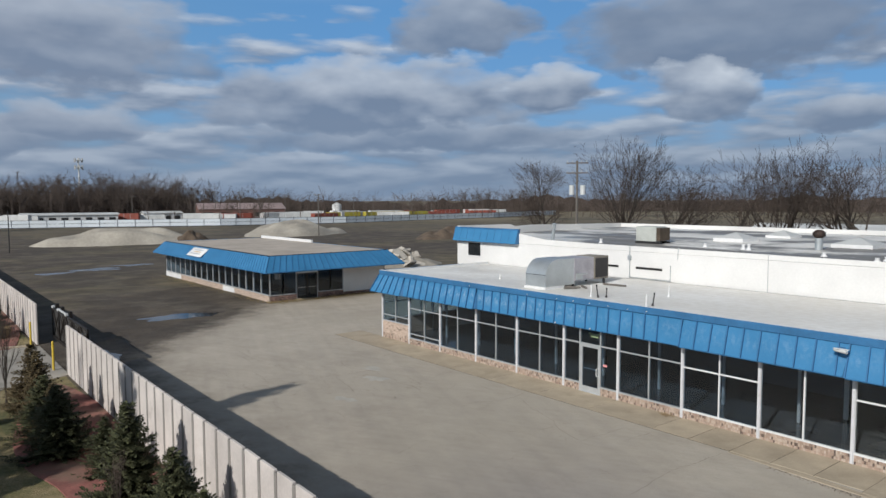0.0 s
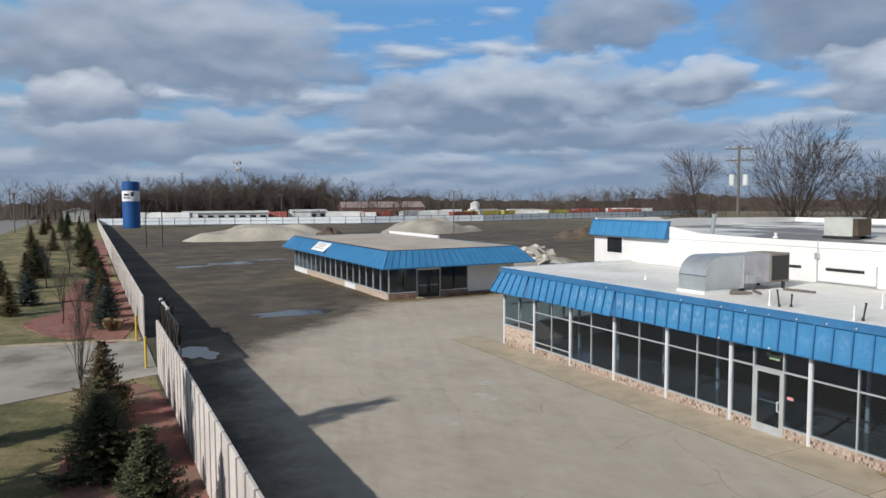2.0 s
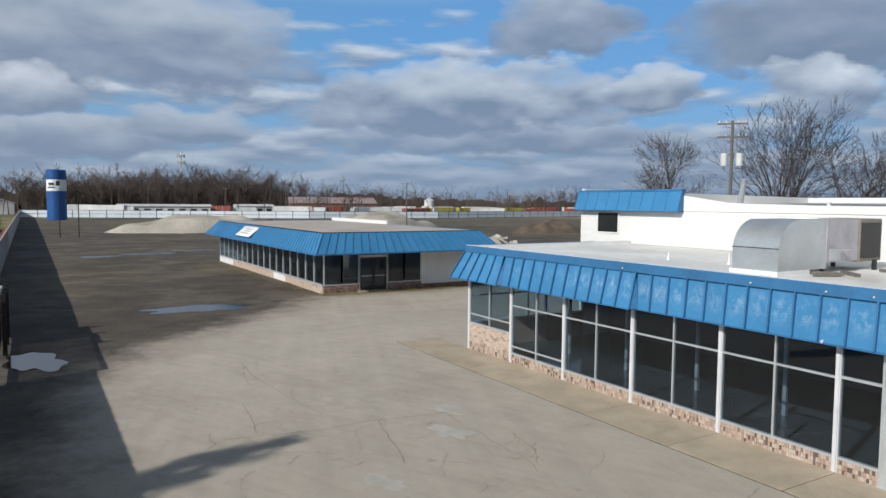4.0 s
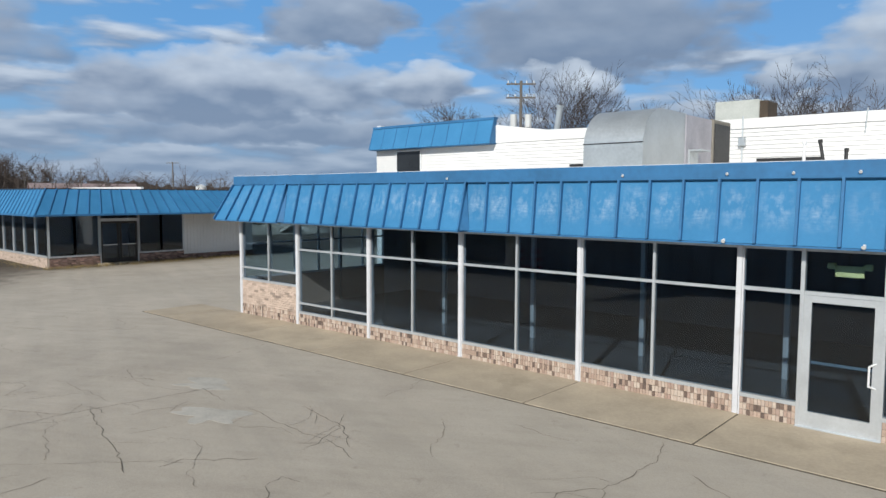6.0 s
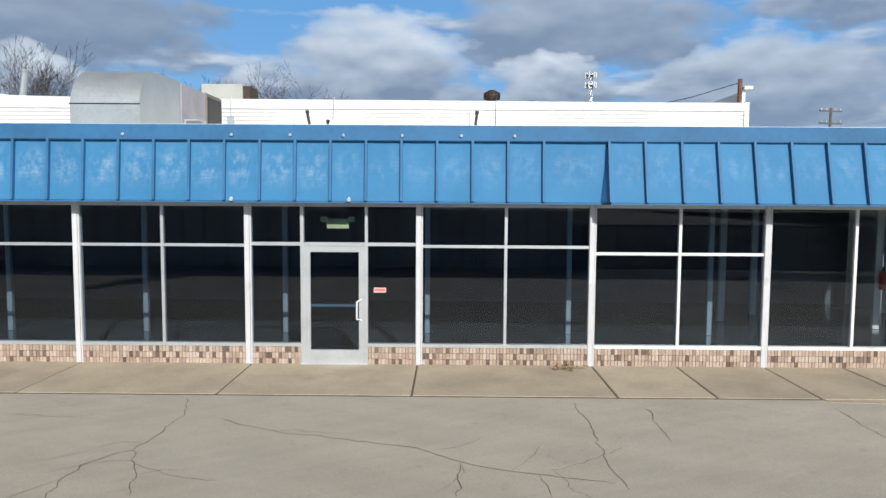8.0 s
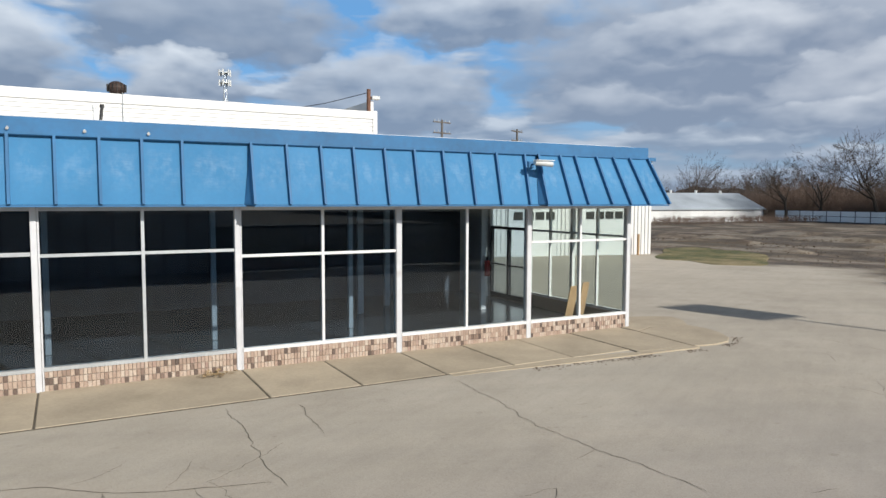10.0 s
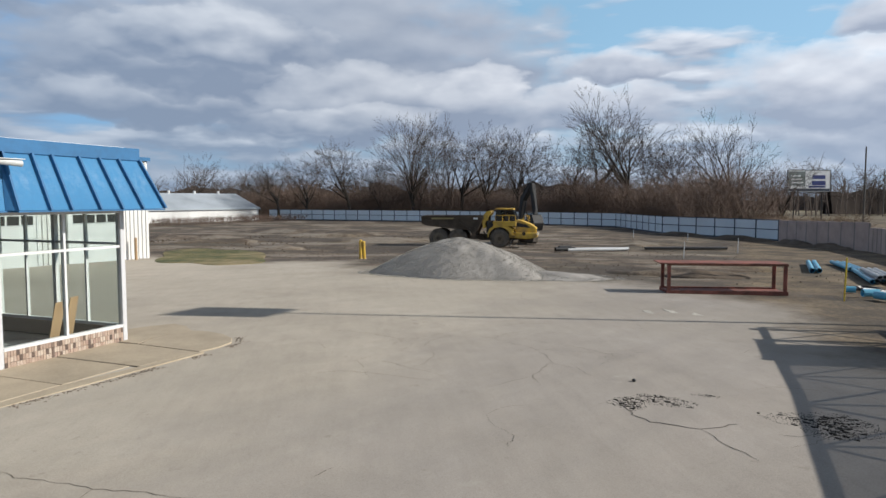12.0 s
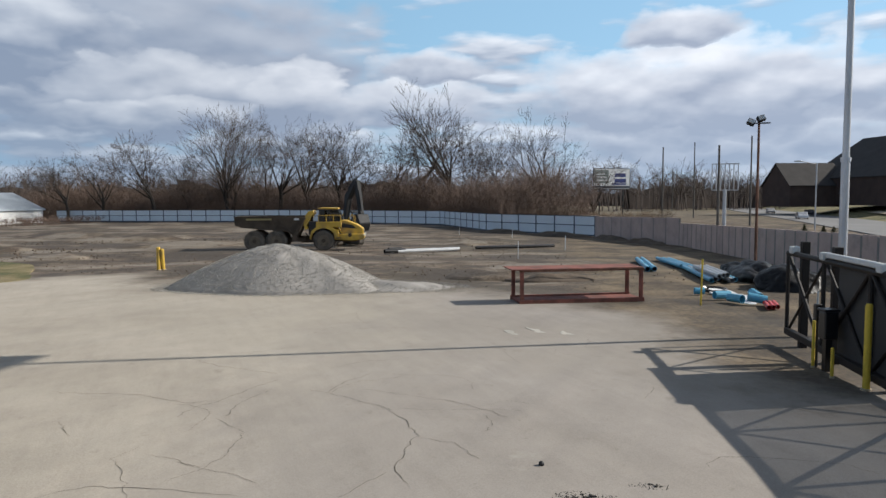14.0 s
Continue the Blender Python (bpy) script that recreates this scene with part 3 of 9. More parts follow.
DRIVE = plain("driveway_concrete", (0.34, 0.315, 0.275), 0.9, dark=0.72, light=1.15, scale=0.35, grain=20.0, bump=0.2, stain=((0.13, 0.115, 0.095), 0.38, 0.3))
WATER = plain("puddle_water", (0.05, 0.042, 0.032), 0.10, bump=0.0, spec=0.6)
BARK = plain("grey_bark", (0.045, 0.036, 0.029), 0.95, dark=0.55, light=1.4, scale=3.0, bump=0.4)
TWIG = plain("bare_twigs", (0.060, 0.045, 0.036), 0.95, dark=0.7, light=1.3, scale=0.2, bump=0.0)
BRUSH = plain("brown_brush", (0.150, 0.104, 0.080), 0.97, dark=0.6, light=1.35, scale=0.12, grain=1.5, bump=0.0)
NEEDLES = plain("spruce_needles", (0.058, 0.062, 0.026), 0.85, dark=0.55, light=1.7, scale=2.5, grain=20.0, bump=0.0)
NEEDLES_BLUE = plain("blue_spruce_needles", (0.075, 0.10, 0.085), 0.85, dark=0.55, light=1.5, scale=2.5, grain=20.0, bump=0.0)
NEEDLES_BROWN = plain("browned_needles", (0.115, 0.085, 0.040), 0.9, dark=0.5, light=1.5, scale=2.0, grain=20.0, bump=0.0)
STRAW = plain("dry_grass", (0.30, 0.215, 0.115), 0.9, dark=0.7, light=1.3, scale=4.0, bump=0.0)
DARK_ROOF = plain("dark_shingles", (0.045, 0.040, 0.038), 0.9, scale=0.5, bump=0.1)
DARK_BRICK = plain("dark_brick_wall", (0.07, 0.045, 0.036), 0.9, scale=0.5, bump=0.1)
PALE_SHEET = plain("pale_sheet_metal", (0.58, 0.59, 0.58), 0.6, 0.1, scale=0.3, bump=0.05)
DRUM_BLUE = plain("tank_blue", (0.006, 0.075, 0.27), 0.5, scale=0.2, bump=0.05)
SIGN_WHITE = plain("sign_white", (0.78, 0.78, 0.77), 0.5, scale=0.8, bump=0.0)
SIGN_GREY = plain("sign_bar_grey", (0.36, 0.37, 0.40), 0.6, bump=0.0)
SIGN_NAVY = plain("sign_navy", (0.03, 0.05, 0.20), 0.6, bump=0.0)
SIGN_RED = plain("sign_red", (0.55, 0.10, 0.10), 0.6, bump=0.0)
EXIT_YELLOW = plain("exit_sign_yellow", (0.92, 0.82, 0.36), 0.6, bump=0.0)

# ---- building blocks ----
def lie(x):
    """The height of the ground: level round the shop, falling gently to the east."""
    return -0.022 * max(0.0, min(x, 90.0) - 16.0)


def finish(name, bm, material, parent=None, label="", smooth=False):
    me = bpy.data.meshes.new(name)
    bm.normal_update()
    bm.to_mesh(me)
    bm.free()
    if smooth:
        for p in me.polygons:
            p.use_smooth = True
    me.materials.append(material)
    ob = new(name, me)
    if parent:
        ob.parent = parent
    if label:
        tagged(ob, label)
    return ob


def part(name, bm, material, parent, label="", smooth=False):
    return finish(name, bm, material, parent, label, smooth)


def thing(name, label, category, x=0.0, y=0.0, z=0.0, turn=0.0, group="", kind=""):
    """An empty at the foot of a thing, which carries its parts."""
    ob = new(name)
    ob.empty_display_size = 0.2
    ob.matrix_basis = pose(x, y, z, 0, 0, turn)
    return tagged(ob, label, category, group, kind)


def bx(bm, x0, y0, z0, x1, y1, z1):
    v = [bm.verts.new(p) for p in ((x0, y0, z0), (x1, y0, z0), (x1, y1, z0), (x0, y1, z0), (x0, y0, z1), (x1, y0, z1), (x1, y1, z1), (x0, y1, z1))]
    for f in ((0, 3, 2, 1), (4, 5, 6, 7), (0, 1, 5, 4), (1, 2, 6, 5), (2, 3, 7, 6), (3, 0, 4, 7)):
        bm.faces.new([v[i] for i in f])


def box(*a):
    bm = bmesh.new()
    for k in range(0, len(a), 6):
        bx(bm, *a[k : k + 6])
    return bm


def soft(bm, width=0.02, segments=2):
    bmesh.ops.bevel(bm, geom=bm.edges[:], offset=width, segments=segments, affect="EDGES", profile=0.5)
    return bm


def rod(bm, p, q, r, r2=None, n=8, cap=True):
    """A round bar from p to q."""
    p, q = Vector(p), Vector(q)
    d = q - p
    if d.length < 1e-6:
        return
    a = d.orthogonal().normalized()
    b = d.cross(a).normalized()
    r2 = r if r2 is None else r2
    lo = [bm.verts.new(p + (a * math.cos(t) + b * math.sin(t)) * r) for t in (2 * math.pi * k / n for k in range(n))]
    hi = [bm.verts.new(q + (a * math.cos(t) + b * math.sin(t)) * r2) for t in (2 * math.pi * k / n for k in range(n))]
    for k in range(n):
        bm.faces.new((lo[k], lo[(k + 1) % n], hi[(k + 1) % n], hi[k]))
    if cap:
        bm.faces.new(lo[::-1])
        bm.faces.new(hi)


def rods(*bars, n=8):
    bm = bmesh.new()
    for p, q, r in bars:
        rod(bm, p, q, r, n=n)
    return bm


def tube(bm, p, q, r, inner, n=14):
    """An open pipe with a wall."""
    p, q = Vector(p), Vector(q)
    a = (q - p).orthogonal().normalized()
    b = (q - p).cross(a).normalized()
    ring = lambda c, rr: [bm.verts.new(c + (a * math.cos(2 * math.pi * k / n) + b * math.sin(2 * math.pi * k / n)) * rr) for k in range(n)]
    rings = [ring(p, r), ring(q, r), ring(q, inner), ring(p, inner)]
    for i in range(4):
        u, w = rings[i], rings[(i + 1) % 4]
        for k in range(n):
            bm.faces.new((u[k], u[(k + 1) % n], w[(k + 1) % n], w[k]))


def slab(bm, outline, z0, z1):
    """A plate with the given outline (x, y), counter-clockwise."""
    lo, hi = [bm.verts.new((x, y, z0)) for x, y in outline], [bm.verts.new((x, y, z1)) for x, y in outline]
    bm.faces.new(lo[::-1])
    bm.faces.new(hi)
    for k in range(len(outline)):
        j = (k + 1) % len(outline)
        bm.faces.new((lo[k], lo[j], hi[j], hi[k]))


def profile(bm, outline, axis, a, b):
    """A bar with the given section, run from a to b along axis 'x' (section in y, z) or 'y' (section in x, z)."""
    put = (lambda u, v, s: (s, u, v)) if axis == "x" else (lambda u, v, s: (u, s, v))
    lo, hi = [bm.verts.new(put(u, v, a)) for u, v in outline], [bm.verts.new(put(u, v, b)) for u, v in outline]
    bm.faces.new(lo)
    bm.faces.new(hi[::-1])
    for k in range(len(outline)):
        j = (k + 1) % len(outline)
        bm.faces.new((lo[k], hi[k], hi[j], lo[j]))
    bmesh.ops.recalc_face_normals(bm, faces=bm.faces[:])


def setting(name, bm, material, label, smooth=False):
    return tagged(finish(name, bm, material, smooth=smooth), label, "", "", "structure")


# ---- ground ----
def inside_of(px, py, outline):
    """Signed distance of points to an outline: positive within."""
    px, py = np.asarray(px, float), np.asarray(py, float)
    near, odd = np.full(px.shape, 1e9), np.zeros(px.shape, bool)
    for (x0, y0), (x1, y1) in zip(outline, outline[1:] + outline[:1]):
        dx, dy = x1 - x0, y1 - y0
        t = np.clip(((px - x0) * dx + (py - y0) * dy) / (dx * dx + dy * dy), 0, 1)
        near = np.minimum(near, np.hypot(px - x0 - t * dx, py - y0 - t * dy))
        cross = (y0 > py) != (y1 > py)
        odd ^= cross & (px < (x1 - x0) * (py - y0) / (dy if dy else 1e-9) + x0)
    return np.where(odd, near, -near)


LOT_EDGE = [(13.0, -17.6), (9.0, -15.9), (0.0, -15.3), (-9.0, -15.0), (-14.0, -14.8), (-17.5, -13.6), (-20.6, -12.2), (-23.8, -9.0), (-27.5, -4.5), (-32.6, 0.0), (-32.6, 16.0), (-30.0, 40.0), (-10.0, 46.0), (38.0, 44.0),
            (37.5, 24.0), (36.3, 13.5), (40.0, 9.0), (33.5, 4.0), (33.2, -4.0), (34.0, -8.0), (30.6, -12.6), (28.4, -13.8), (24.6, -14.6), (21.6, -14.2), (20.2, -14.9), (19.0, -17.6)]


PUDDLES = [(-30.8, -7.3, 1.25, 2.5, 1.3, -12), (-20.5, -15.1, 1.5, 0.8, 2.2, 8), (-73.5, -4.0, 1.6, 3.0, 3.1, 0), (-77.0, 1.2, 1.2, 2.2, 5.2, 0), (-71.0, -9.0, 1.0, 1.6, 6.4, 0)]


def make_sheet():
    xs = np.r_[np.array([-4000, -2500, -1600, -1000, -700, -500, -380, -300, -260]), np.arange(-240, -34, 4.0), np.arange(-34, 16, 2.0), np.arange(16, 90, 1.5), np.array([90.0]),
               np.arange(92, 172, 4.0), np.array([190, 230, 300, 420, 600, 1000, 1600, 2500, 4000])]
    ys = np.r_[np.array([-4000, -2500, -1500, -900, -500, -300, -200, -140, -100, -80, -60]), np.arange(-50, 100, 2.0), np.array([104, 112, 125, 150, 190, 250, 340, 500, 900, 1500, 2500, 4000])]
    gx, gy = np.meshgrid(xs, ys, indexing="ij")
    out = inside_of(gx, gy, LOT_EDGE)
    rough = np.clip((-out - 1.0) / 6.0, 0, 1) * np.clip((gy + 15.5) / 3.0, 0, 1)
    bumps = np.array([[noise.noise((x * 0.11, y * 0.11, 2.0)) * 0.16 + noise.noise((x * 0.35, y * 0.35, 5.0)) * 0.09 for y in ys] for x in xs])
    bumps *= np.where((gx < -26) | (gx > 33), 1.0, 0.0)
    for px, py, r, _, _, _ in PUDDLES:
        bumps *= np.clip((np.hypot(gx - px, (gy - py) * 0.7) - r * 1.6) / 3.0, 0, 1)
    gzz = np.array([[lie(x) for y in ys] for x in xs]) + rough * np.minimum(bumps, 0.02 + np.maximum(bumps, 0) * 0.9) - 0.03
    n = len(ys)
    verts = np.stack([gx, gy, gzz], -1).reshape(-1, 3)
    faces = [(i * n + j, (i + 1) * n + j, (i + 1) * n + j + 1, i * n + j + 1) for i in range(len(xs) - 1) for j in range(n - 1)]
    me = bpy.data.meshes.new("ground")
    me.from_pydata(verts.tolist(), [], faces)
    me.materials.append(EARTH)
    return tagged(new("ground", me), "bare muddy earth with thin dead turf reaching the horizon", "ground", "", "structure")


def make_pavement():
    step = 0.6
    xs = np.r_[np.arange(-36, 16, step), np.arange(16, 46, step)]
    ys = np.arange(-17.6, 46, step)
    gx, gy = np.meshgrid(xs, ys, indexing="ij")
    d = inside_of(gx, gy, LOT_EDGE)
    n, verts, index, shade, faces = len(ys), [], {}, [], []
    for i in range(len(xs) - 1):
        for j in range(n - 1):
            if d[i : i + 2, j : j + 2].max() < -3.0 or (-13.5 < xs[i] < 11 and ys[j] > 9.5):
                continue
            ring = []
            for a, b in ((i, j), (i + 1, j), (i + 1, j + 1), (i, j + 1)):
                if (a, b) not in index:
                    index[a, b] = len(verts)
                    fade = max(0.0, min(1.0, (d[a, b] + 3.0) / 3.0))
                    verts.append((xs[a], ys[b], lie(xs[a]) + 0.006 - 0.034 * (1 - fade)))
                    shade.append(max(-3.0, min(3.0, d[a, b])))
                ring.append(index[a, b])
            faces.append(ring)
    me = bpy.data.meshes.new("pavement")
    me.from_pydata(verts, [], faces)
    me.attributes.new("inside", "FLOAT", "POINT").data.foreach_set("value", shade)
    me.materials.append(LOT)
    return tagged(new("pavement", me), "bleached cracked asphalt parking lot with muddy borders", "pavement", "", "structure")


def blob(cx, cy, rx, ry, seed, turn=0.0, n=40, ragged=0.35):
    """An uneven closed outline."""
    out = []
    for k in range(n):
        t = 2 * math.pi * k / n
        r = 1 + ragged * noise.noise((math.cos(t) * 1.6 + seed, math.sin(t) * 1.6, seed * 0.7)) * 1.6
        u, v = math.cos(t) * rx * r, math.sin(t) * ry * r
        c, s = math.cos(radians(turn)), math.sin(radians(turn))
        out.append((cx + u * c - v * s, cy + u * s + v * c))
    return out


def laid(name, outline, material, label, z=0.0, thick=0.02, drape=False):
    bm = bmesh.new()
    slab(bm, outline, z - 0.05, z + thick)
    if drape:
        for v in bm.verts:
            v.co.z += lie(v.co.x)
    return setting(name, bm, material, label)


make_sheet()
make_pavement()
laid("lawn", [(-260, -44), (6, -44), (6, -17.5), (-260, -17.5)], LAWN, "patchy half-dormant winter lawn beside the perimeter wall", -0.03, 0.012)
laid("lawn_far", [(6.2, -44), (24, -44), (24, -24.8), (10, -17.8), (6.2, -17.8)], LAWN, "lawn strip outside the perimeter wall", -0.04, 0.012)
for cx, cy, rx, ry, seed, turn in ((-6.0, -19.0, 9.5, 1.75, 1.0, 0), (8.0, -19.2, 6.0, 1.7, 4.0, 0), (-45.0, -19.4, 18.0, 2.3, 2.0, 0), (-32.5, -20.6, 5.2, 2.6, 6.0, 15), (-105.0, -19.2, 42.0, 1.9, 3.0, 0)):
    laid("mulch_bed", blob(cx, cy, rx, ry, seed, turn, 60, 0.18), MULCH, "bed of faded red bark mulch along the wall", 0.0, 0.02 + seed * 0.002)
laid("driveway", [(-14.0, -44), (-14.2, -23.5), (-16.6, -17.3), (-25.4, -17.3), (-26.9, -24.0), (-27.2, -44)], DRIVE, "stained concrete driveway through the gate opening", -0.02, 0.035)
laid("driveway_kerb", [(-27.1, -44), (-26.8, -24.0), (-25.3, -17.5), (-25.6, -17.5), (-27.1, -24.0), (-27.4, -44)], CONCRETE, "low concrete kerb along the driveway", -0.02, 0.10)
laid("road", [(-1500, -52), (-60, -52.5), (60, -58), (60, -44.4), (-60, -39), (-1500, -38.5)], ROAD, "grey two-lane asphalt road", -0.03, 0.03)
for cx, cy, rx, ry, seed, turn in PUDDLES:
    laid("puddle", blob(cx, cy, rx, ry, seed, turn, 60, 0.5), WATER, "shallow muddy puddle mirroring the sky", -0.03, 0.038 if cx > -22 else 0.012)
laid("grass_island", blob(39.5, 18.6, 8.2, 3.0, 2.0, 42, 50, 0.3), LAWN, "thin green turf at the lot's border", 0.0, 0.03, True)
for cx, cy, rx, ry, seed in ((-6.5, -6.1, 0.6, 0.3, 1.0), (-4.4, -8.9, 0.45, 0.25, 4.0), (-8.3, -5.1, 0.5, 0.35, 7.0), (24.6, -10.2, 0.32, 0.14, 9.0), (25.0, -10.8, 0.40, 0.12, 3.0), (24.8, -11.5, 0.22, 0.10, 5.0)):
    laid("pavement_patch", blob(cx, cy, rx, ry, seed, 20, 40, 0.7), plain("pale_mortar_patch", (0.45, 0.42, 0.365), 0.9, bump=0.2), "pale worn cement patch in the asphalt", lie(cx), 0.009)


# ---- walk in front of the shop ----
def make_walk():
    walk_thing = thing("front_walk", "concrete slab walk along the shop windows, joints sprouting weeds", "walkway", kind="structure")
    cuts = [-17.4, -15.9, -12.1, -9.05, -6.0, -3.0, 0.05, 3.0, 6.1, 7.6, 9.15, 10.55, 11.9, 13.36]
    g = 0.012
    for a, b in zip(cuts, cuts[1:]):
        top = 0.02 + 0.006 * noise.noise((a, 3.0, 1.0))
        bm = box(a + g, -2.0, -0.1, b - g, -0.035, top)
        soft(bm, 0.012, 1)
        part("slab", bm, CONCRETE, walk_thing)
    part("joint_filler", box(-17.45, -2.035, -0.1, 9.2, -1.98, 0.012, -17.4, -1.98, -0.1, 13.35, -0.03, 0.010, 13.35, -2.2, -0.1, 15.9, 0.6, 0.020), plain("joint_grime", (0.12, 0.10, 0.07), 0.95, dark=0.4, scale=2.0, bump=0.3), walk_thing, "dark grime and weeds in the joints")
    # the end of the walk lifts a little and turns the corner as a rounded apron
    apron = [
        [(13.36, -2.22), (14.745, -2.36), (14.835, -0.64), (14.80, -0.035), (13.37, -0.035)],
        [(14.76, -2.37), (15.30, -2.44), (15.78, -2.36), (16.14, -2.08), (16.42, -1.62), (16.56, -1.1), (16.50, -0.60), (16.08, -0.55), (15.48, -0.42), (14.86, -0.66)],
        [(14.90, -0.60), (15.48, -0.40), (16.08, -0.53), (16.52, -0.58), (16.95, -0.05), (17.08, 0.45), (16.62, 0.72), (15.95, 1.0), (15.20, 1.05), (14.90, 0.6)],
    ]
    for k, outline in enumerate(apron):
        bm = bmesh.new()
        slab(bm, outline, -0.1, (0.030, 0.036, 0.033)[k])
        bmesh.ops.bevel(bm, geom=bm.edges[:], offset=0.014, segments=2, affect="EDGES", profile=0.5)
        part("slab" if k != 1 else "corner_slab", bm, CONCRETE, walk_thing)
    # kerb lip from the level walk out to the corner
    bm = bmesh.new()
    lo = [bm.verts.new(p) for p in ((9.2, -2.14, 0.012), (11.8, -2.36, 0.022), (13.4, -2.44, 0.030), (14.74, -2.52, 0.036), (14.74, -2.39, 0.036), (13.4, -2.25, 0.030), (11.8, -2.02, 0.022), (9.2, -2.02, 0.012))]
    dn = [bm.verts.new((v.co.x, v.co.y, -0.1)) for v in lo]
    bm.faces.new(lo)
    for k in range(8):
        bm.faces.new((lo[k], dn[k], dn[(k + 1) % 8], lo[(k + 1) % 8]))
    bmesh.ops.recalc_face_normals(bm, faces=bm.faces[:])
    part("kerb", bm, CONCRETE, walk_thing)
    # leaf litter and soil washed up against the kerb
    bm = bmesh.new()
    rnd = random.Random(12)
    run = [(10.4, -2.28), (11.8, -2.44), (13.4, -2.52), (14.74, -2.60), (15.35, -2.55), (15.85, -2.45), (16.25, -2.15), (16.52, -1.7), (16.66, -1.15)]
    for (ax, ay), (cx, cy) in zip(run, run[1:]):
        for _ in range(int(math.hypot(cx - ax, cy - ay) * 70)):
            f = rnd.random()
            x, y = ax + (cx - ax) * f, ay + (cy - ay) * f
            if noise.noise((x * 1.1, y * 1.1, 4.0)) < 0.12:
                continue
            off = abs(rnd.gauss(0, 0.09)) - 0.03
            l = math.hypot(cx - ax, cy - ay)
            x, y, r, a = x + (cy - ay) / l * off, y - (cx - ax) / l * off, rnd.uniform(0.008, 0.034), rnd.uniform(0, 6.28)
            ring = [bm.verts.new((x + r * math.cos(a + 1.57 * k) * rnd.uniform(0.5, 1.2), y + r * math.sin(a + 1.57 * k) * rnd.uniform(0.5, 1.2), lie(x) + 0.008)) for k in range(4)]
            peak = bm.verts.new((x, y, lie(x) + rnd.uniform(0.010, 0.022)))
            for k in range(4):
                bm.faces.new((ring[k], ring[(k + 1) % 4], peak))
    tagged(finish("leaf_litter", bm, SOIL_HEAP), "dark leaf litter and soil against the kerb", "litter", "", "stuff")


make_walk()


# ---- cracks in the asphalt ----
def crack(bm, points, width, seed):
    """A thin ragged crack through the given points, with short side branches."""
    rnd = random.Random(seed)
    fine = []
    for (ax, ay), (cx, cy) in zip(points, points[1:]):
        n = max(2, int(math.hypot(cx - ax, cy - ay) / 0.11))
        for k in range(n):
            f = k / n
            wob = 0.05 * noise.noise((seed * 3.1 + ax + f * 5, ay * 1.7, 0.3)) + rnd.gauss(0, 0.014)
            l = math.hypot(cx - ax, cy - ay)
            fine.append((ax + (cx - ax) * f - (cy - ay) / l * wob, ay + (cy - ay) * f + (cx - ax) / l * wob))
    fine.append(points[-1])
    prev = None
    for i, (x, y) in enumerate(fine):
        j, k = max(0, i - 1), min(len(fine) - 1, i + 1)
        dx, dy = fine[k][0] - fine[j][0], fine[k][1] - fine[j][1]
        l = math.hypot(dx, dy) or 1.0
        w = width * (0.45 + 0.9 * abs(noise.noise((x * 2.3, y * 2.3, seed)))) * (0.25 if i in (0, len(fine) - 1) else 1.0)
        z = lie(x) + 0.0105
        cur = [bm.verts.new((x - dy / l * w, y + dx / l * w, z)), bm.verts.new((x + dy / l * w, y - dx / l * w, z))]
        if prev:
            bm.faces.new((prev[0], prev[1], cur[1], cur[0]))
        prev = cur
        if 2 < i < len(fine) - 2 and rnd.random() < 0.035 and width > 0.007:
            a = math.atan2(dy, dx) + rnd.choice((-1, 1)) * rnd.uniform(0.6, 1.3)
            pts, px, py = [(x, y)], x, y
            for _ in range(rnd.randint(2, 4)):
                a += rnd.gauss(0, 0.3)
                px, py = px + math.cos(a) * 0.3, py + math.sin(a) * 0.3
                pts.append((px, py))
            crack(bm, pts, width * 0.5, seed + i)


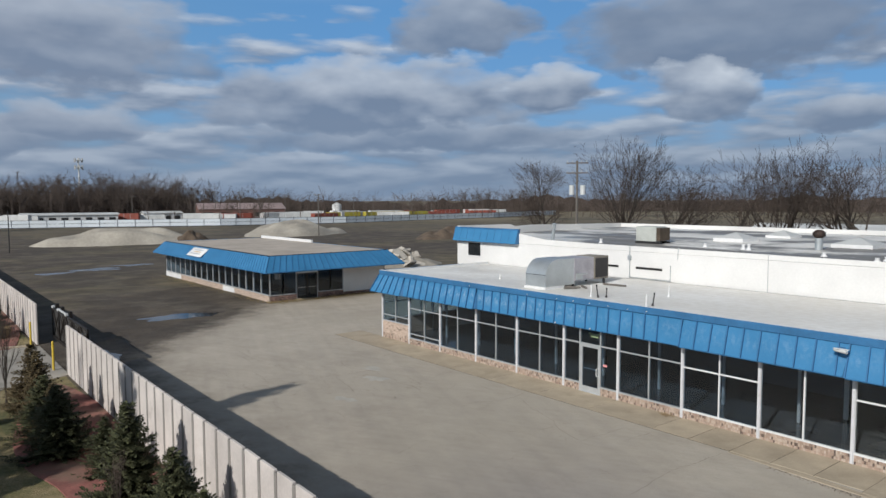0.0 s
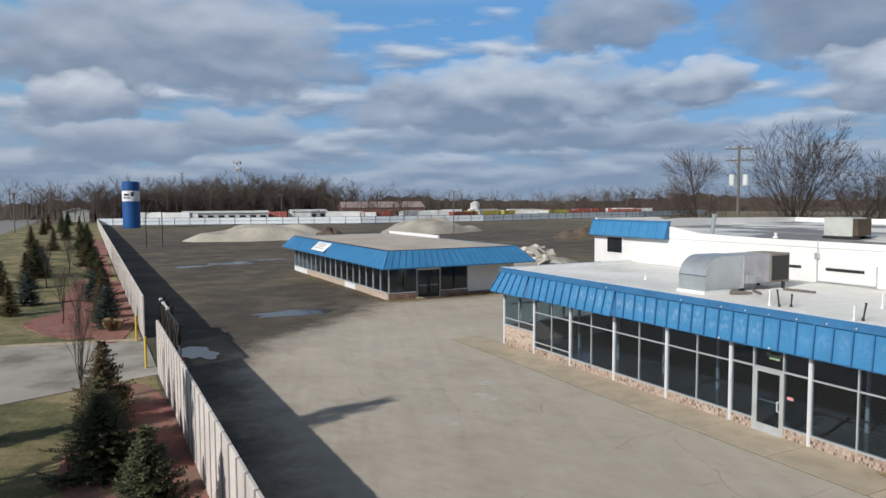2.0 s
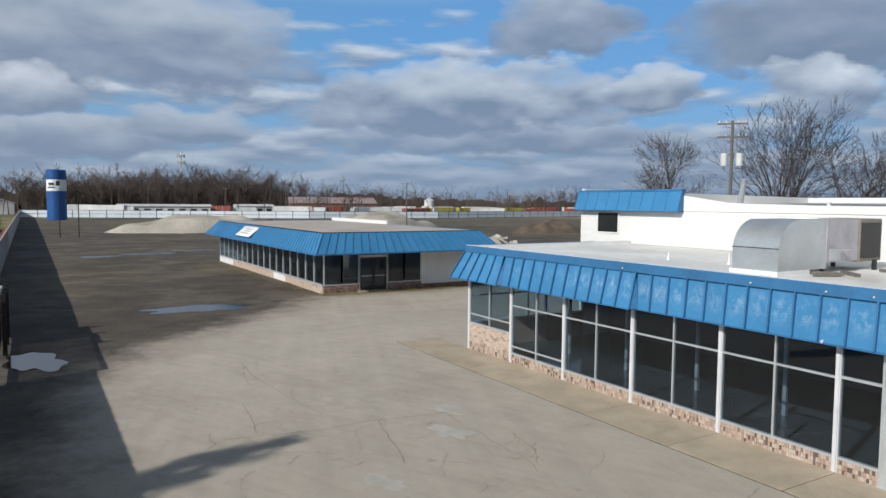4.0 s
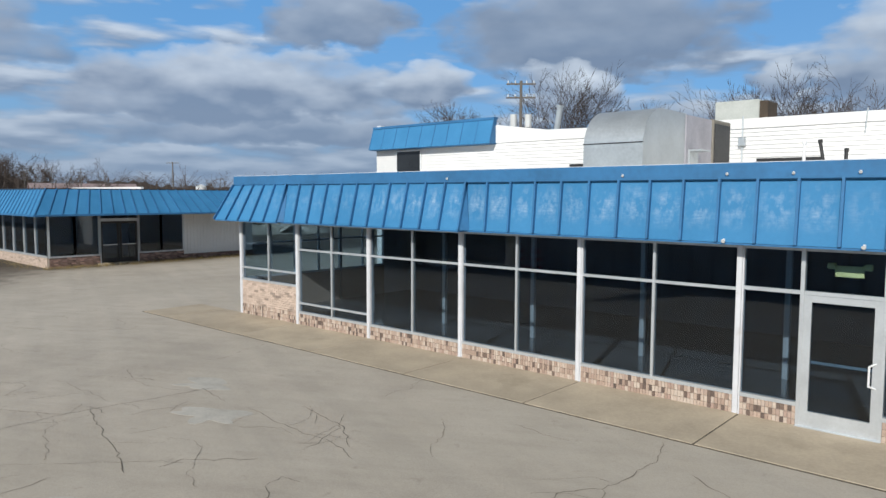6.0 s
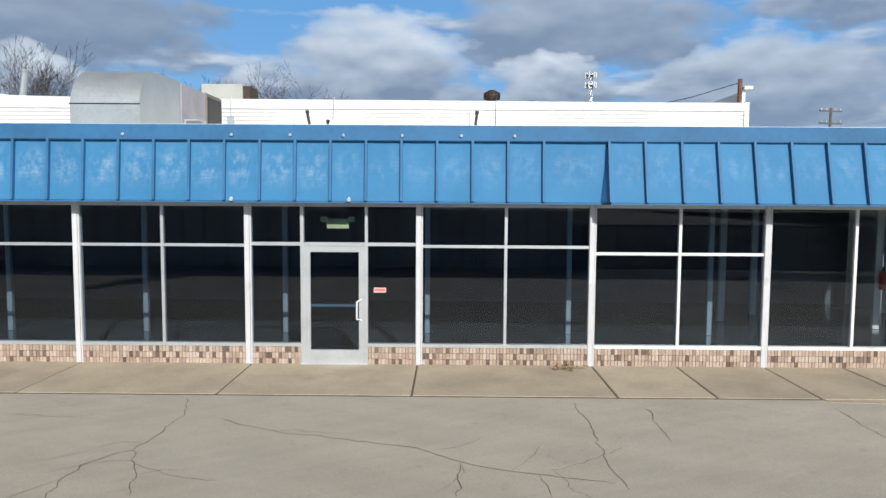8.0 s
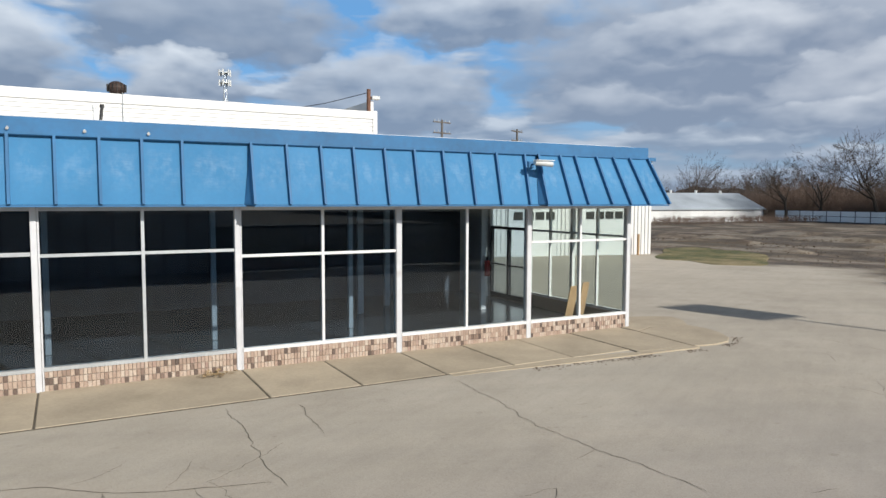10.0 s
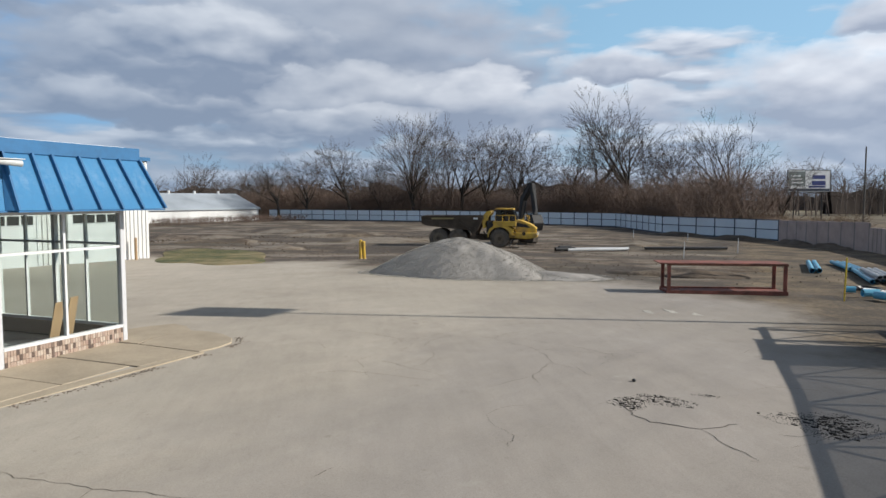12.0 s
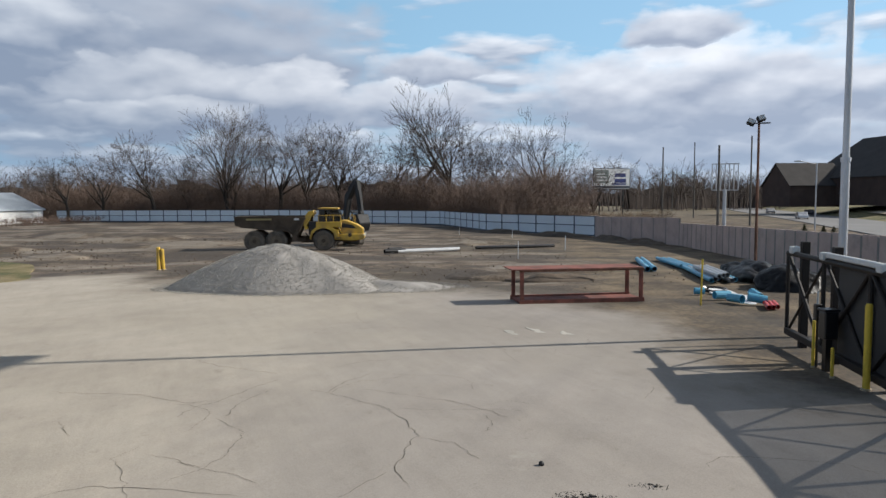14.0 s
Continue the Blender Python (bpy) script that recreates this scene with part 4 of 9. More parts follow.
def make_cracks():
    bm = bmesh.new()
    west = [
        [(-8.70, -11.32), (-8.58, -10.37), (-8.24, -8.93), (-8.32, -7.58), (-8.10, -6.18), (-7.96, -5.10)],
        [(-8.79, -10.40), (-10.10, -10.19), (-11.46, -10.06)], [(-13.49, -9.30), (-14.96, -9.10), (-16.54, -8.69)],
        [(-16.19, -8.75), (-14.45, -8.88), (-11.48, -8.61), (-10.56, -8.56), (-9.39, -8.29), (-8.27, -7.65)], [(-11.35, -8.64), (-12.42, -8.26)],
        [(-8.29, -7.26), (-7.05, -7.56), (-5.76, -7.85), (-5.11, -8.08)], [(-10.54, -5.60), (-9.76, -5.83), (-9.16, -5.52)],
        [(-17.61, -5.74), (-16.03, -4.98), (-14.58, -3.31)], [(-8.10, -5.29), (-6.94, -5.46)],
    ]
    front = [
        [(-6.4, -5.38), (-4.95, -5.54), (-4.0, -5.5), (-3.25, -5.74)], [(-5.75, -4.69), (-4.4, -4.96), (-3.64, -5.46)],
        [(-0.30, -2.20), (-0.05, -3.03), (-0.12, -3.8), (-0.18, -4.3), (-0.5, -4.7), (-0.52, -5.4), (-0.37, -5.89)], [(-0.16, -4.3), (0.23, -5.14), (0.38, -5.58)],
        [(0.5, -3.16), (1.4, -3.65), (2.56, -3.97), (3.20, -4.18), (3.70, -4.62), (4.34, -4.89), (5.32, -5.15)], [(3.70, -4.64), (3.64, -5.53)],
        [(5.40, -2.28), (5.42, -3.5), (5.37, -4.6), (5.42, -5.33)], [(6.38, -2.5), (6.34, -3.3), (6.3, -3.9)],
    ]
    east = [
        [(9.08, -2.42), (9.08, -3.86), (8.90, -4.95), (9.03, -6.02), (9.16, -6.73), (9.23, -7.53)], [(9.03, -6.02), (8.62, -6.14)], [(7.74, -6.93), (7.89, -6.69), (7.42, -6.68)], [(10.12, -8.04), (10.49, -8.09)],
        [(17.03, -5.61), (17.56, -5.60), (17.98, -5.82), (18.71, -5.97), (19.46, -6.25)], [(18.11, -2.89), (18.14, -4.33), (17.79, -5.35), (17.98, -5.82)], [(17.17, -6.28), (17.96, -6.20), (18.75, -6.35)],
        [(20.54, -2.51), (20.91, -3.82), (20.29, -4.72), (19.87, -6.02)], [(18.69, -7.35), (19.48, -7.47), (20.08, -7.74)],
        [(18.83, -6.97), (18.62, -7.37), (17.92, -8.48), (17.30, -8.93), (16.65, -9.20), (15.93, -9.15), (15.39, -9.17), (15.02, -9.40)],
        [(16.58, -9.23), (16.42, -9.70), (15.86, -10.11)], [(14.24, -5.50), (14.58, -5.91), (14.58, -6.97), (14.52, -7.64)], [(18.94, -7.87), (18.28, -9.65), (17.62, -10.38)], [(14.62, -8.72), (15.39, -9.10)],
    ]
    lines = west + front + east
    for k, pts in enumerate(lines):
        crack(bm, pts, 0.008 if k < len(west) + len(front) - 2 else 0.0058, k + 1.0)
    rnd = random.Random(77)
    for k in range(60):
        x, y, a = rnd.uniform(-20, 28), rnd.uniform(-14.5, -3.0), rnd.uniform(0, 6.28)
        pts = [(x, y)]
        for _ in range(rnd.randint(2, 6)):
            a += rnd.gauss(0, 0.45)
            x, y = x + math.cos(a) * 0.45, y + math.sin(a) * 0.45
            pts.append((x, y))
        crack(bm, pts, 0.004, 40.0 + k)
    for k in range(26):
        x, y, a = rnd.gauss(-8.0, 2.6), rnd.gauss(-8.0, 2.2), rnd.uniform(0, 6.28)
        pts = [(x, y)]
        for _ in range(rnd.randint(2, 5)):
            a += rnd.gauss(0, 0.6)
            x, y = x + math.cos(a) * 0.35, y + math.sin(a) * 0.35
            pts.append((x, y))
        crack(bm, pts, 0.006, 140.0 + k)
    tagged(finish("asphalt_cracks", bm, plain("crack_grime", (0.115, 0.096, 0.073), 0.97, dark=0.6, light=1.3, scale=1.5, bump=0.2)), "thin ragged cracks in the old asphalt", "cracks", "", "stuff")


make_cracks()

# ---- the long shop with the window front ----
POSTS = [-14.93, -12.1, -9.14, -6.09, -3.04, 0.0, 3.03, 6.08, 9.15, 12.24, 15.08]
HEAD, SILL = 2.84, 0.33


def make_shop():
    shop = thing("shop_building", "long white shop with a window front and blue metal mansard", "building", kind="")
    # posts, rails and glass of the front
    for k, x in enumerate(POSTS):
        bm = box(x - 0.06, -0.07, 0.0, x + 0.03, 0.07, HEAD + 0.08)
        soft(bm, 0.008, 1)
        bx(bm, x + 0.036, -0.055, 0.0, x + 0.06, 0.06, HEAD + 0.08)
        part("post", bm, POST_PAINT, shop, "white painted steel post")
    for k, (a, b) in enumerate(zip(POSTS, POSTS[1:])):
        x0, x1, mid = a + 0.06, b - 0.06, (a + b) / 2
        brick_top = 1.06 if k == 0 else SILL
        bays, lo = [(x0, mid - 0.025), (mid + 0.025, x1)], brick_top + 0.06
        rails = {0: [1.45], 1: [0.62, 2.13], 7: [2.02], 8: []}.get(k, [2.13])
        if k == 9:
            rails = [2.10]
        bm = bmesh.new()
        bx(bm, x0, -0.05, HEAD - 0.02, x1, 0.05, HEAD + 0.08)
        if k != 5:
            bx(bm, x0, -0.07, brick_top, x1, 0.05, lo)
            bx(bm, mid - 0.025, -0.045, lo, mid + 0.025, 0.045, HEAD - 0.02)
            for z in rails:
                for p, q in bays:
                    bx(bm, p, -0.04, z - 0.025, q, 0.04, z + 0.025)
        else:
            bays = [(x0, 0.93), (0.99, 2.07), (2.12, x1)]
            bx(bm, x0, -0.07, SILL, 0.93, 0.05, lo)
            bx(bm, 2.12, -0.07, SILL, x1, 0.05, lo)
            for p, q in ((0.93, 0.99), (2.07, 2.12)):
                bx(bm, p, -0.06, 0.0, q, 0.06, HEAD - 0.02)
            for p, q in bays:
                bx(bm, p, -0.045, 2.13, q, 0.045, 2.19)
        part("window_frame", bm, WHITE_PAINT if k > 6 else ALUMINIUM, shop)
        for n, (p, q) in enumerate(bays):
            zs = [lo if not (k == 5 and n == 1) else 2.19] + [z for z in (rails if k != 5 else ([2.16] if n != 1 else []))] + [HEAD - 0.02]
            for u, v in zip(zs, zs[1:]):
                pane = part("pane", box(p, -0.004, u, q, 0.004, v), GLASS_CLEAR if k > 8 else GLASS_MID if k > 7 else GLASS, shop)
                pane.visible_shadow = False
    # entrance door
    door = part("door", box(0.99, -0.045, 0.02, 1.10, 0.02, 2.125, 1.96, -0.045, 0.02, 2.07, 0.02, 2.125, 1.10, -0.045, 2.02, 1.96, 0.02, 2.125, 1.10, -0.045, 0.02, 1.96, 0.02, 0.27), ALUMINIUM, shop, "aluminium framed glass entrance door, closed")
    part("pane", box(1.10, -0.012, 0.27, 1.96, -0.006, 2.02), GLASS, door)
    part("push_bar", box(1.10, 0.0, 1.04, 1.96, 0.03, 1.08), ALUMINIUM, door)
    part("handle", rods(((2.01, -0.045, 0.80), (1.93, -0.11, 0.84), 0.014), ((1.93, -0.11, 0.83), (1.93, -0.11, 1.15), 0.016), ((2.01, -0.045, 1.18), (1.93, -0.11, 1.14), 0.014)), WHITE_PAINT, door, "white pull handle")
    part("threshold", box(0.93, -0.12, 0.0, 2.12, 0.05, 0.02), ALUMINIUM, shop)
    part("corner_bracket", box(0.97, -0.09, HEAD + 0.0, 1.0, -0.05, HEAD + 0.02), ALUMINIUM, shop)
    # side fronts: east and west
    for side, x in ((1, 15.08), (-1, -14.93)):
        cuts = [0.07, 2.0, 3.9, 6.0]
        bm, brick_h = bmesh.new(), (0.33 if side > 0 else 1.06)
        for y in cuts[1:]:
            bx(bm, x - 0.05, y - 0.05, 0, x + 0.05, y + 0.05, HEAD + 0.06)
        for n, (a, b) in enumerate(zip(cuts, cuts[1:])):
            if side > 0 and n == 2:
                continue
            bx(bm, x - 0.05, a + 0.05, brick_h, x + 0.05, b - 0.05, brick_h + 0.06)
            bx(bm, x - 0.04, a + 0.05, 2.13, x + 0.04, b - 0.05, 2.18)
            bx(bm, x - 0.035, (a + b) / 2 - 0.025, brick_h, x + 0.035, (a + b) / 2 + 0.025, HEAD)
        bx(bm, x - 0.06, 0.07, HEAD - 0.02, x + 0.06, 6.0, HEAD + 0.06)
        part("side_frame", bm, WHITE_PAINT, shop)
        for n, (a, b) in enumerate(zip(cuts, cuts[1:])):
            z0 = 0.05 if side > 0 and n == 2 else brick_h + 0.06
            pane = part("side_pane", box(x - 0.004, a + 0.05, z0, x + 0.004, b - 0.05, HEAD - 0.02), GLASS_CLEAR, shop)
            pane.visible_shadow = False
            if not (side > 0 and n == 2):
                part("side_plinth", box(x - 0.09, a, 0, x + 0.05, b, brick_h), BRICK_FAR, shop)
        part("side_wall", box(x - 0.12, 6.05, 0, x + 0.02, 8.6, 4.0), WHITE_SIDING, shop)
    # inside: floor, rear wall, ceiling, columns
    part("shop_floor", box(-14.85, 0.06, -0.04, 15.0, 8.5, 0.012), FLOOR_INSIDE, shop, "polished concrete floor, coloured dark for indoor shade")
    part("rear_partition", box(-14.8, 7.6, 0.012, 14.9, 7.7, 2.94), INSIDE_SHADED, shop, "rear partition, coloured dark for indoor shade")
    part("inner_ceiling", box(-14.85, 0.02, 2.94, 15.0, 8.5, 3.0), CEILING_SHADED, shop)
    for x in (-12.15, -9.12, -6.09, -3.09, -0.02, 3.09, 6.17, 9.24):
        part("column", soft(box(x - 0.055, 2.80, 0.012, x + 0.055, 2.91, 2.94), 0.01, 1), ALUMINIUM, shop, "slim pale column")
    for x, y in ((10.2, 4.6), (11.4, 5.6), (13.42, 3.71)):
        part("column", soft(box(x - 0.08, y, 0.012, x + 0.08, y + 0.1, 2.94), 0.01, 1), WHITE_PAINT, shop, "white column")
    leaf = part("side_door", box(15.03, 4.0, 0.02, 15.13, 4.07, 2.2, 15.03, 5.86, 0.02, 15.13, 5.93, 2.2, 15.03, 4.07, 2.12, 15.13, 5.86, 2.2, 15.03, 4.07, 0.02, 15.13, 5.86, 0.18, 15.03, 4.92, 0.18, 15.13, 5.02, 2.12), DARK_STEEL, shop, "dark framed double glass door")
    part("push_bar", box(14.97, 4.1, 1.04, 15.02, 4.9, 1.08), DARK_STEEL, leaf)
    part("push_bar", box(14.97, 5.05, 1.04, 15.02, 5.82, 1.08), DARK_STEEL, leaf)
    # roof deck
    part("roof_deck", box(-14.8, -0.25, 3.86, 14.95, 8.6, 4.06), ROOF, shop, "white membrane roof with faint grime")
    part("roof_edge", box(-14.8, -0.32, 4.06, 14.95, -0.16, 4.22, -14.8, -0.16, 4.06, -14.64, 8.6, 4.2, 14.79, -0.16, 4.06, 14.95, 8.6, 4.2), WHITE_PAINT, shop)
    return shop


def make_mansard(shop):
    """Blue standing-seam mansard in five sections whose foot steps outward towards the ends."""
    top, brk, low = 4.21, 3.96, 2.92
    secs = [(-15.3, -12.1, 0.70, 0.34), (-12.1, -5.69, 0.58, 0.32), (-5.69, 6.25, 0.40, 0.30), (6.25, 12.20, 0.58, 0.32), (12.20, 15.65, 0.72, 0.34)]
    for n, (a, b, foot, head) in enumerate(secs):
        cuts = [a] + [a - 0.03 + 0.604 * k for k in range(1, 19)] + [b] if n == 2 else [a] + [6.86 + 0.6155 * k for k in range(8)] + [11.86, b] if n == 3 else [a, 12.83, 13.28, 13.94, 14.48, 15.02, b] if n == 4 else [a + (b - a) * k / round((b - a) / 0.61) for k in range(round((b - a) / 0.61) + 1)]
        count = len(cuts) - 1
        for k in range(count):
            x0, x1 = cuts[k], cuts[k + 1]
            t0, t1 = x0, x1
            if n == 0:
                t0, t1 = b + (x0 - b) * 0.83, b + (x1 - b) * 0.83
            if n == 4:
                t0, t1 = a + (x0 - a) * 0.90, a + (x1 - a) * 0.90
            bm = bmesh.new()
            chalk = bm.verts.layers.float.new("chalk")
            grid = []
            for j in range(5):
                v = j / 4
                row = []
                for i in range(5):
                    u = i / 4
                    x = (x0 + (x1 - x0) * u) * (1 - v) + (t0 + (t1 - t0) * u) * v
                    y = -(foot * (1 - v) + head * v) + 0.008 * math.sin(u * math.pi) * math.sin(v * 2.5)
                    vert = bm.verts.new((x, y, low + (brk - low) * v))
                    vert[chalk] = math.sin(math.pi * u) ** 0.7 * (1.0 if -9 < x0 < 1.5 else 0.4)
                    row.append(vert)
                grid.append(row)
            for j in range(4):
                for i in range(4):
                    bm.faces.new((grid[j][i], grid[j][i + 1], grid[j + 1][i + 1], grid[j + 1][i]))
            back = [bm.verts.new((v.co.x, v.co.y + 0.03, v.co.z)) for v in (grid[0][0], grid[0][4], grid[4][4], grid[4][0])]
            bm.faces.new(back[::-1])
            bm.faces.new([grid[0][i] for i in range(4, -1, -1)] + [back[0], back[1]])
            part("mansard_panel", bm, ENAMEL, shop, smooth=False)
            for s in ((x0, t0),) + (((x1, t1),) if k == count - 1 else ()):
                bm = bmesh.new()
                p, q = Vector((s[0], -foot, low)), Vector((s[1], -head, brk))
                w2 = 0.021
                vs = [bm.verts.new(c) for c in (p + Vector((-w2, 0, 0)), p + Vector((w2, 0, 0)), p + Vector((w2, -0.07, 0.01)), p + Vector((-w2, -0.07, 0.01)),
                                                q + Vector((-w2, 0, 0)), q + Vector((w2, 0, 0)), q + Vector((w2, -0.07, 0.01)), q + Vector((-w2, -0.07, 0.01)))]
                for f in ((0, 1, 2, 3), (7, 6, 5, 4), (0, 4, 5, 1), (1, 5, 6, 2), (2, 6, 7, 3), (3, 7, 4, 0)):
                    bm.faces.new([vs[i] for i in f])
                part("mansard_seam", bm, BLUE_TRIM, shop)
        # soffit lip under each section, and the closing cheek where a section steps out
        part("soffit", box(a, -foot - 0.02, low - 0.035, b, 0.1, low - 0.005), BLUE_TRIM, shop)
    for x, lo2, hi, s in ((-12.1, 0.58, 0.70, 1), (-5.69, 0.40, 0.58, 1), (6.25, 0.40, 0.58, -1), (12.20, 0.58, 0.72, -1)):
        bm = bmesh.new()
        a, b, c = (x + s * 0.13, -lo2 - 0.004, low), (x, -hi - 0.05, low), (x, -0.34, brk)
        d = (x - s * 0.02, -lo2 + 0.06, low)
        va, vb, vc, vd = (bm.verts.new(p) for p in (a, b, c, d))
        for tri in ((va, vb, vc), (vb, vd, vc), (vd, va, vc), (va, vd, vb)):
            bm.faces.new(tri)
        bmesh.ops.recalc_face_normals(bm, faces=bm.faces[:])
        part("cheek", bm, BLUE_TRIM, shop, "folded triangular return of the mansard")
    bm = box(-14.78, -0.37, brk - 0.02, 15.34, -0.2, top)
    soft(bm, 0.015, 1)
    part("coping", bm, BLUE_TRIM, shop, "flat blue coping band")
    # ends
    for side, xo, xi in ((1, 15.65, 15.3), (-1, -15.3, -14.76)):
        foot = 0.72 if side > 0 else 0.70
        for k in range(11):
            y0, y1 = -foot + k * 0.62 if k else -foot, -foot + (k + 1) * 0.62
            bm = bmesh.new()
            ty0, ty1 = (-0.34 if k == 0 else max(y0, -0.3)), max(y1, -0.3)
            vs = [bm.verts.new(p) for p in ((xo, y0, low), (xo, y1, low), (xi, ty1, brk), (xi, ty0, brk), (xo - side * 0.03, y0, low), (xo - side * 0.03, y1, low), (xi - side * 0.03, ty1, brk), (xi - side * 0.03, ty0, brk))]
            for f in ((0, 1, 2, 3), (7, 6, 5, 4), (0, 4, 5, 1), (1, 5, 6, 2), (2, 6, 7, 3), (3, 7, 4, 0)):
                bm.faces.new([vs[i] for i in (f if side > 0 else f[::-1])])
            part("mansard_panel", bm, ENAMEL, shop)
            bm = bmesh.new()
            rod(bm, (xo, y1, low), (xi, ty1, brk), 0.025, n=4)
            part("mansard_seam", bm, BLUE_TRIM, shop)
        part("coping", box(xi - 0.04, -0.2, brk - 0.02, xi + 0.06, 6.4, top), BLUE_TRIM, shop)
    # small bare lamp holders along the coping and two at the foot
    for x in (-6.2, -0.15, 0.85, 1.75, 2.75, 3.75, 4.65, -2.0):
        bm = bmesh.new()
        rod(bm, (x, -0.38, 4.05), (x, -0.41, 4.03), 0.016, 0.026, 6)
        part("lamp_holder", bm, WHITE_PAINT, shop)
    for x in (-0.15, 1.85):
        bm = bmesh.new()
        rod(bm, (x, -0.44, 2.97), (x, -0.49, 2.94), 0.02, 0.035, 6)
        part("lamp_holder", bm, WHITE_PAINT, shop)


def make_bricks(shop):
    """Three courses of small upright bricks under the glass; the stretch by the door brick by brick."""
    def bricks_in(a, b, rows, h):
        w = 0.060
        n = max(1, round((b - a) / w))
        w = (b - a) / n
        for r in range(rows):
            for k in range(n):
                yield a + k * w, a + (k + 1) * w, r * h, (r + 1) * h
    rest, pale, near = bmesh.new(), bmesh.new(), []
    for k, (a, b) in enumerate(zip(POSTS, POSTS[1:])):
        spans = [(a + 0.06, b - 0.06)] if k != 5 else [(0.06, 0.93), (2.12, 2.97)]
        for p, q in spans:
            tall = 1.06 if k == 0 else SILL
            part("plinth_core", box(p, -0.045, 0.0, q, 0.05, tall), MORTAR, shop)
            if k == 0:
                n = round((q - p) / 0.21)
                for r in range(11):
                    for i in range(-1, n):
                        shift = 0.5 * (r % 2)
                        u0, u1 = p + (q - p) * max(0.0, i + shift) / n, p + (q - p) * min(n, i + 1 + shift) / n
                        if u1 - u0 > 0.03:
                            bx(pale, u0 + 0.004, -0.060 - 0.008 * noise.noise((u0 * 9, r * 7.0, 1.0)), 0.335 + r * 0.066, u1 - 0.004, -0.02, 0.395 + r * 0.066)
            for x0, x1, z0, z1 in bricks_in(p, q, 3, 0.11):
                deep = -0.062 - 0.008 * noise.noise((x0 * 9, z0 * 9, 1.0))
                if -0.1 < x0 < 9.2 and len(near) < 320:
                    near.append((x0, x1, z0, z1, deep))
                else:
                    bx(rest, x0 + 0.0035, deep, z0 + 0.005, x1 - 0.0035, -0.02, z1 - 0.004)
    ob = part("brick_rest", rest, BRICK_FAR, shop, "mottled tan and dark brick plinth")
    tagged(ob, kind="stuff")
    tagged(part("brick_wall", pale, BRICK_PALE, shop, "pale tan brick wall under the corner window"), kind="stuff")
    me = bpy.data.meshes.new("brick")
    bm = box(-0.0265, -0.02, -0.050, 0.0265, 0.02, 0.050)
    soft(bm, 0.004, 1)
    bm.to_mesh(me)
    bm.free()
    me.materials.append(BRICK)
    for x0, x1, z0, z1, deep in near[:330]:
        b = new("brick", me)
        b.matrix_basis = pose((x0 + x1) / 2, deep + 0.02, (z0 + z1) / 2 + 0.002)
        b.parent = shop


SHOP = make_shop()
make_mansard(SHOP)

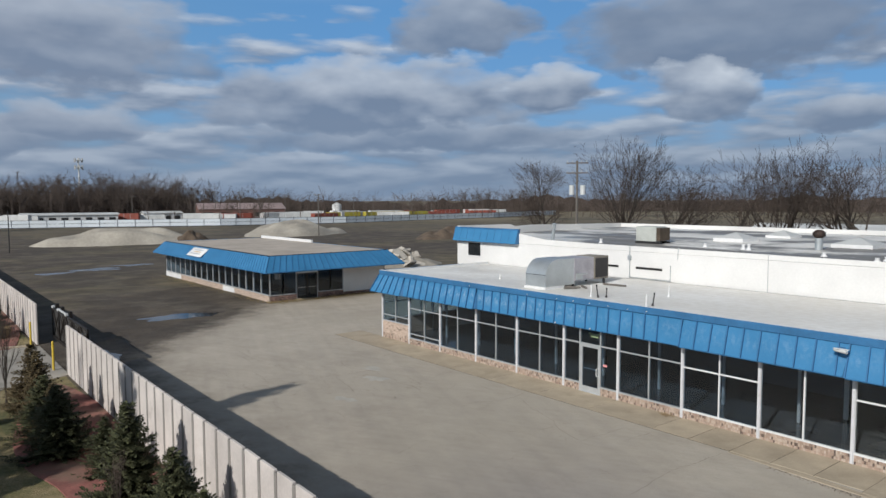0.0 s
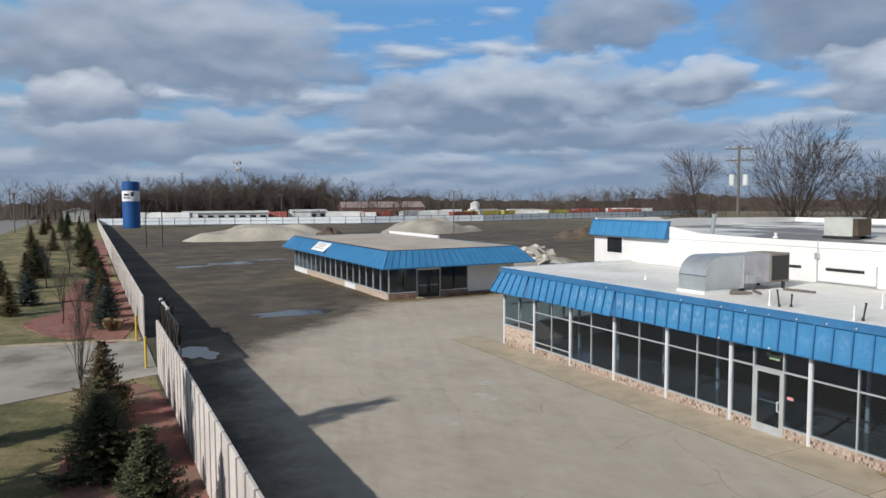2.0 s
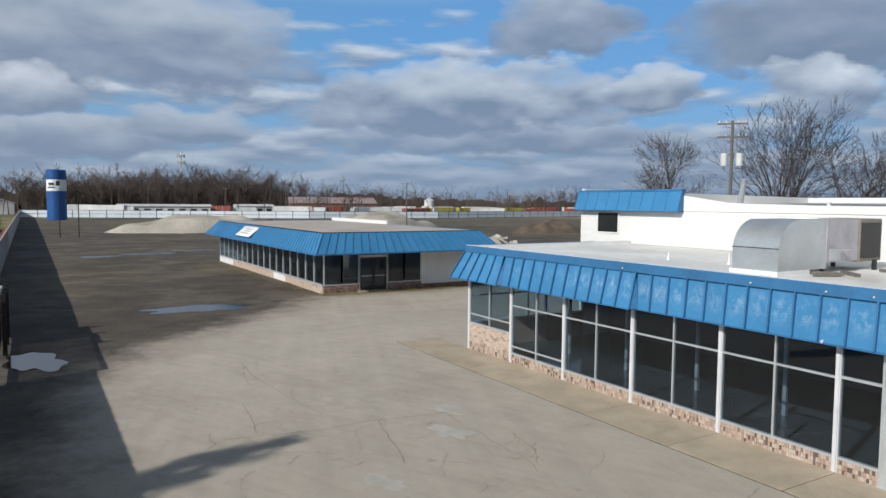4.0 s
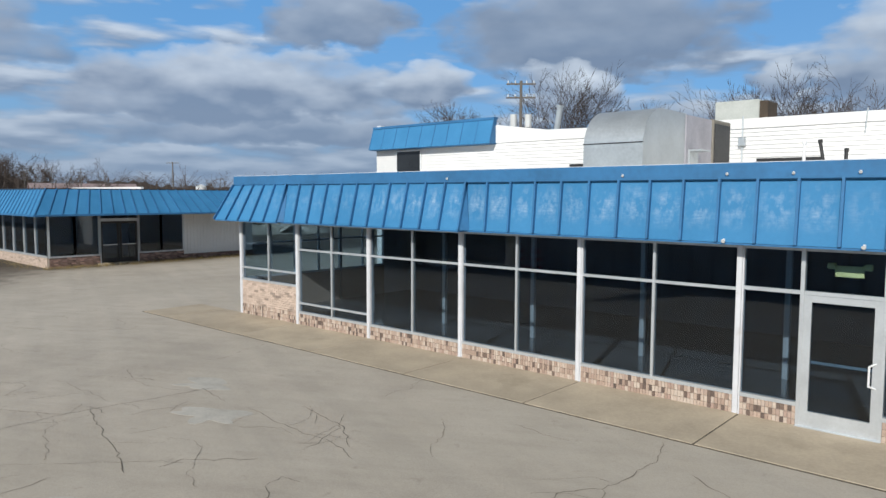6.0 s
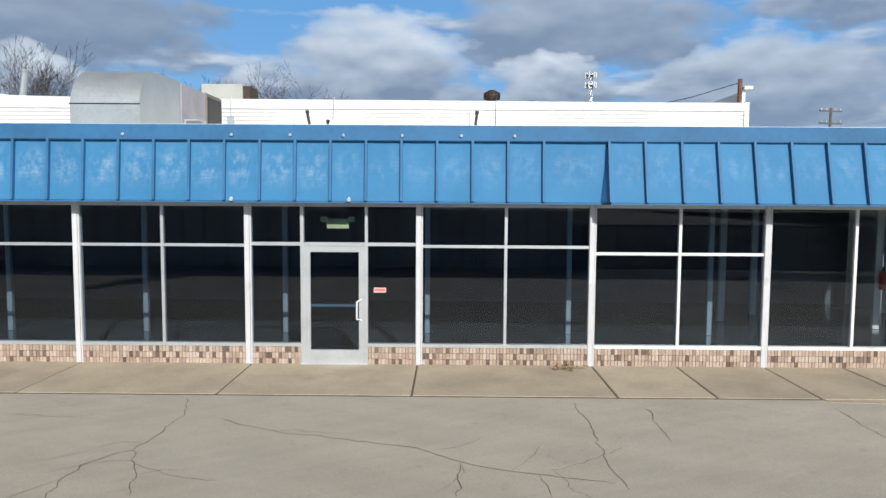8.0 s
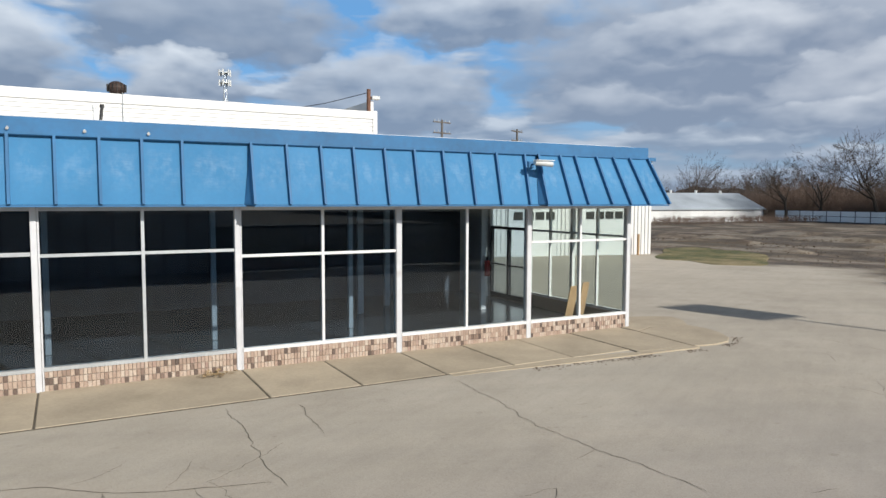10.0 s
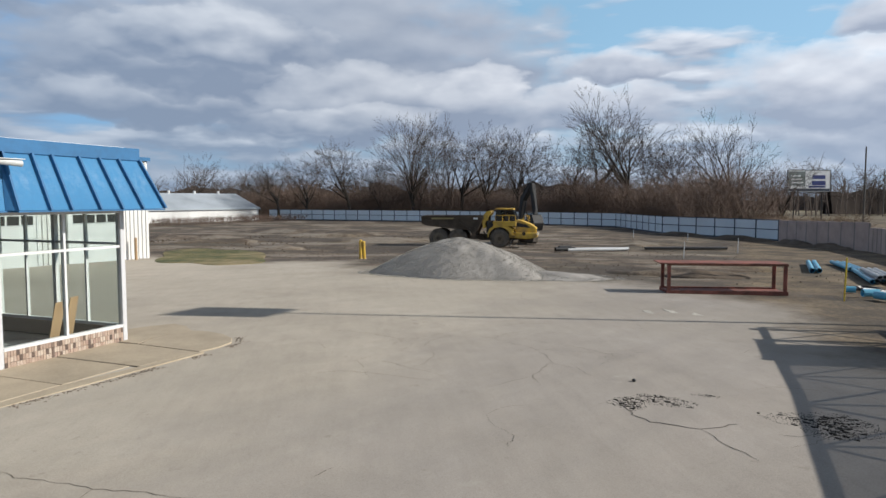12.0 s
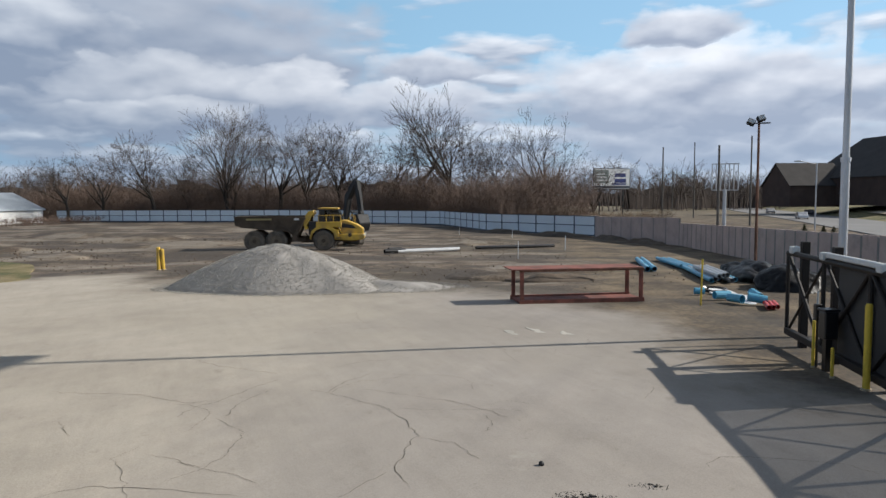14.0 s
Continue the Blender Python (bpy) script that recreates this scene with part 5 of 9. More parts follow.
# ---- the taller rear block, its wing and what stands on the roofs ----
def make_rear():
    block = thing("rear_block", "taller white sided rear block with a flat membrane roof", "building", 0, 0, 0)
    part("body", box(-18.3, 8.85, 0, 12.4, 28, 5.62), WHITE_SIDING, block)
    for k in range(15):
        z = 4.06 + k * 0.119
        bm = bmesh.new()
        profile(bm, [(8.85, z), (8.81, z), (8.838, z + 0.119), (8.85, z + 0.119)], "x", -14.75 if z < 4.0 else -18.3, 12.4)
        part("siding_board", bm, WHITE_SIDING, block)
    part("lower_wall", box(-18.3, 8.83, 0, -14.9, 8.85, 4.06), WHITE_SIDING, block)
    bm = bmesh.new()
    profile(bm, [(8.9, 5.5), (8.9, 5.70), (16.0, 5.95), (27.8, 6.05), (27.8, 5.5)], "x", -18.1, 12.3)
    part("roof_deck", bm, ROOF, block, "white membrane roof with dark damp pools")
    bm = bmesh.new()
    profile(bm, [(-11.9, 5.6), (12.45, 5.6), (12.45, 5.82), (4.0, 5.86), (-6.0, 5.89), (-9.6, 5.96), (-11.9, 6.27)], "y", 8.79, 8.98)
    part("roof_edge", bm, WHITE_SIDING, block, "white sided roof edge")
    part("end_trim", box(12.32, 8.78, 4.0, 12.46, 8.95, 5.86), WHITE_PAINT, block)
    # west parapet, stepping down to the rear
    bm = bmesh.new()
    profile(bm, [(8.85, 5.62), (8.85, 6.62), (14.0, 6.6), (14.6, 6.42), (16.5, 6.5), (27.9, 6.36), (27.9, 5.62)], "x", -18.3, -18.08)
    part("parapet", bm, WHITE_SIDING, block)
    bm = bmesh.new()
    profile(bm, [(-18.3, 5.6), (-18.3, 6.5), (-12.0, 6.44), (-12.0, 5.6)], "y", 8.86, 9.05)
    part("parapet", bm, WHITE_SIDING, block)
    part("rear_parapet", box(-18.1, 27.8, 5.5, 12.4, 28, 6.36, 12.3, 9.0, 5.5, 12.42, 27.8, 6.2), WHITE_SIDING, block)
    # little blue mansard at the west corner
    for k in range(9):
        x0 = -18.35 + k * 0.72
        bm = bmesh.new()
        profile(bm, [(8.42, 5.58), (8.45, 5.58), (8.72, 6.46), (8.69, 6.46)], "x", x0 + 0.01, x0 + 0.71)
        part("mansard_panel", bm, ENAMEL, block)
        bm = bmesh.new()
        rod(bm, (x0, 8.42, 5.58), (x0, 8.69, 6.46), 0.02, n=4)
        part("mansard_seam", bm, BLUE_TRIM, block)
    bm = bmesh.new()
    rod(bm, (-11.87, 8.42, 5.58), (-11.87, 8.69, 6.46), 0.02, n=4)
    part("mansard_seam", bm, BLUE_TRIM, block)
    part("coping", box(-18.35, 8.66, 6.46, -11.85, 8.9, 6.55), BLUE_TRIM, block)
    for x in (-18.36, -11.86):
        bm = bmesh.new()
        profile(bm, [(8.42, 5.58), (8.84, 5.58), (8.84, 6.46), (8.69, 6.46)], "x", x, x + 0.01)
        part("cheek", bm, BLUE_TRIM, block)
    part("soffit", box(-18.35, 8.44, 5.555, -11.86, 8.84, 5.575), BLUE_TRIM, block)
    win = part("window", box(-17.1, 8.78, 4.48, -17.04, 8.86, 5.52, -15.7, 8.78, 4.48, -15.64, 8.86, 5.52, -17.04, 8.78, 4.48, -15.7, 8.86, 4.54, -17.04, 8.78, 5.46, -15.7, 8.86, 5.52), WHITE_PAINT, block, "small corner window with dark glass")
    part("pane", box(-17.04, 8.80, 4.54, -15.7, 8.81, 5.46), plain("dark_pane", (0.02, 0.022, 0.024), 0.08, bump=0.0), win)
    # slit openings and pipe on the sided wall
    for x in (-7.85, -4.65, -1.75):
        part("louvre", box(x - 0.85, 8.79, 4.62, x + 0.85, 8.83, 4.74), DARK_STEEL, block)
    part("conduit", rods(((-3.0, 8.78, 4.08), (-3.0, 8.78, 5.95), 0.025), ((-0.37, 8.78, 4.08), (-0.37, 8.78, 4.95), 0.025), ((-3.0, 8.78, 4.12), (-0.37, 8.78, 4.12), 0.02), ((0.06, 8.78, 5.3), (0.1, 8.78, 5.95), 0.018), ((4.93, 8.78, 4.08), (4.93, 8.78, 5.9), 0.012)), GALV, block)
    part("meter_box", soft(box(-3.1, 8.70, 5.1, -2.9, 8.82, 5.35), 0.015, 1), GALV, block)
    return block


def make_wing():
    wing = thing("garage_wing", "white ribbed metal garage wing with blue door trim", "building", 0, 0, 0)
    part("body", box(12.5, 20.32, -0.5, 36.15, 44, 5.45), WHITE_SIDING, wing)
    rib = bmesh.new()
    x = 12.5
    while x < 36.15:
        bx(rib, x, 20.26, -0.4, x + 0.10, 20.32, 5.5)
        x += 0.30
    tagged(part("ribs", rib, WHITE_SIDING, wing), kind="stuff")
    y, rib = 20.4, bmesh.new()
    while y < 44:
        bx(rib, 36.15, y, -0.45, 36.21, y + 0.10, 5.5)
        y += 0.30
    tagged(part("ribs", rib, WHITE_SIDING, wing), kind="stuff")
    part("roof_deck", box(12.4, 20.2, 5.45, 36.25, 44.05, 5.6), ROOF, wing)
    part("eave_trim", box(12.4, 20.16, 5.42, 36.27, 20.22, 5.64), BLUE_TRIM, wing)
    for a, b in ((13.6, 16.8), (19.4, 22.6), (25.4, 28.6), (30.6, 33.8)):
        door = part("overhead_door", box(a, 20.18, -0.4, b, 20.25, 3.3), WHITE_PAINT, wing, "white sectional garage door with a strip of panes")
        for k in range(4):
            part("pane", box(a + 0.15 + k * 0.75, 20.165, 1.85, a + 0.78 + k * 0.75, 20.18, 2.3), DARK_STEEL, door)
        for z in (0.5, 1.15, 1.8, 2.45):
            part("door_joint", box(a, 20.172, z - 0.012, b, 20.182, z + 0.012), GALV, door)
        for q in (a - 0.2, b):
            part("jamb", box(q, 20.14, -0.4, q + 0.2, 20.26, 3.5), BLUE_TRIM if q == 33.8 else WHITE_PAINT, wing)
        part("lintel", box(a - 0.2, 20.14, 3.3, b + 0.2, 20.26, 3.5), WHITE_PAINT, wing)
    part("bollard", rods(((34.6, 19.8, -0.45), (34.6, 19.8, 0.9), 0.08)), WOOD_RAW, wing)


def make_duct():
    """Large galvanised elbow on a roof unit."""
    d = thing("roof_unit", "galvanised air duct elbow on a grey rooftop unit", "rooftop unit", -3.15, 2.0, 4.06)
    bm = bmesh.new()
    arc = [(-0.65, 0.12), (-0.65, 0.62)] + [(0.25 - 0.90 * math.cos(t), 0.62 + 0.84 * math.sin(t)) for t in (radians(a) for a in range(5, 91, 5))] + [(1.5, 1.46), (1.5, 0.12)]
    profile(bm, [(u + 0.0, v) for u, v in arc], "x", -0.68, 0.68)
    part("elbow", bm, GALV, d, "curved galvanised duct elbow")
    part("band", box(-0.69, -0.66, 0.70, 0.69, -0.644, 0.718), DARK_STEEL, d, "dark lap joint")
    part("curb", box(-0.72, -0.72, 0.0, 0.72, 0.7, 0.12), WHITE_PAINT, d)
    part("cabinet", soft(box(-0.62, 1.45, 0.28, 0.70, 3.0, 1.44), 0.02, 1), plain("lilac_grey_sheet", (0.46, 0.44, 0.47), 0.5, 0.3, bump=0.05), d, "pale sheet metal cabinet")
    part("unit", soft(box(-0.55, 3.01, 0.25, 0.72, 4.2, 1.46), 0.03, 1), plain("weathered_tan_casing", (0.24, 0.215, 0.175), 0.7, scale=1.5, bump=0.15), d, "weathered tan condensing unit")
    part("grille", box(0.72, 3.1, 0.35, 0.735, 4.1, 1.36), DARK_STEEL, d)
    part("hood", box(0.70, 1.6, 0.62, 1.02, 2.1, 0.66, 0.70, 1.6, 0.34, 0.74, 2.1, 0.62), GALV, d)
    for x, y in ((-0.5, 1.6), (0.5, 1.6), (-0.4, 3.7), (0.8, 3.7)):
        part("leg", box(x - 0.05, y - 0.05, 0, x + 0.05, y + 0.05, 0.3), DARK_STEEL, d)
    for k, (x, y, l, t) in enumerate(((0.9, 0.9, 1.1, 20), (1.4, 1.4, 0.9, -35), (1.3, 0.5, 0.7, 60), (1.9, 3.2, 1.3, 8))):
        b = tagged(finish("timber_offcut", soft(box(-l / 2, -0.05, 0, l / 2, 0.05, 0.09), 0.01, 1), WOOD_POLE), "grey weathered timber lying on the roof", "timber", "timbers on the roof")
        b.matrix_basis = pose(-3.15 + x, 2.0 + y, 4.06 + 0.004 * k, 0, 0, t)


def roof_pipe(x, y, z, h, r, tilt, material, label):
    bm = bmesh.new()
    rod(bm, (0, 0, 0), (tilt, 0.02, h), r, r, 10)
    rod(bm, (tilt, 0.02, h), (tilt * 1.05, 0.02, h + 0.06), r * 1.35, r * 1.35, 10)
    rod(bm, (0, 0, 0), (0, 0, 0.10), r * 2.2, r * 1.3, 10)
    ob = tagged(finish("roof_pipe", bm, material), label, "vent pipe", "pipes on the roof")
    ob.matrix_basis = pose(x, y, z)


def rooftop():
    roof_pipe(-10.1, 10.1, 5.74, 1.15, 0.11, 0.16, GALV, "leaning galvanised flue pipe")
    for x, y, h, t in ((-5.4, 3.3, 0.34, 0.0), (-4.6, 2.6, 0.28, 0.03), (0.60, 1.1, 0.56, 0.0), (0.92, 1.2, 0.58, -0.10), (1.15, 1.5, 0.42, 0.01), (4.0, 0.95, 0.55, 0.06), (3.93, 0.6, 0.48, 0.0), (2.84, 3.84, 0.5, 0.0), (-7.5, 3.0, 0.22, 0.0)):
        roof_pipe(x, y, 4.06, h * 0.9, 0.027, t, WHITE_PAINT if t == 0 else DARK_STEEL, "short vent pipe through the roof")
    # turbine ventilator
    v = thing("turbine_vent", "round turbine ventilator with rusty dark head", "roof vent", 5.1, 13.7, 5.86)
    part("neck", rods(((0, 0, 0), (0, 0, 0.62), 0.19), n=16), GALV, v)
    bm = bmesh.new()
    bmesh.ops.create_uvsphere(bm, u_segments=16, v_segments=8, radius=0.3)
    bmesh.ops.scale(bm, vec=(1, 1, 0.78), verts=bm.verts[:])
    bmesh.ops.translate(bm, vec=(0, 0, 0.83), verts=bm.verts[:])
    part("head", bm, plain("sooty_rust", (0.045, 0.028, 0.022), 0.7, 0.3, dark=0.5, light=1.8, scale=6.0, bump=0.2), v)
    for k in range(14):
        a = 2 * math.pi * k / 14
        part("fin", box(-0.008, 0.265, 0.71, 0.008, 0.31, 0.95), DARK_STEEL, v).matrix_basis = pose(0, 0, 0, 0, 0, math.degrees(a))
    # mast with lamp at the east corner
    m = thing("roof_mast", "short rusty mast with a small floodlight and cable", "mast", 12.25, 9.0, 5.62)
    part("pole", rods(((0, 0, 0), (0, 0, 0.95), 0.07)), RUST, m)
    part("floodlight", soft(box(0.08, -0.12, 0.62, 0.36, 0.06, 0.74), 0.02, 1), PALE_SHEET, m)
    part("cable", rods(((0, 0, 0.85), (-1.1, 1.0, 0.55), 0.012), ((-1.1, 1.0, 0.55), (-2.4, 2.4, 0.34), 0.012), n=5), BLACK, m)
    # condensing unit, skylights, small vents
    u = thing("condensing_unit", "grey boxed condensing unit on the rear roof", "rooftop unit", -4.35, 12.7, 5.83)
    part("casing", soft(box(-0.72, -0.55, 0.12, 0.72, 0.55, 1.02), 0.03, 1), UNIT_GREY, u)
    part("coil", box(0.725, -0.5, 0.18, 0.98, 0.5, 0.96), MUDDY, u)
    part("skid", box(-0.8, -0.5, 0.0, 1.0, -0.35, 0.12, -0.8, 0.35, 0.0, 1.0, 0.5, 0.12), DARK_STEEL, u)
    for k, (x, y, s) in enumerate(((-1.0, 16.6, 0.95), (6.2, 15.9, 1.0), (-0.5, 21.6, 0.8))):
        sk = thing("skylight", "low white pyramid skylight", "skylight", x, y, 5.94, group="skylights")
        part("kerb", box(-s, -s, 0, s, s, 0.2), WHITE_PAINT, sk)
        bm = bmesh.new()
        vs = [bm.verts.new(p) for p in ((-s, -s, 0.2), (s, -s, 0.2), (s, s, 0.2), (-s, s, 0.2), (0, 0, 0.55))]
        for f in ((0, 1, 4), (1, 2, 4), (2, 3, 4), (3, 0, 4)):
            bm.faces.new([vs[i] for i in f])
        part("dome", bm, PALE_SHEET, sk)
    for x, y, h in ((2.0, 11.9, 0.22), (2.3, 11.9, 0.24), (9.2, 9.9, 0.12), (9.4, 10.4, 0.14), (-0.3, 12.0, 0.15), (6.6, 10.8, 0.14), (-7.0, 11.2, 0.2)):
        roof_pipe(x, y, 5.70 + (y - 8.9) * 0.035, h, 0.07, 0.0, WHITE_PAINT, "white vent pipe on the rear roof")
    far = thing("far_roof", "low pale ribbed roof beyond the rear block", "building", 18, 66, 0)
    bm = bmesh.new()
    profile(bm, [(-14, 0), (-14, 4.6), (0, 6.3), (14, 4.6), (14, 0)], "y", -9, 9)
    part("shed", bm, PALE_SHEET, far)


make_rear()
make_wing()
make_duct()
rooftop()


# ---- the low pavilion west of the shop ----
def coursed(axis, at, a, b, z0, z1, out):
    """Stretcher bricks on a plinth: axis 'y' is a face in the plane y=at, 'x' one in the plane x=at."""
    bm = bmesh.new()
    rows = max(1, round((z1 - z0) / 0.072))
    h, n = (z1 - z0) / rows, max(1, round((b - a) / 0.21))
    for r in range(rows):
        for i in range(-1, n):
            u0, u1 = a + (b - a) * max(0.0, i + 0.5 * (r % 2)) / n, a + (b - a) * min(n, i + 1 + 0.5 * (r % 2)) / n
            if u1 - u0 < 0.03:
                continue
            lo, hi = sorted((at - out * 0.03, at + out * (0.012 + 0.006 * noise.noise((u0 * 7, r * 5.0, 2.0)))))
            if axis == "y":
                bx(bm, u0 + 0.005, lo, z0 + r * h + 0.005, u1 - 0.005, hi, z0 + (r + 1) * h - 0.005)
            else:
                bx(bm, lo, u0 + 0.005, z0 + r * h + 0.005, hi, u1 - 0.005, z0 + (r + 1) * h - 0.005)
    return bm


def make_pavilion():
    k = thing("pavilion", "low empty showroom with tall windows under a blue mansard roof", "building", 0, 0, 0)
    x0, x1, y0, y1, eave, top = -60.6, -33.2, 0.75, 12.3, 2.69, 3.92
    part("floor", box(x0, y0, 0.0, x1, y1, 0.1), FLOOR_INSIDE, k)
    part("inner_wall", box(x0 + 0.3, y0 + 5.5, 0.1, x1 - 3.5, y0 + 5.6, 2.7), INSIDE_SHADED, k)
    part("ceiling_panel", box(x0, y0, 2.72, x1, y1, 2.8), CEILING_SHADED, k)
    # south front: brick plinth and a long row of windows
    n = 17
    w = (x1 - x0) / n
    part("plinth", box(x0, y0 - 0.06, 0, x1, y0 + 0.1, 0.52), MORTAR, k)
    tagged(part("brick_course", coursed("y", y0 - 0.06, x0, x1, 0.0, 0.5, -1), BRICK_PALE, k, "tan brick plinth, partly painted white"), kind="stuff")
    for a, b in ((-60.62, -55.5), (-43.4, -40.6)):
        part("painted_plinth", box(a, y0 - 0.09, 0, b, y0 - 0.081, 0.5), WHITE_PAINT, k)
    for i in range(n + 1):
        x = x0 + i * w
        part("mullion", box(x - 0.06, y0 - 0.05, 0.52, x + 0.06, y0 + 0.07, 2.72), ALUMINIUM, k)
    for i in range(n):
        pane = part("pane", box(x0 + i * w + 0.06, y0 - 0.004, 0.6, x0 + (i + 1) * w - 0.06, y0 + 0.004, 2.68), GLASS, k)
        pane.visible_shadow = False
    part("sill", box(x0, y0 - 0.09, 0.52, x1, y0 + 0.08, 0.6), ALUMINIUM, k)
    # east front
    east = ((0.75, 2.0, "w"), (2.0, 3.2, "w"), (3.25, 5.2, "d"), (5.25, 6.5, "w"), (6.5, 7.8, "w"), (7.8, 12.3, "p"))
    for a, b, what in east:
        if what == "w":
            part("plinth", box(x1 - 0.1, a, 0, x1 + 0.06, b, 0.5), MORTAR, k)
            tagged(part("brick_course", coursed("x", x1 + 0.06, a, b, 0.0, 0.5, 1), BRICK_RED, k, "dark red-brown brick plinth"), kind="stuff")
            part("sill", box(x1 - 0.06, a, 0.5, x1 + 0.09, b, 0.57), ALUMINIUM, k)
            for y in (a, b):
                part("mullion", box(x1 - 0.06, y - 0.05, 0.57, x1 + 0.05, y + 0.05, 2.72), ALUMINIUM, k)
            pane = part("pane", box(x1 - 0.004, a + 0.05, 0.57, x1 + 0.004, b - 0.05, 2.7), GLASS, k)
            pane.visible_shadow = False
        elif what == "d":
            for c, d in ((a, (a + b) / 2), ((a + b) / 2, b)):
                leaf = part("door_leaf", box(x1 - 0.04, c + 0.02, 0.1, x1 + 0.02, c + 0.12, 2.25, x1 - 0.04, d - 0.12, 0.1, x1 + 0.02, d - 0.02, 2.25, x1 - 0.04, c + 0.12, 2.13, x1 + 0.02, d - 0.12, 2.25, x1 - 0.04, c + 0.12, 0.1, x1 + 0.02, d - 0.12, 0.34), DARK_STEEL, k, "dark framed glass door leaf")
                part("pane", box(x1 - 0.012, c + 0.12, 0.34, x1 - 0.006, d - 0.12, 2.13), GLASS, leaf)
                part("push_bar", box(x1 + 0.02, c + 0.12, 1.0, x1 + 0.05, d - 0.12, 1.05), ALUMINIUM, leaf)
            part("door_frame", box(x1 - 0.06, a - 0.05, 0, x1 + 0.05, a + 0.02, 2.72, x1 - 0.06, b - 0.02, 0, x1 + 0.05, b + 0.05, 2.72, x1 - 0.06, a, 2.25, x1 + 0.05, b, 2.4), ALUMINIUM, k)
            part("door_step", box(x1 - 0.1, a - 0.2, 0, x1 + 0.45, b + 0.2, 0.09), CONCRETE, k)
        else:
            part("plinth", box(x1 - 0.1, a, 0, x1 + 0.06, b, 0.3), MORTAR, k)
            tagged(part("brick_course", coursed("x", x1 + 0.06, a, b, 0.0, 0.3, 1), BRICK_RED, k, "dark red-brown brick plinth"), kind="stuff")
            part("panel_wall", box(x1 - 0.06, a, 0.3, x1 + 0.02, b, 2.72), WHITE_SIDING, k, "white corrugated wall panel")
            for i in range(22):
                y = a + 0.03 + i * 0.203
                part("rib", box(x1 + 0.02, y, 0.31, x1 + 0.045, y + 0.07, 2.72), WHITE_SIDING, k)
    part("west_wall", box(x0 - 0.06, y0 + 0.1, 0, x0 + 0.06, y1, 2.72), WHITE_SIDING, k)
    part("north_wall", box(x0, y1 - 0.1, 0, x1, y1, 2.72), WHITE_SIDING, k)
    # mansard: eave line out to the foot, top line inside
    ex0, ex1, ey0, ey1 = x0 - 1.0, -31.25, -0.45, 13.2
    tx0, tx1, ty0, ty1 = x0 + 0.5, -32.7, 0.55, 12.2

    def sheets(p0, p1, q0, q1, count):
        """Panels and seams between the eave p0-p1 and the top q0-q1."""
        P0, P1, Q0, Q1 = Vector(p0), Vector(p1), Vector(q0), Vector(q1)
        nrm = (P1 - P0).cross(Q0 - P0).normalized()
        for i in range(count):
            a, b = P0.lerp(P1, i / count), P0.lerp(P1, (i + 1) / count)
            c, d = Q0.lerp(Q1, (i + 1) / count), Q0.lerp(Q1, i / count)
            bm = bmesh.new()
            o = [bm.verts.new(v) for v in (a, b, c, d)]
            u = [bm.verts.new(v - nrm * 0.04) for v in (a, b, c, d)]
            bm.faces.new(o)
            bm.faces.new(u[::-1])
            for j in range(4):
                bm.faces.new((o[j], u[j], u[(j + 1) % 4], o[(j + 1) % 4]))
            part("mansard_panel", bm, ENAMEL, k)
            bm = bmesh.new()
            rod(bm, a + nrm * 0.01, d + nrm * 0.01, 0.035, n=4)
            part("mansard_seam", bm, BLUE_TRIM, k)

    sheets((ex0, ey0, eave), (ex1, ey0, eave), (tx0, ty0, top), (tx1, ty0, top), 58)
    sheets((ex1, ey0, eave), (ex1, ey1, eave), (tx1, ty0, top), (tx1, ty1, top), 23)
    sheets((ex1, ey1, eave), (ex0, ey1, eave), (tx1, ty1, top), (tx0, ty1, top), 20)
    sheets((ex0, ey1, eave), (ex0, ey0, eave), (tx0, ty1, top), (tx0, ty0, top), 10)
    # soffit takes the ceiling colour, with shade already in it
    part("soffit", box(ex0 + 0.05, ey0 + 0.05, eave - 0.05, ex1 - 0.05, ey1 - 0.05, eave - 0.01), CEILING_SHADED, k)
    part("eave_trim", box(ex0, ey0 - 0.03, eave - 0.08, ex1, ey0 + 0.02, eave + 0.01, ex1 - 0.02, ey0, eave - 0.08, ex1 + 0.03, ey1, eave + 0.01), BLUE_TRIM, k)
    part("roof_deck", box(tx0, ty0, top - 0.1, tx1, ty1, top - 0.02), plain("gravel_roof", (0.44, 0.385, 0.325), 0.95, scale=0.4, grain=30.0, bump=0.3), k, "tan gravel flat roof")
    part("coping", box(tx0, ty0 - 0.04, top - 0.06, tx1, ty0 + 0.1, top + 0.02, tx1 - 0.1, ty0, top - 0.06, tx1 + 0.04, ty1, top + 0.02), DARK_STEEL, k)
    part("rear_parapet", box(tx0, ty1 - 0.2, top - 0.05, tx0 + 13, ty1, top + 0.28), WHITE_PAINT, k)
    # white board on the south slope; its lines cannot be read
    s = thing("notice_board", "white board with unreadable lines on the blue roof slope", "sign", -48.2, 0.02, 3.38)
    m = pose(0, 0, 0, -50, 0, 0)
    board = part("board", soft(box(-2.0, -0.05, -0.58, 2.0, 0.0, 0.58), 0.01, 1), SIGN_WHITE, s)
    board.matrix_basis = m
    for z, a, b, c in ((0.26, -1.3, 1.2, SIGN_GREY), (0.02, -0.9, 1.0, plain("sign_bar_ochre", (0.55, 0.36, 0.12), 0.6, bump=0.0)), (-0.24, -1.4, 1.3, SIGN_GREY)):
        part("text_bar", box(a, -0.056, z - 0.05, b, -0.05, z + 0.05), c, s).matrix_basis = m
    return k


make_pavilion()


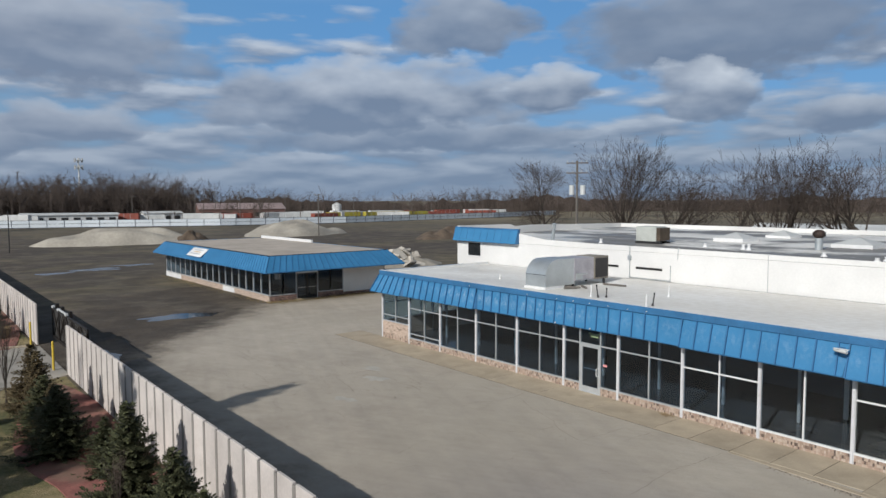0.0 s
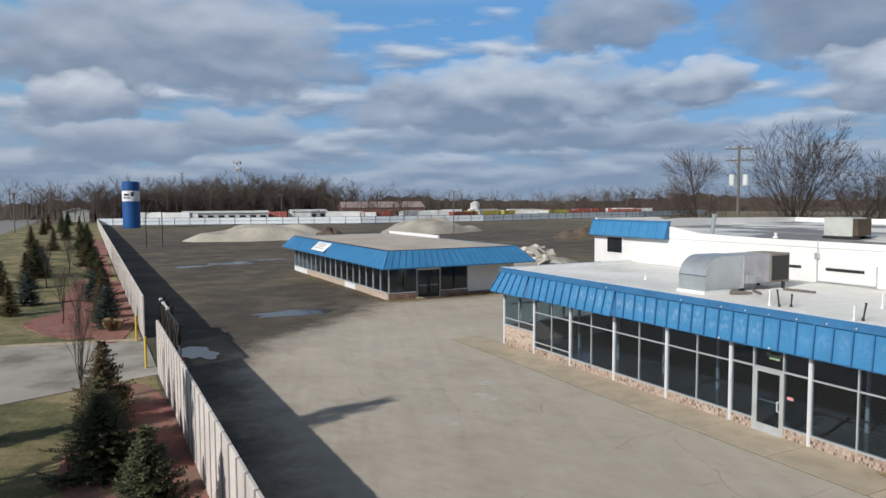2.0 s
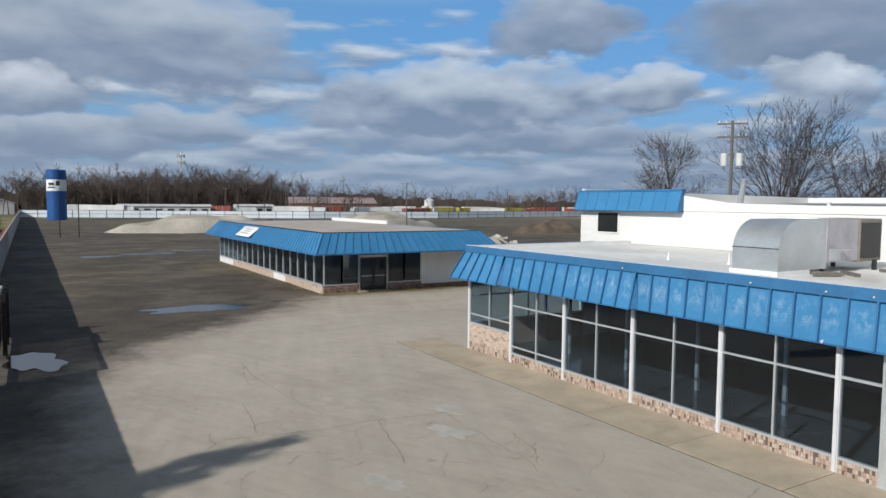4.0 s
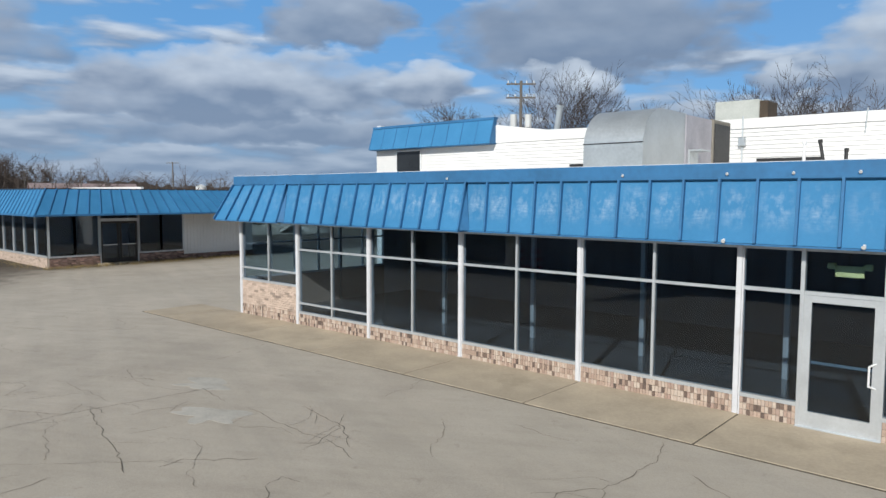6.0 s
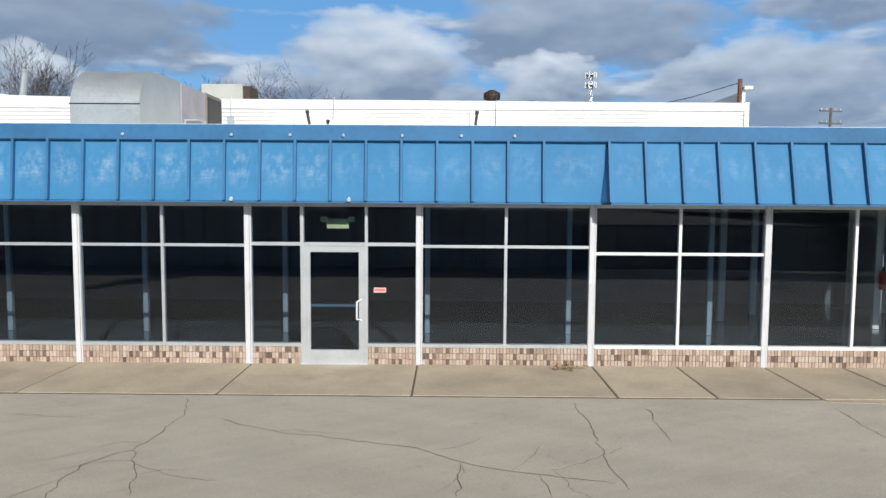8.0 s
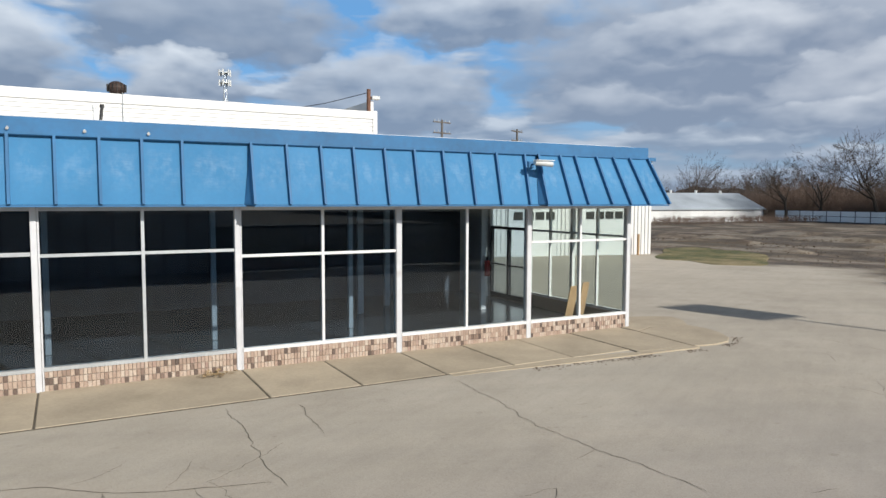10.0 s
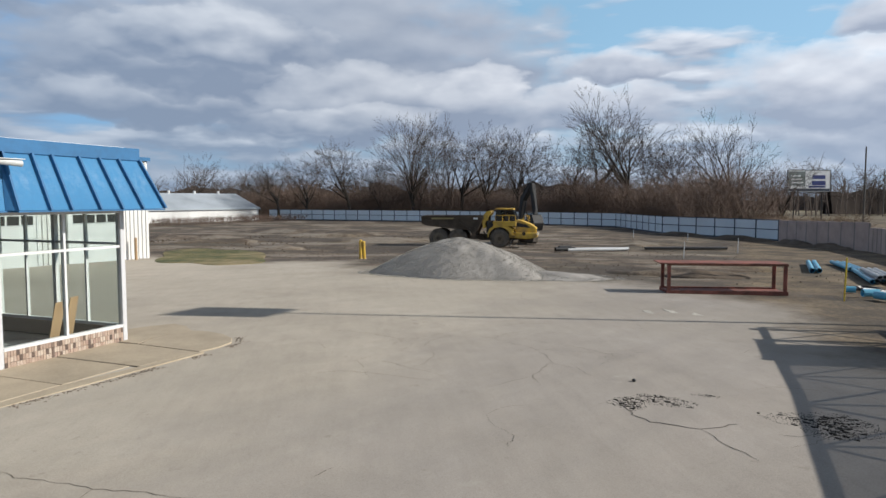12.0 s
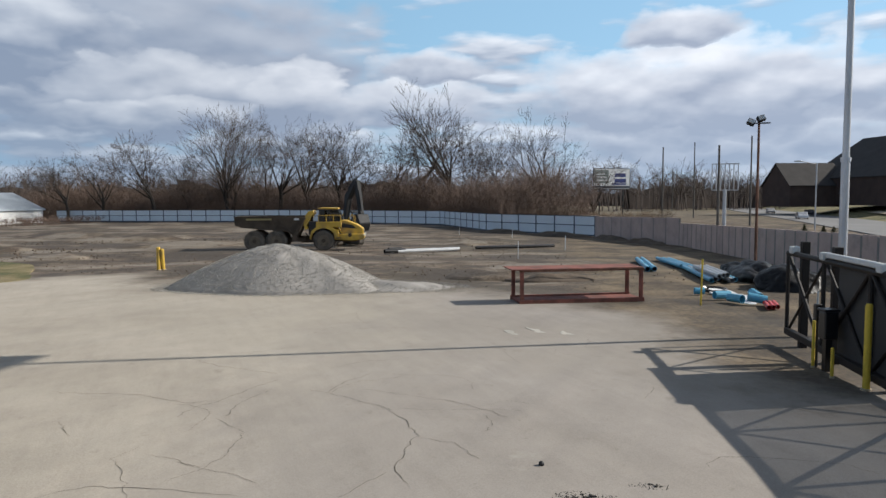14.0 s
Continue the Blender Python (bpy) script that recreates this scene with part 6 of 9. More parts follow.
# ---- perimeter wall, fences and gates ----
def wall_run(name, label, p, q, first, height, pitch, material, post_material, near_only=None):
    """A panel fence from p to q: posts, panels and a cap, piece by piece."""
    p, q = Vector(p), Vector(q)
    n = max(1, round((q - p).length / pitch))
    run = thing(name, label, "fence", kind="structure")
    ang = math.degrees(math.atan2(q.y - p.y, q.x - p.x))
    for i in range(n):
        a, b = p.lerp(q, i / n), p.lerp(q, (i + 1) / n)
        l, za = (b - a).length, lie((a.x + b.x) / 2)
        m = pose(a.x, a.y, za - 0.1, 0, 0, ang)
        bm = box(0.07, -0.045, 0.0, l - 0.07, 0.045, height + 0.1)
        soft(bm, 0.012, 1)
        part("panel", bm, material, run).matrix_basis = m
        bm = box(-0.07, -0.056, 0.0, 0.07, 0.056, height + 0.06)
        part("post", bm, post_material, run).matrix_basis = m
    return run


GAP = plain("panel_joint", (0.26, 0.24, 0.22), 0.9, bump=0.1)
wall_run("perimeter_wall", "tall beige concrete panel wall beside the lot", (-16.9, -17.3), (9.6, -17.3), 0, 2.44, 0.92, WALL_PANEL, GAP)
wall_run("perimeter_wall_west", "tall beige panel wall running west to the far fence", (-86.0, -17.3), (-25.9, -17.3), 0, 2.44, 1.0, WALL_PANEL, GAP)
wall_run("perimeter_wall_far", "far stretch of the beige panel wall", (-238.0, -17.3), (-86.0, -17.3), 0, 2.44, 4.0, WALL_PANEL, GAP)
wall_run("perimeter_wall_east", "beige panel wall along the east side of the gate", (24.5, -25.2), (71.0, -23.2), 0, 1.97, 1.35, WALL_ROSE, GAP)
wall_run("corner_fence", "beige sheet fence closing the corner", (71.0, -23.2), (91.5, -17.6), 0, 2.42, 2.6, WALL_ROSE, GAP)


def site_fence(name, label, points, pitch, height):
    """White sheeted site fence: sheets with dark posts and a middle and top rail."""
    run = thing(name, label, "fence", kind="structure")
    for (ax, ay), (bx_, by) in zip(points, points[1:]):
        n = max(1, round(math.hypot(bx_ - ax, by - ay) / pitch))
        ang = math.degrees(math.atan2(by - ay, bx_ - ax))
        for i in range(n):
            x, y = ax + (bx_ - ax) * i / n, ay + (by - ay) * i / n
            l = math.hypot(bx_ - ax, by - ay) / n
            m = pose(x, y, lie(x), 0, 0, ang)
            part("sheet", box(0, -0.02, 0.12, l, 0.02, height), FENCE_WHITE, run).matrix_basis = m
            bm = box(-0.08, -0.08, -0.1, 0.08, 0.06, height + 0.05)
            for s in (1, -1):
                bx(bm, 0.08, s * 0.05 - 0.025, 0.02, l - 0.08, s * 0.05 + 0.025, 0.2)
                bx(bm, 0.08, s * 0.05 - 0.025, height * 0.52, l - 0.08, s * 0.05 + 0.025, height * 0.52 + 0.09)
                bx(bm, 0.08, s * 0.05 - 0.025, height - 0.06, l - 0.08, s * 0.05 + 0.025, height + 0.02)
            part("rail_frame", bm, SIGN_DARK, run).matrix_basis = m


SIGN_DARK = plain("navy_frame", (0.035, 0.05, 0.08), 0.6, bump=0.0)
site_fence("site_fence_east", "white sheeted site fence with dark frames", [(91.5, -17.6), (105.0, -3.8), (126.0, 5.6), (141.0, 40.0), (142.0, 62.0), (143.5, 90.0)], 3.0, 2.42)
site_fence("site_fence_west", "white sheeted site fence far across the muddy field", [(-238.0, -17.3), (-224.0, 24.0), (-208.0, 63.0), (-204.0, 109.0), (-222.0, 200.0), (-240.0, 262.0)], 5.0, 2.45)


def yard_gate(name, label, x, y, turn, length, screen_from):
    """A cantilever slide gate: truss frame, part of it screened."""
    g = thing(name, label, "gate", x, y, lie(x), turn)
    top, low = 2.05, 0.3
    part("top_rail", rods(((0, 0, top), (length, 0, top), 0.06)), GATE_DARK, g)
    part("bottom_rail", soft(box(0, -0.06, low - 0.07, length, 0.06, low + 0.07), 0.01, 1), GATE_DARK, g)
    bay = 1.9
    n = round(length / bay)
    for i in range(n + 1):
        part("upright", rods(((i * length / n, 0, low), (i * length / n, 0, top), 0.045)), GATE_DARK, g)
    for i in range(n):
        a, b = i * length / n, (i + 1) * length / n
        flip = i % 2
        part("brace", rods(((a, 0, low if flip else top), (b, 0, top if flip else low), 0.04)), GATE_DARK, g)
        part("brace", rods(((a, 0.03, top if flip else low), (b, 0.03, low if flip else top), 0.03)), GATE_DARK, g)
    part("screen", box(screen_from + 2.4, 0.06, low + 0.05, length, 0.064, top), SCREEN, g, "half-sheer grey windscreen mesh")
    part("screen", box(screen_from, 0.06, low + 0.05, screen_from + 2.39, 0.075, top), GREY_MESH, g, "dense grey windscreen panel")
    for i in (0.35, 2.0, 4.3):
        part("guide_post", soft(box(i - 0.08, 0.14, -0.1, i + 0.08, 0.30, 2.32), 0.01, 1), GATE_DARK, g)
        part("roller_box", soft(box(i - 0.10, -0.09, 2.06, i + 0.10, 0.09, 2.22), 0.03, 2), PALE_SHEET, g, "pale roller housing")
    part("roller_beam", soft(box(2.1, -0.05, 2.12, 4.2, 0.05, 2.22), 0.02, 1), PALE_SHEET, g, "pale roller beam")
    return g


yard_gate("slide_gate", "dark steel slide gate with diagonal bracing and grey mesh", 24.1, -16.35, 180, 15.6, 2.5)
operator = thing("gate_operator", "black gate operator cabinet with reader on a post", "gate operator", 21.35, -16.12, lie(21.35), 8)
part("cabinet", soft(box(-0.12, -0.16, 0.60, 0.12, 0.10, 1.12), 0.03, 2), BLACK, operator)
part("lid", soft(box(-0.14, -0.18, 1.12, 0.14, 0.12, 1.17), 0.015, 1), BLACK, operator)
part("pedestal", box(-0.06, -0.08, -0.05, 0.06, 0.04, 0.60), BLACK, operator)
part("reader", soft(box(0.34, -0.10, 0.85, 0.46, 0.02, 1.2), 0.02, 1), BLACK, operator, "dark reader box")
part("reader_post", rods(((0.40, -0.04, -0.05), (0.40, -0.04, 0.9), 0.03)), BLACK, operator)
part("conduit", rods(((0.40, -0.04, 1.2), (0.40, -0.04, 1.45), 0.018)), PALE_SHEET, operator)
yard_gate("slide_gate_west", "grey meshed slide gate standing inside the driveway opening", -26.6, -16.35, 0, 9.6, 0.2)


def bollard(x, y, h, r, label, group, lean=0.0):
    b = thing("bollard", label, "bollard", x, y, lie(x), group=group)
    bm = bmesh.new()
    rod(bm, (0, 0, -0.2), (lean, 0, h - 0.04), r, r, 14)
    rod(bm, (lean, 0, h - 0.04), (lean, 0, h), r, r * 0.75, 14)
    part("tube", bm, YELLOW if r < 0.09 else CAT_YELLOW, b)
    part("collar", rods(((0, 0, 0.0), (0, 0, 0.035), r * 1.5), n=14), CONCRETE, b)


for x, y, h in ((19.9, -16.2, 1.45), (-18.1, -17.75, 1.5), (-25.2, -17.75, 1.5), (13.5, -16.9, 1.4)):
    bollard(x, y, h, 0.057, "yellow steel bollard beside the gate", "gate bollards")
for x, y, h, l in ((21.62, -16.0, 0.9, 0.0), (20.75, -16.0, 0.55, 0.0)):
    bollard(x, y, h, 0.03, "thin yellow marker post by the gate motor", "marker posts", l)
for dx, l in ((0.0, 0.02), (0.17, -0.10)):
    bollard(41.7 + dx, 8.8 - dx, 1.2 - dx * 0.5, 0.10, "faded yellow bollards leaning together at the dirt's edge", "leaning bollards", l)

# ---- heaps, machines and materials on the site ----
def mound(name, label, category, cx, cy, rx, ry, h, material, seed, turn=0.0, rough=0.25, rings=18, n=56, sharp=1.3, stones=0, kind=""):
    """A loose heap: a rounded cone with slumped, uneven flanks."""
    bm = bmesh.new()
    rows = []
    c, s = math.cos(radians(turn)), math.sin(radians(turn))
    for i in range(rings + 1):
        r = i / rings
        row = []
        for k in range(n if i else 1):
            t = 2 * math.pi * k / n
            edge = 1 + 0.28 * noise.noise((math.cos(t) * 1.3 + seed, math.sin(t) * 1.3, seed))
            u, v = math.cos(t) * rx * r * edge, math.sin(t) * ry * r * edge
            z = h * max(0.0, 1 - r ** sharp) * (1 - 0.0 * r)
            z += h * rough * noise.noise((u * 0.9 / max(rx, 1) * 3, v * 0.9 / max(ry, 1) * 3, seed * 2)) * r * (1 - r) * 4
            z += h * 0.05 * noise.noise((u * 2.2, v * 2.2, seed)) * (1 - r)
            x, y = cx + u * c - v * s, cy + u * s + v * c
            row.append(bm.verts.new((x, y, lie(x) + max(0.0, z) - (0.12 if i == rings else 0.0))))
        rows.append(row)
    for k in range(n):
        bm.faces.new((rows[0][0], rows[1][k], rows[1][(k + 1) % n]))
    for i in range(1, rings):
        for k in range(n):
            bm.faces.new((rows[i][k], rows[i + 1][k], rows[i + 1][(k + 1) % n], rows[i][(k + 1) % n]))
    rnd = random.Random(int(seed * 100))
    for _ in range(stones):
        t, r = rnd.uniform(0, 2 * math.pi), rnd.uniform(0.1, 1.25) ** 0.7
        edge = 1 + 0.28 * noise.noise((math.cos(t) * 1.3 + seed, math.sin(t) * 1.3, seed))
        u, v, q = math.cos(t) * rx * r * edge, math.sin(t) * ry * r * edge, rnd.uniform(0.02, 0.06)
        x, y = cx + u * c - v * s, cy + u * s + v * c
        z = lie(x) + h * max(0.0, 1 - r ** sharp)
        bmesh.ops.create_icosphere(bm, subdivisions=1, radius=q, matrix=Matrix.Translation((x, y, z)) @ Matrix.Diagonal((1, rnd.uniform(0.6, 1.2), 0.7, 1)))
    return tagged(finish(name, bm, material, smooth=True), label, category, "", kind)


mound("gravel_mound", "grey crushed stone heap tipped on the lot's edge", "gravel heap", 34.6, -0.4, 3.1, 4.4, 1.72, GRAVEL, 1.7, 0, 0.03, sharp=1.45, rings=40, n=120, stones=0)
mound("gravel_tail", "low spread of grey crushed stone beside the heap", "gravel", 34.6, -4.1, 1.7, 3.4, 0.32, GRAVEL, 3.2, 0, 0.5, sharp=1.0, rings=26, n=80, stones=0)
mound("sand_mound", "long pale sand heap in the muddy field", "sand heap", -129.0, 12.6, 9.0, 14.0, 2.8, SAND, 4.4, -12, 0.45, sharp=2.0)
mound("sand_mound", "pale tan sand heap in the muddy field", "sand heap", -138.0, 55.0, 9.0, 15.0, 3.3, SAND, 7.9, 14, 0.45, sharp=1.9)
mound("mud_ridge", "dark wet clods thrown up on the dirt", "soil heap", 38.3, -11.3, 0.75, 2.0, 0.30, SOIL_HEAP, 8.1, 12, 0.6)
for k, (x, y, rx, ry, turn) in enumerate(((75.5, -20.9, 4.5, 0.9, 13), (84.0, -18.6, 5.0, 0.9, 15), (93.0, -13.6, 6.5, 0.9, 45), (100.5, -6.4, 5.5, 0.9, 45))):
    mound("soil_bank", "low dark soil bank along the foot of the fence", "soil bank", x, y, rx, ry, 0.5, SOIL_HEAP, 11.0 + k, turn, 0.5)
mound("dark_spoil", "dark clods on the sand heap's flank", "soil heap", -122.0, 24.0, 3.0, 3.6, 2.5, SOIL_HEAP, 2.4, 0, 0.5)
mound("soil_mound", "low brown soil heap by the far fence", "soil heap", -100.0, 74.0, 5.0, 10.0, 2.6, SOIL_HEAP, 5.5, 20, 0.4)
for k, (x, y, r, h) in enumerate(((40.0, -9.5, 1.9, 0.25), (44.0, -12.5, 1.6, 0.2), (70.0, 20.0, 4.0, 0.35), (84.0, 34.0, 5.0, 0.5), (58.0, 33.0, 3.0, 0.3), (76.0, -4.0, 3.0, 0.3), (96.0, 22.0, 6.0, 0.6), (52.0, 22.0, 2.0, 0.2), (90.0, 48.0, 6.0, 0.6), (66.0, 44.0, 4.0, 0.4))):
    mound("soil_ridge", "churned dark soil ridge on the site", "soil heap", x, y, r, r * 1.9, h, EARTH, 3.3 + k, 20 * k, 0.6, rings=9, n=28)


def loose_stones(name, label, spots, count, small, large, material, seed):
    """Many small angular stones or clods, scattered by (x, y, rx, ry, height, sharp) heaps; flat where height is 0."""
    rnd = random.Random(seed)
    verts, faces = [], []
    weight = [a[2] * a[3] for a in spots]
    for _ in range(count):
        cx, cy, rx, ry, h, sharp, sd = rnd.choices(spots, weight)[0]
        t, r = rnd.uniform(0, 2 * math.pi), rnd.random() ** 0.5 * (1.12 if h else 1.0)
        edge = 1 + 0.28 * noise.noise((math.cos(t) * 1.3 + sd, math.sin(t) * 1.3, sd)) if h else 1.0
        x, y = cx + math.cos(t) * rx * r * edge, cy + math.sin(t) * ry * r * edge
        z = lie(x) + h * max(0.0, 1 - r ** sharp) + (0.02 if h else 0.0)
        s, a = rnd.uniform(small, large), rnd.uniform(0, 6.28)
        i = len(verts)
        for k in range(4):
            q = s * rnd.uniform(0.7, 1.2)
            verts.append((x + q * math.cos(a + k * 1.57), y + q * math.sin(a + k * 1.57), z + s * rnd.uniform(-0.2, 0.3)))
        verts.append((x + rnd.uniform(-0.3, 0.3) * s, y + rnd.uniform(-0.3, 0.3) * s, z + s * rnd.uniform(0.6, 1.0)))
        verts.append((x, y, z - s * 0.8))
        for k in range(4):
            faces.append((i + k, i + (k + 1) % 4, i + 4))
            faces.append((i + (k + 1) % 4, i + k, i + 5))
    me = bpy.data.meshes.new(name)
    me.from_pydata(verts, [], faces)
    me.materials.append(material)
    return tagged(new(name, me), label, "stones", "", "stuff")


loose_stones("gravel_bits", "loose grey crushed stone over the heap", [(34.6, -0.4, 3.1, 4.4, 1.72, 1.45, 1.7)], 20000, 0.008, 0.024, GRAVEL_BITS, 5)
loose_stones("gravel_spread", "loose grey crushed stone spread beside the heap", [(34.6, -4.1, 1.7, 3.4, 0.32, 1.0, 3.2), (34.6, -4.1, 1.7, 3.4, 0.32, 1.0, 3.2), (34.6, -1.6, 3.8, 6.8, 0.0, 1.0, 1.0)], 11000, 0.008, 0.026, GRAVEL_BITS, 6)
loose_stones("dirt_clods", "clods and stones strewn over the churned dirt", [(42, -10, 7, 10, 0.0, 1.0, 1.0), (52, 4, 14, 18, 0.0, 1.0, 1.0), (60, 28, 18, 12, 0.0, 1.0, 1.0), (80, 4, 16, 20, 0.0, 1.0, 1.0)], 2200, 0.015, 0.06, SOIL_HEAP, 7)
loose_stones("clod_ridge", "rough dark clods along the churned soil", [(58, 33, 5, 9, 0.0, 1.0, 1.0), (72, 36, 12, 5, 0.0, 1.0, 1.0), (84, 24, 5, 14, 0.0, 1.0, 1.0), (50, 24, 4, 6, 0.0, 1.0, 1.0)], 500, 0.03, 0.12, SOIL_HEAP, 8)


def rubble_heap():
    base = mound("rubble_base", "pale crushed concrete under the broken slabs", "rubble", -53.0, 27.5, 4.2, 6.5, 1.5, SAND, 6.1, 0, 0.4)
    rnd = random.Random(8)
    for k in range(34):
        s = rnd.uniform(0.35, 1.0)
        bm = box(-s, -s * 0.7, -0.14, s, s * 0.7, 0.14)
        for v in bm.verts:
            v.co += Vector((rnd.uniform(-0.2, 0.2), rnd.uniform(-0.2, 0.2), rnd.uniform(-0.04, 0.04))) * s
        ob = tagged(finish("concrete_chunk", bm, RUBBLE), "broken slab of pale concrete in a rubble heap", "rubble", "rubble heap")
        u, v = rnd.gauss(0, 1.3), rnd.gauss(0, 2.0)
        ob.matrix_basis = pose(-53.0 + u, 27.5 + v, max(0.3, 2.0 - 0.28 * (u * u + v * v * 0.5)), rnd.uniform(-45, 45), rnd.uniform(-45, 45), rnd.uniform(0, 180))


rubble_heap()


def wheel(parent, x, y, r, w):
    """A big earthmover wheel; its axle runs along local x."""
    bm = bmesh.new()
    sect = [(-w / 2, r * 0.55), (-w / 2, r * 0.86), (-w * 0.36, r), (w * 0.36, r), (w / 2, r * 0.86), (w / 2, r * 0.55)]
    n, rings = 28, []
    for k in range(n):
        t = 2 * math.pi * k / n
        rings.append([bm.verts.new((u, math.cos(t) * v, math.sin(t) * v)) for u, v in sect])
    for k in range(n):
        for i in range(5):
            bm.faces.new((rings[k][i], rings[k][i + 1], rings[(k + 1) % n][i + 1], rings[(k + 1) % n][i]))
    for k in range(n):
        t = 2 * math.pi * (k + 0.5) / n
        m = Matrix.Rotation(t, 4, "X")
        for sgn in (-1, 1):
            vs = [m @ Vector((sgn * w * 0.25 + dx, dy, r * 0.985 + dz)) for dx, dy, dz in ((-w * 0.2, -0.05, 0), (w * 0.2, -0.02, 0), (w * 0.2, 0.05, 0), (-w * 0.2, 0.02, 0), (-w * 0.2, -0.05, 0.045), (w * 0.2, -0.02, 0.045), (w * 0.2, 0.05, 0.045), (-w * 0.2, 0.02, 0.045))]
            vs = [bm.verts.new(p) for p in vs]
            for f in ((0, 3, 2, 1), (4, 5, 6, 7), (0, 1, 5, 4), (1, 2, 6, 5), (2, 3, 7, 6), (3, 0, 4, 7)):
                bm.faces.new([vs[i] for i in f])
    wh = part("wheel", bm, RUBBER, parent, "muddy ribbed tyre")
    wh.matrix_basis = pose(x, y, r)
    bm = bmesh.new()
    rod(bm, (-w * 0.42, 0, 0), (w * 0.42, 0, 0), r * 0.56, n=20)
    part("rim", bm, plain("muddy_rim", (0.15, 0.12, 0.085), 0.85, dark=0.6, light=1.4, scale=3.0, bump=0.2), wh)
    bm = bmesh.new()
    rod(bm, (-w * 0.5, 0, 0), (w * 0.5, 0, 0), r * 0.2, n=12)
    part("hub", bm, MUDDY, wh)


def make_truck():
    """An articulated dump truck; local +y is forward."""
    t = thing("dump_truck", "muddy yellow articulated dump truck parked on the dirt", "dump truck", 61.84, 8.5, lie(61.84) - 0.05, 192)
    t.scale = (0.94, 0.94, 0.94)
    for x in (-1.15, 1.15):
        for y in (-3.2, -1.4, 2.5):
            wheel(t, x, y, 0.87, 0.62)
    bm = bmesh.new()
    profile(bm, [(-4.85, 2.95), (-4.8, 2.2), (-4.2, 2.0), (-2.4, 1.84), (-0.4, 1.62), (0.2, 1.15), (0.5, 1.6), (0.85, 2.4), (1.05, 2.82)], "x", -1.4, 1.4)
    part("dump_body", soft(bm, 0.03, 1), MUDDY, t, "mud-caked steel dump body")
    for x in (-1.5, 1.4):
        part("body_rim", box(x, -4.85, 2.84, x + 0.1, 1.0, 2.96), MUDDY, t)
        part("body_rim", box(x, -4.8, 2.42, x + 0.05, 0.82, 2.50), MUDDY, t)
        bm = bmesh.new()
        profile(bm, [(-1.5, 2.3), (-1.3, 2.38), (0.1, 1.6), (0.1, 1.4), (-0.05, 1.42)], "x", x, x + 0.1)
        part("side_brace", bm, MUDDY, t)
        part("body_apron", box(x, -0.1, 0.85, x + 0.1, 0.32, 1.9), MUDDY, t)
    part("name_bar", box(1.505, -3.85, 2.62, 1.512, -1.75, 2.78), plain("lettering_ochre", (0.34, 0.27, 0.12), 0.7, bump=0.0), t, "worn lettering bar on the dump body")
    part("name_bar", box(1.505, 0.1, 2.62, 1.512, 0.5, 2.78), SIGN_WHITE, t)
    bm = bmesh.new()
    profile(bm, [(0.85, 2.35), (0.95, 2.95), (1.25, 3.35), (1.6, 3.4), (1.75, 3.2), (1.5, 2.95), (1.35, 2.6), (1.1, 2.2), (1.2, 1.9), (0.95, 1.75)], "x", -1.2, 1.2)
    part("headboard", bm, CAT_YELLOW, t, "yellow curved spill guard")
    part("rear_chassis", box(-0.5, -4.0, 0.75, 0.5, 0.9, 1.1), MUDDY, t)
    part("hitch", rods(((0, 0.5, 0.95), (0, 1.7, 0.95), 0.3)), MUDDY, t)
    part("hose_bundle", rods(((0.4, 0.9, 1.5), (0.45, 1.2, 1.15), 0.05), ((0.45, 1.2, 1.15), (0.4, 1.6, 1.6), 0.05)), BLACK, t)
    part("front_chassis", soft(box(-0.8, 1.3, 0.75, 0.8, 5.3, 1.35), 0.05, 1), MUDDY, t)
    part("oil_tank", soft(box(-1.15, 1.25, 1.35, 1.15, 2.05, 2.5), 0.05, 1), BLACK, t)
    bm = bmesh.new()
    profile(bm, [(3.9, 1.3), (5.55, 1.3), (5.85, 1.45), (5.8, 1.85), (5.3, 2.2), (4.4, 2.55), (3.9, 2.6)], "x", -0.98, 0.98)
    part("bonnet", soft(bm, 0.06, 2), CAT_YELLOW, t, "sloping yellow engine bonnet")
    for x in (-0.992, 0.985):
        bm = bmesh.new()
        profile(bm, [(4.0, 1.95), (5.3, 1.85), (4.9, 2.16), (4.2, 2.3), (4.0, 2.3)], "x", x, x + 0.007)
        part("side_decal", bm, BLACK, t, "black stripe on the bonnet")
    part("grille", box(-0.7, 5.80, 1.45, 0.7, 5.88, 1.75), BLACK, t)
    bm = bmesh.new()
    profile(bm, [(3.35, 0.95), (4.9, 0.85), (5.85, 0.95), (5.95, 1.15), (5.85, 1.42), (3.9, 1.42), (3.55, 1.7), (3.35, 1.5)], "x", -1.25, 1.25)
    part("bumper", soft(bm, 0.05, 1), CAT_YELLOW, t, "deep yellow bumper and side skirt")
    for x in (-1.0, 1.0):
        part("headlight", rods(((x * 1.24, 4.7, 1.32), (x * 1.27, 4.7, 1.32), 0.16), n=14), BLACK, t)
        part("headlight", box(x - 0.2, 5.84, 1.2, x + 0.2, 5.97, 1.4), SIGN_WHITE, t)
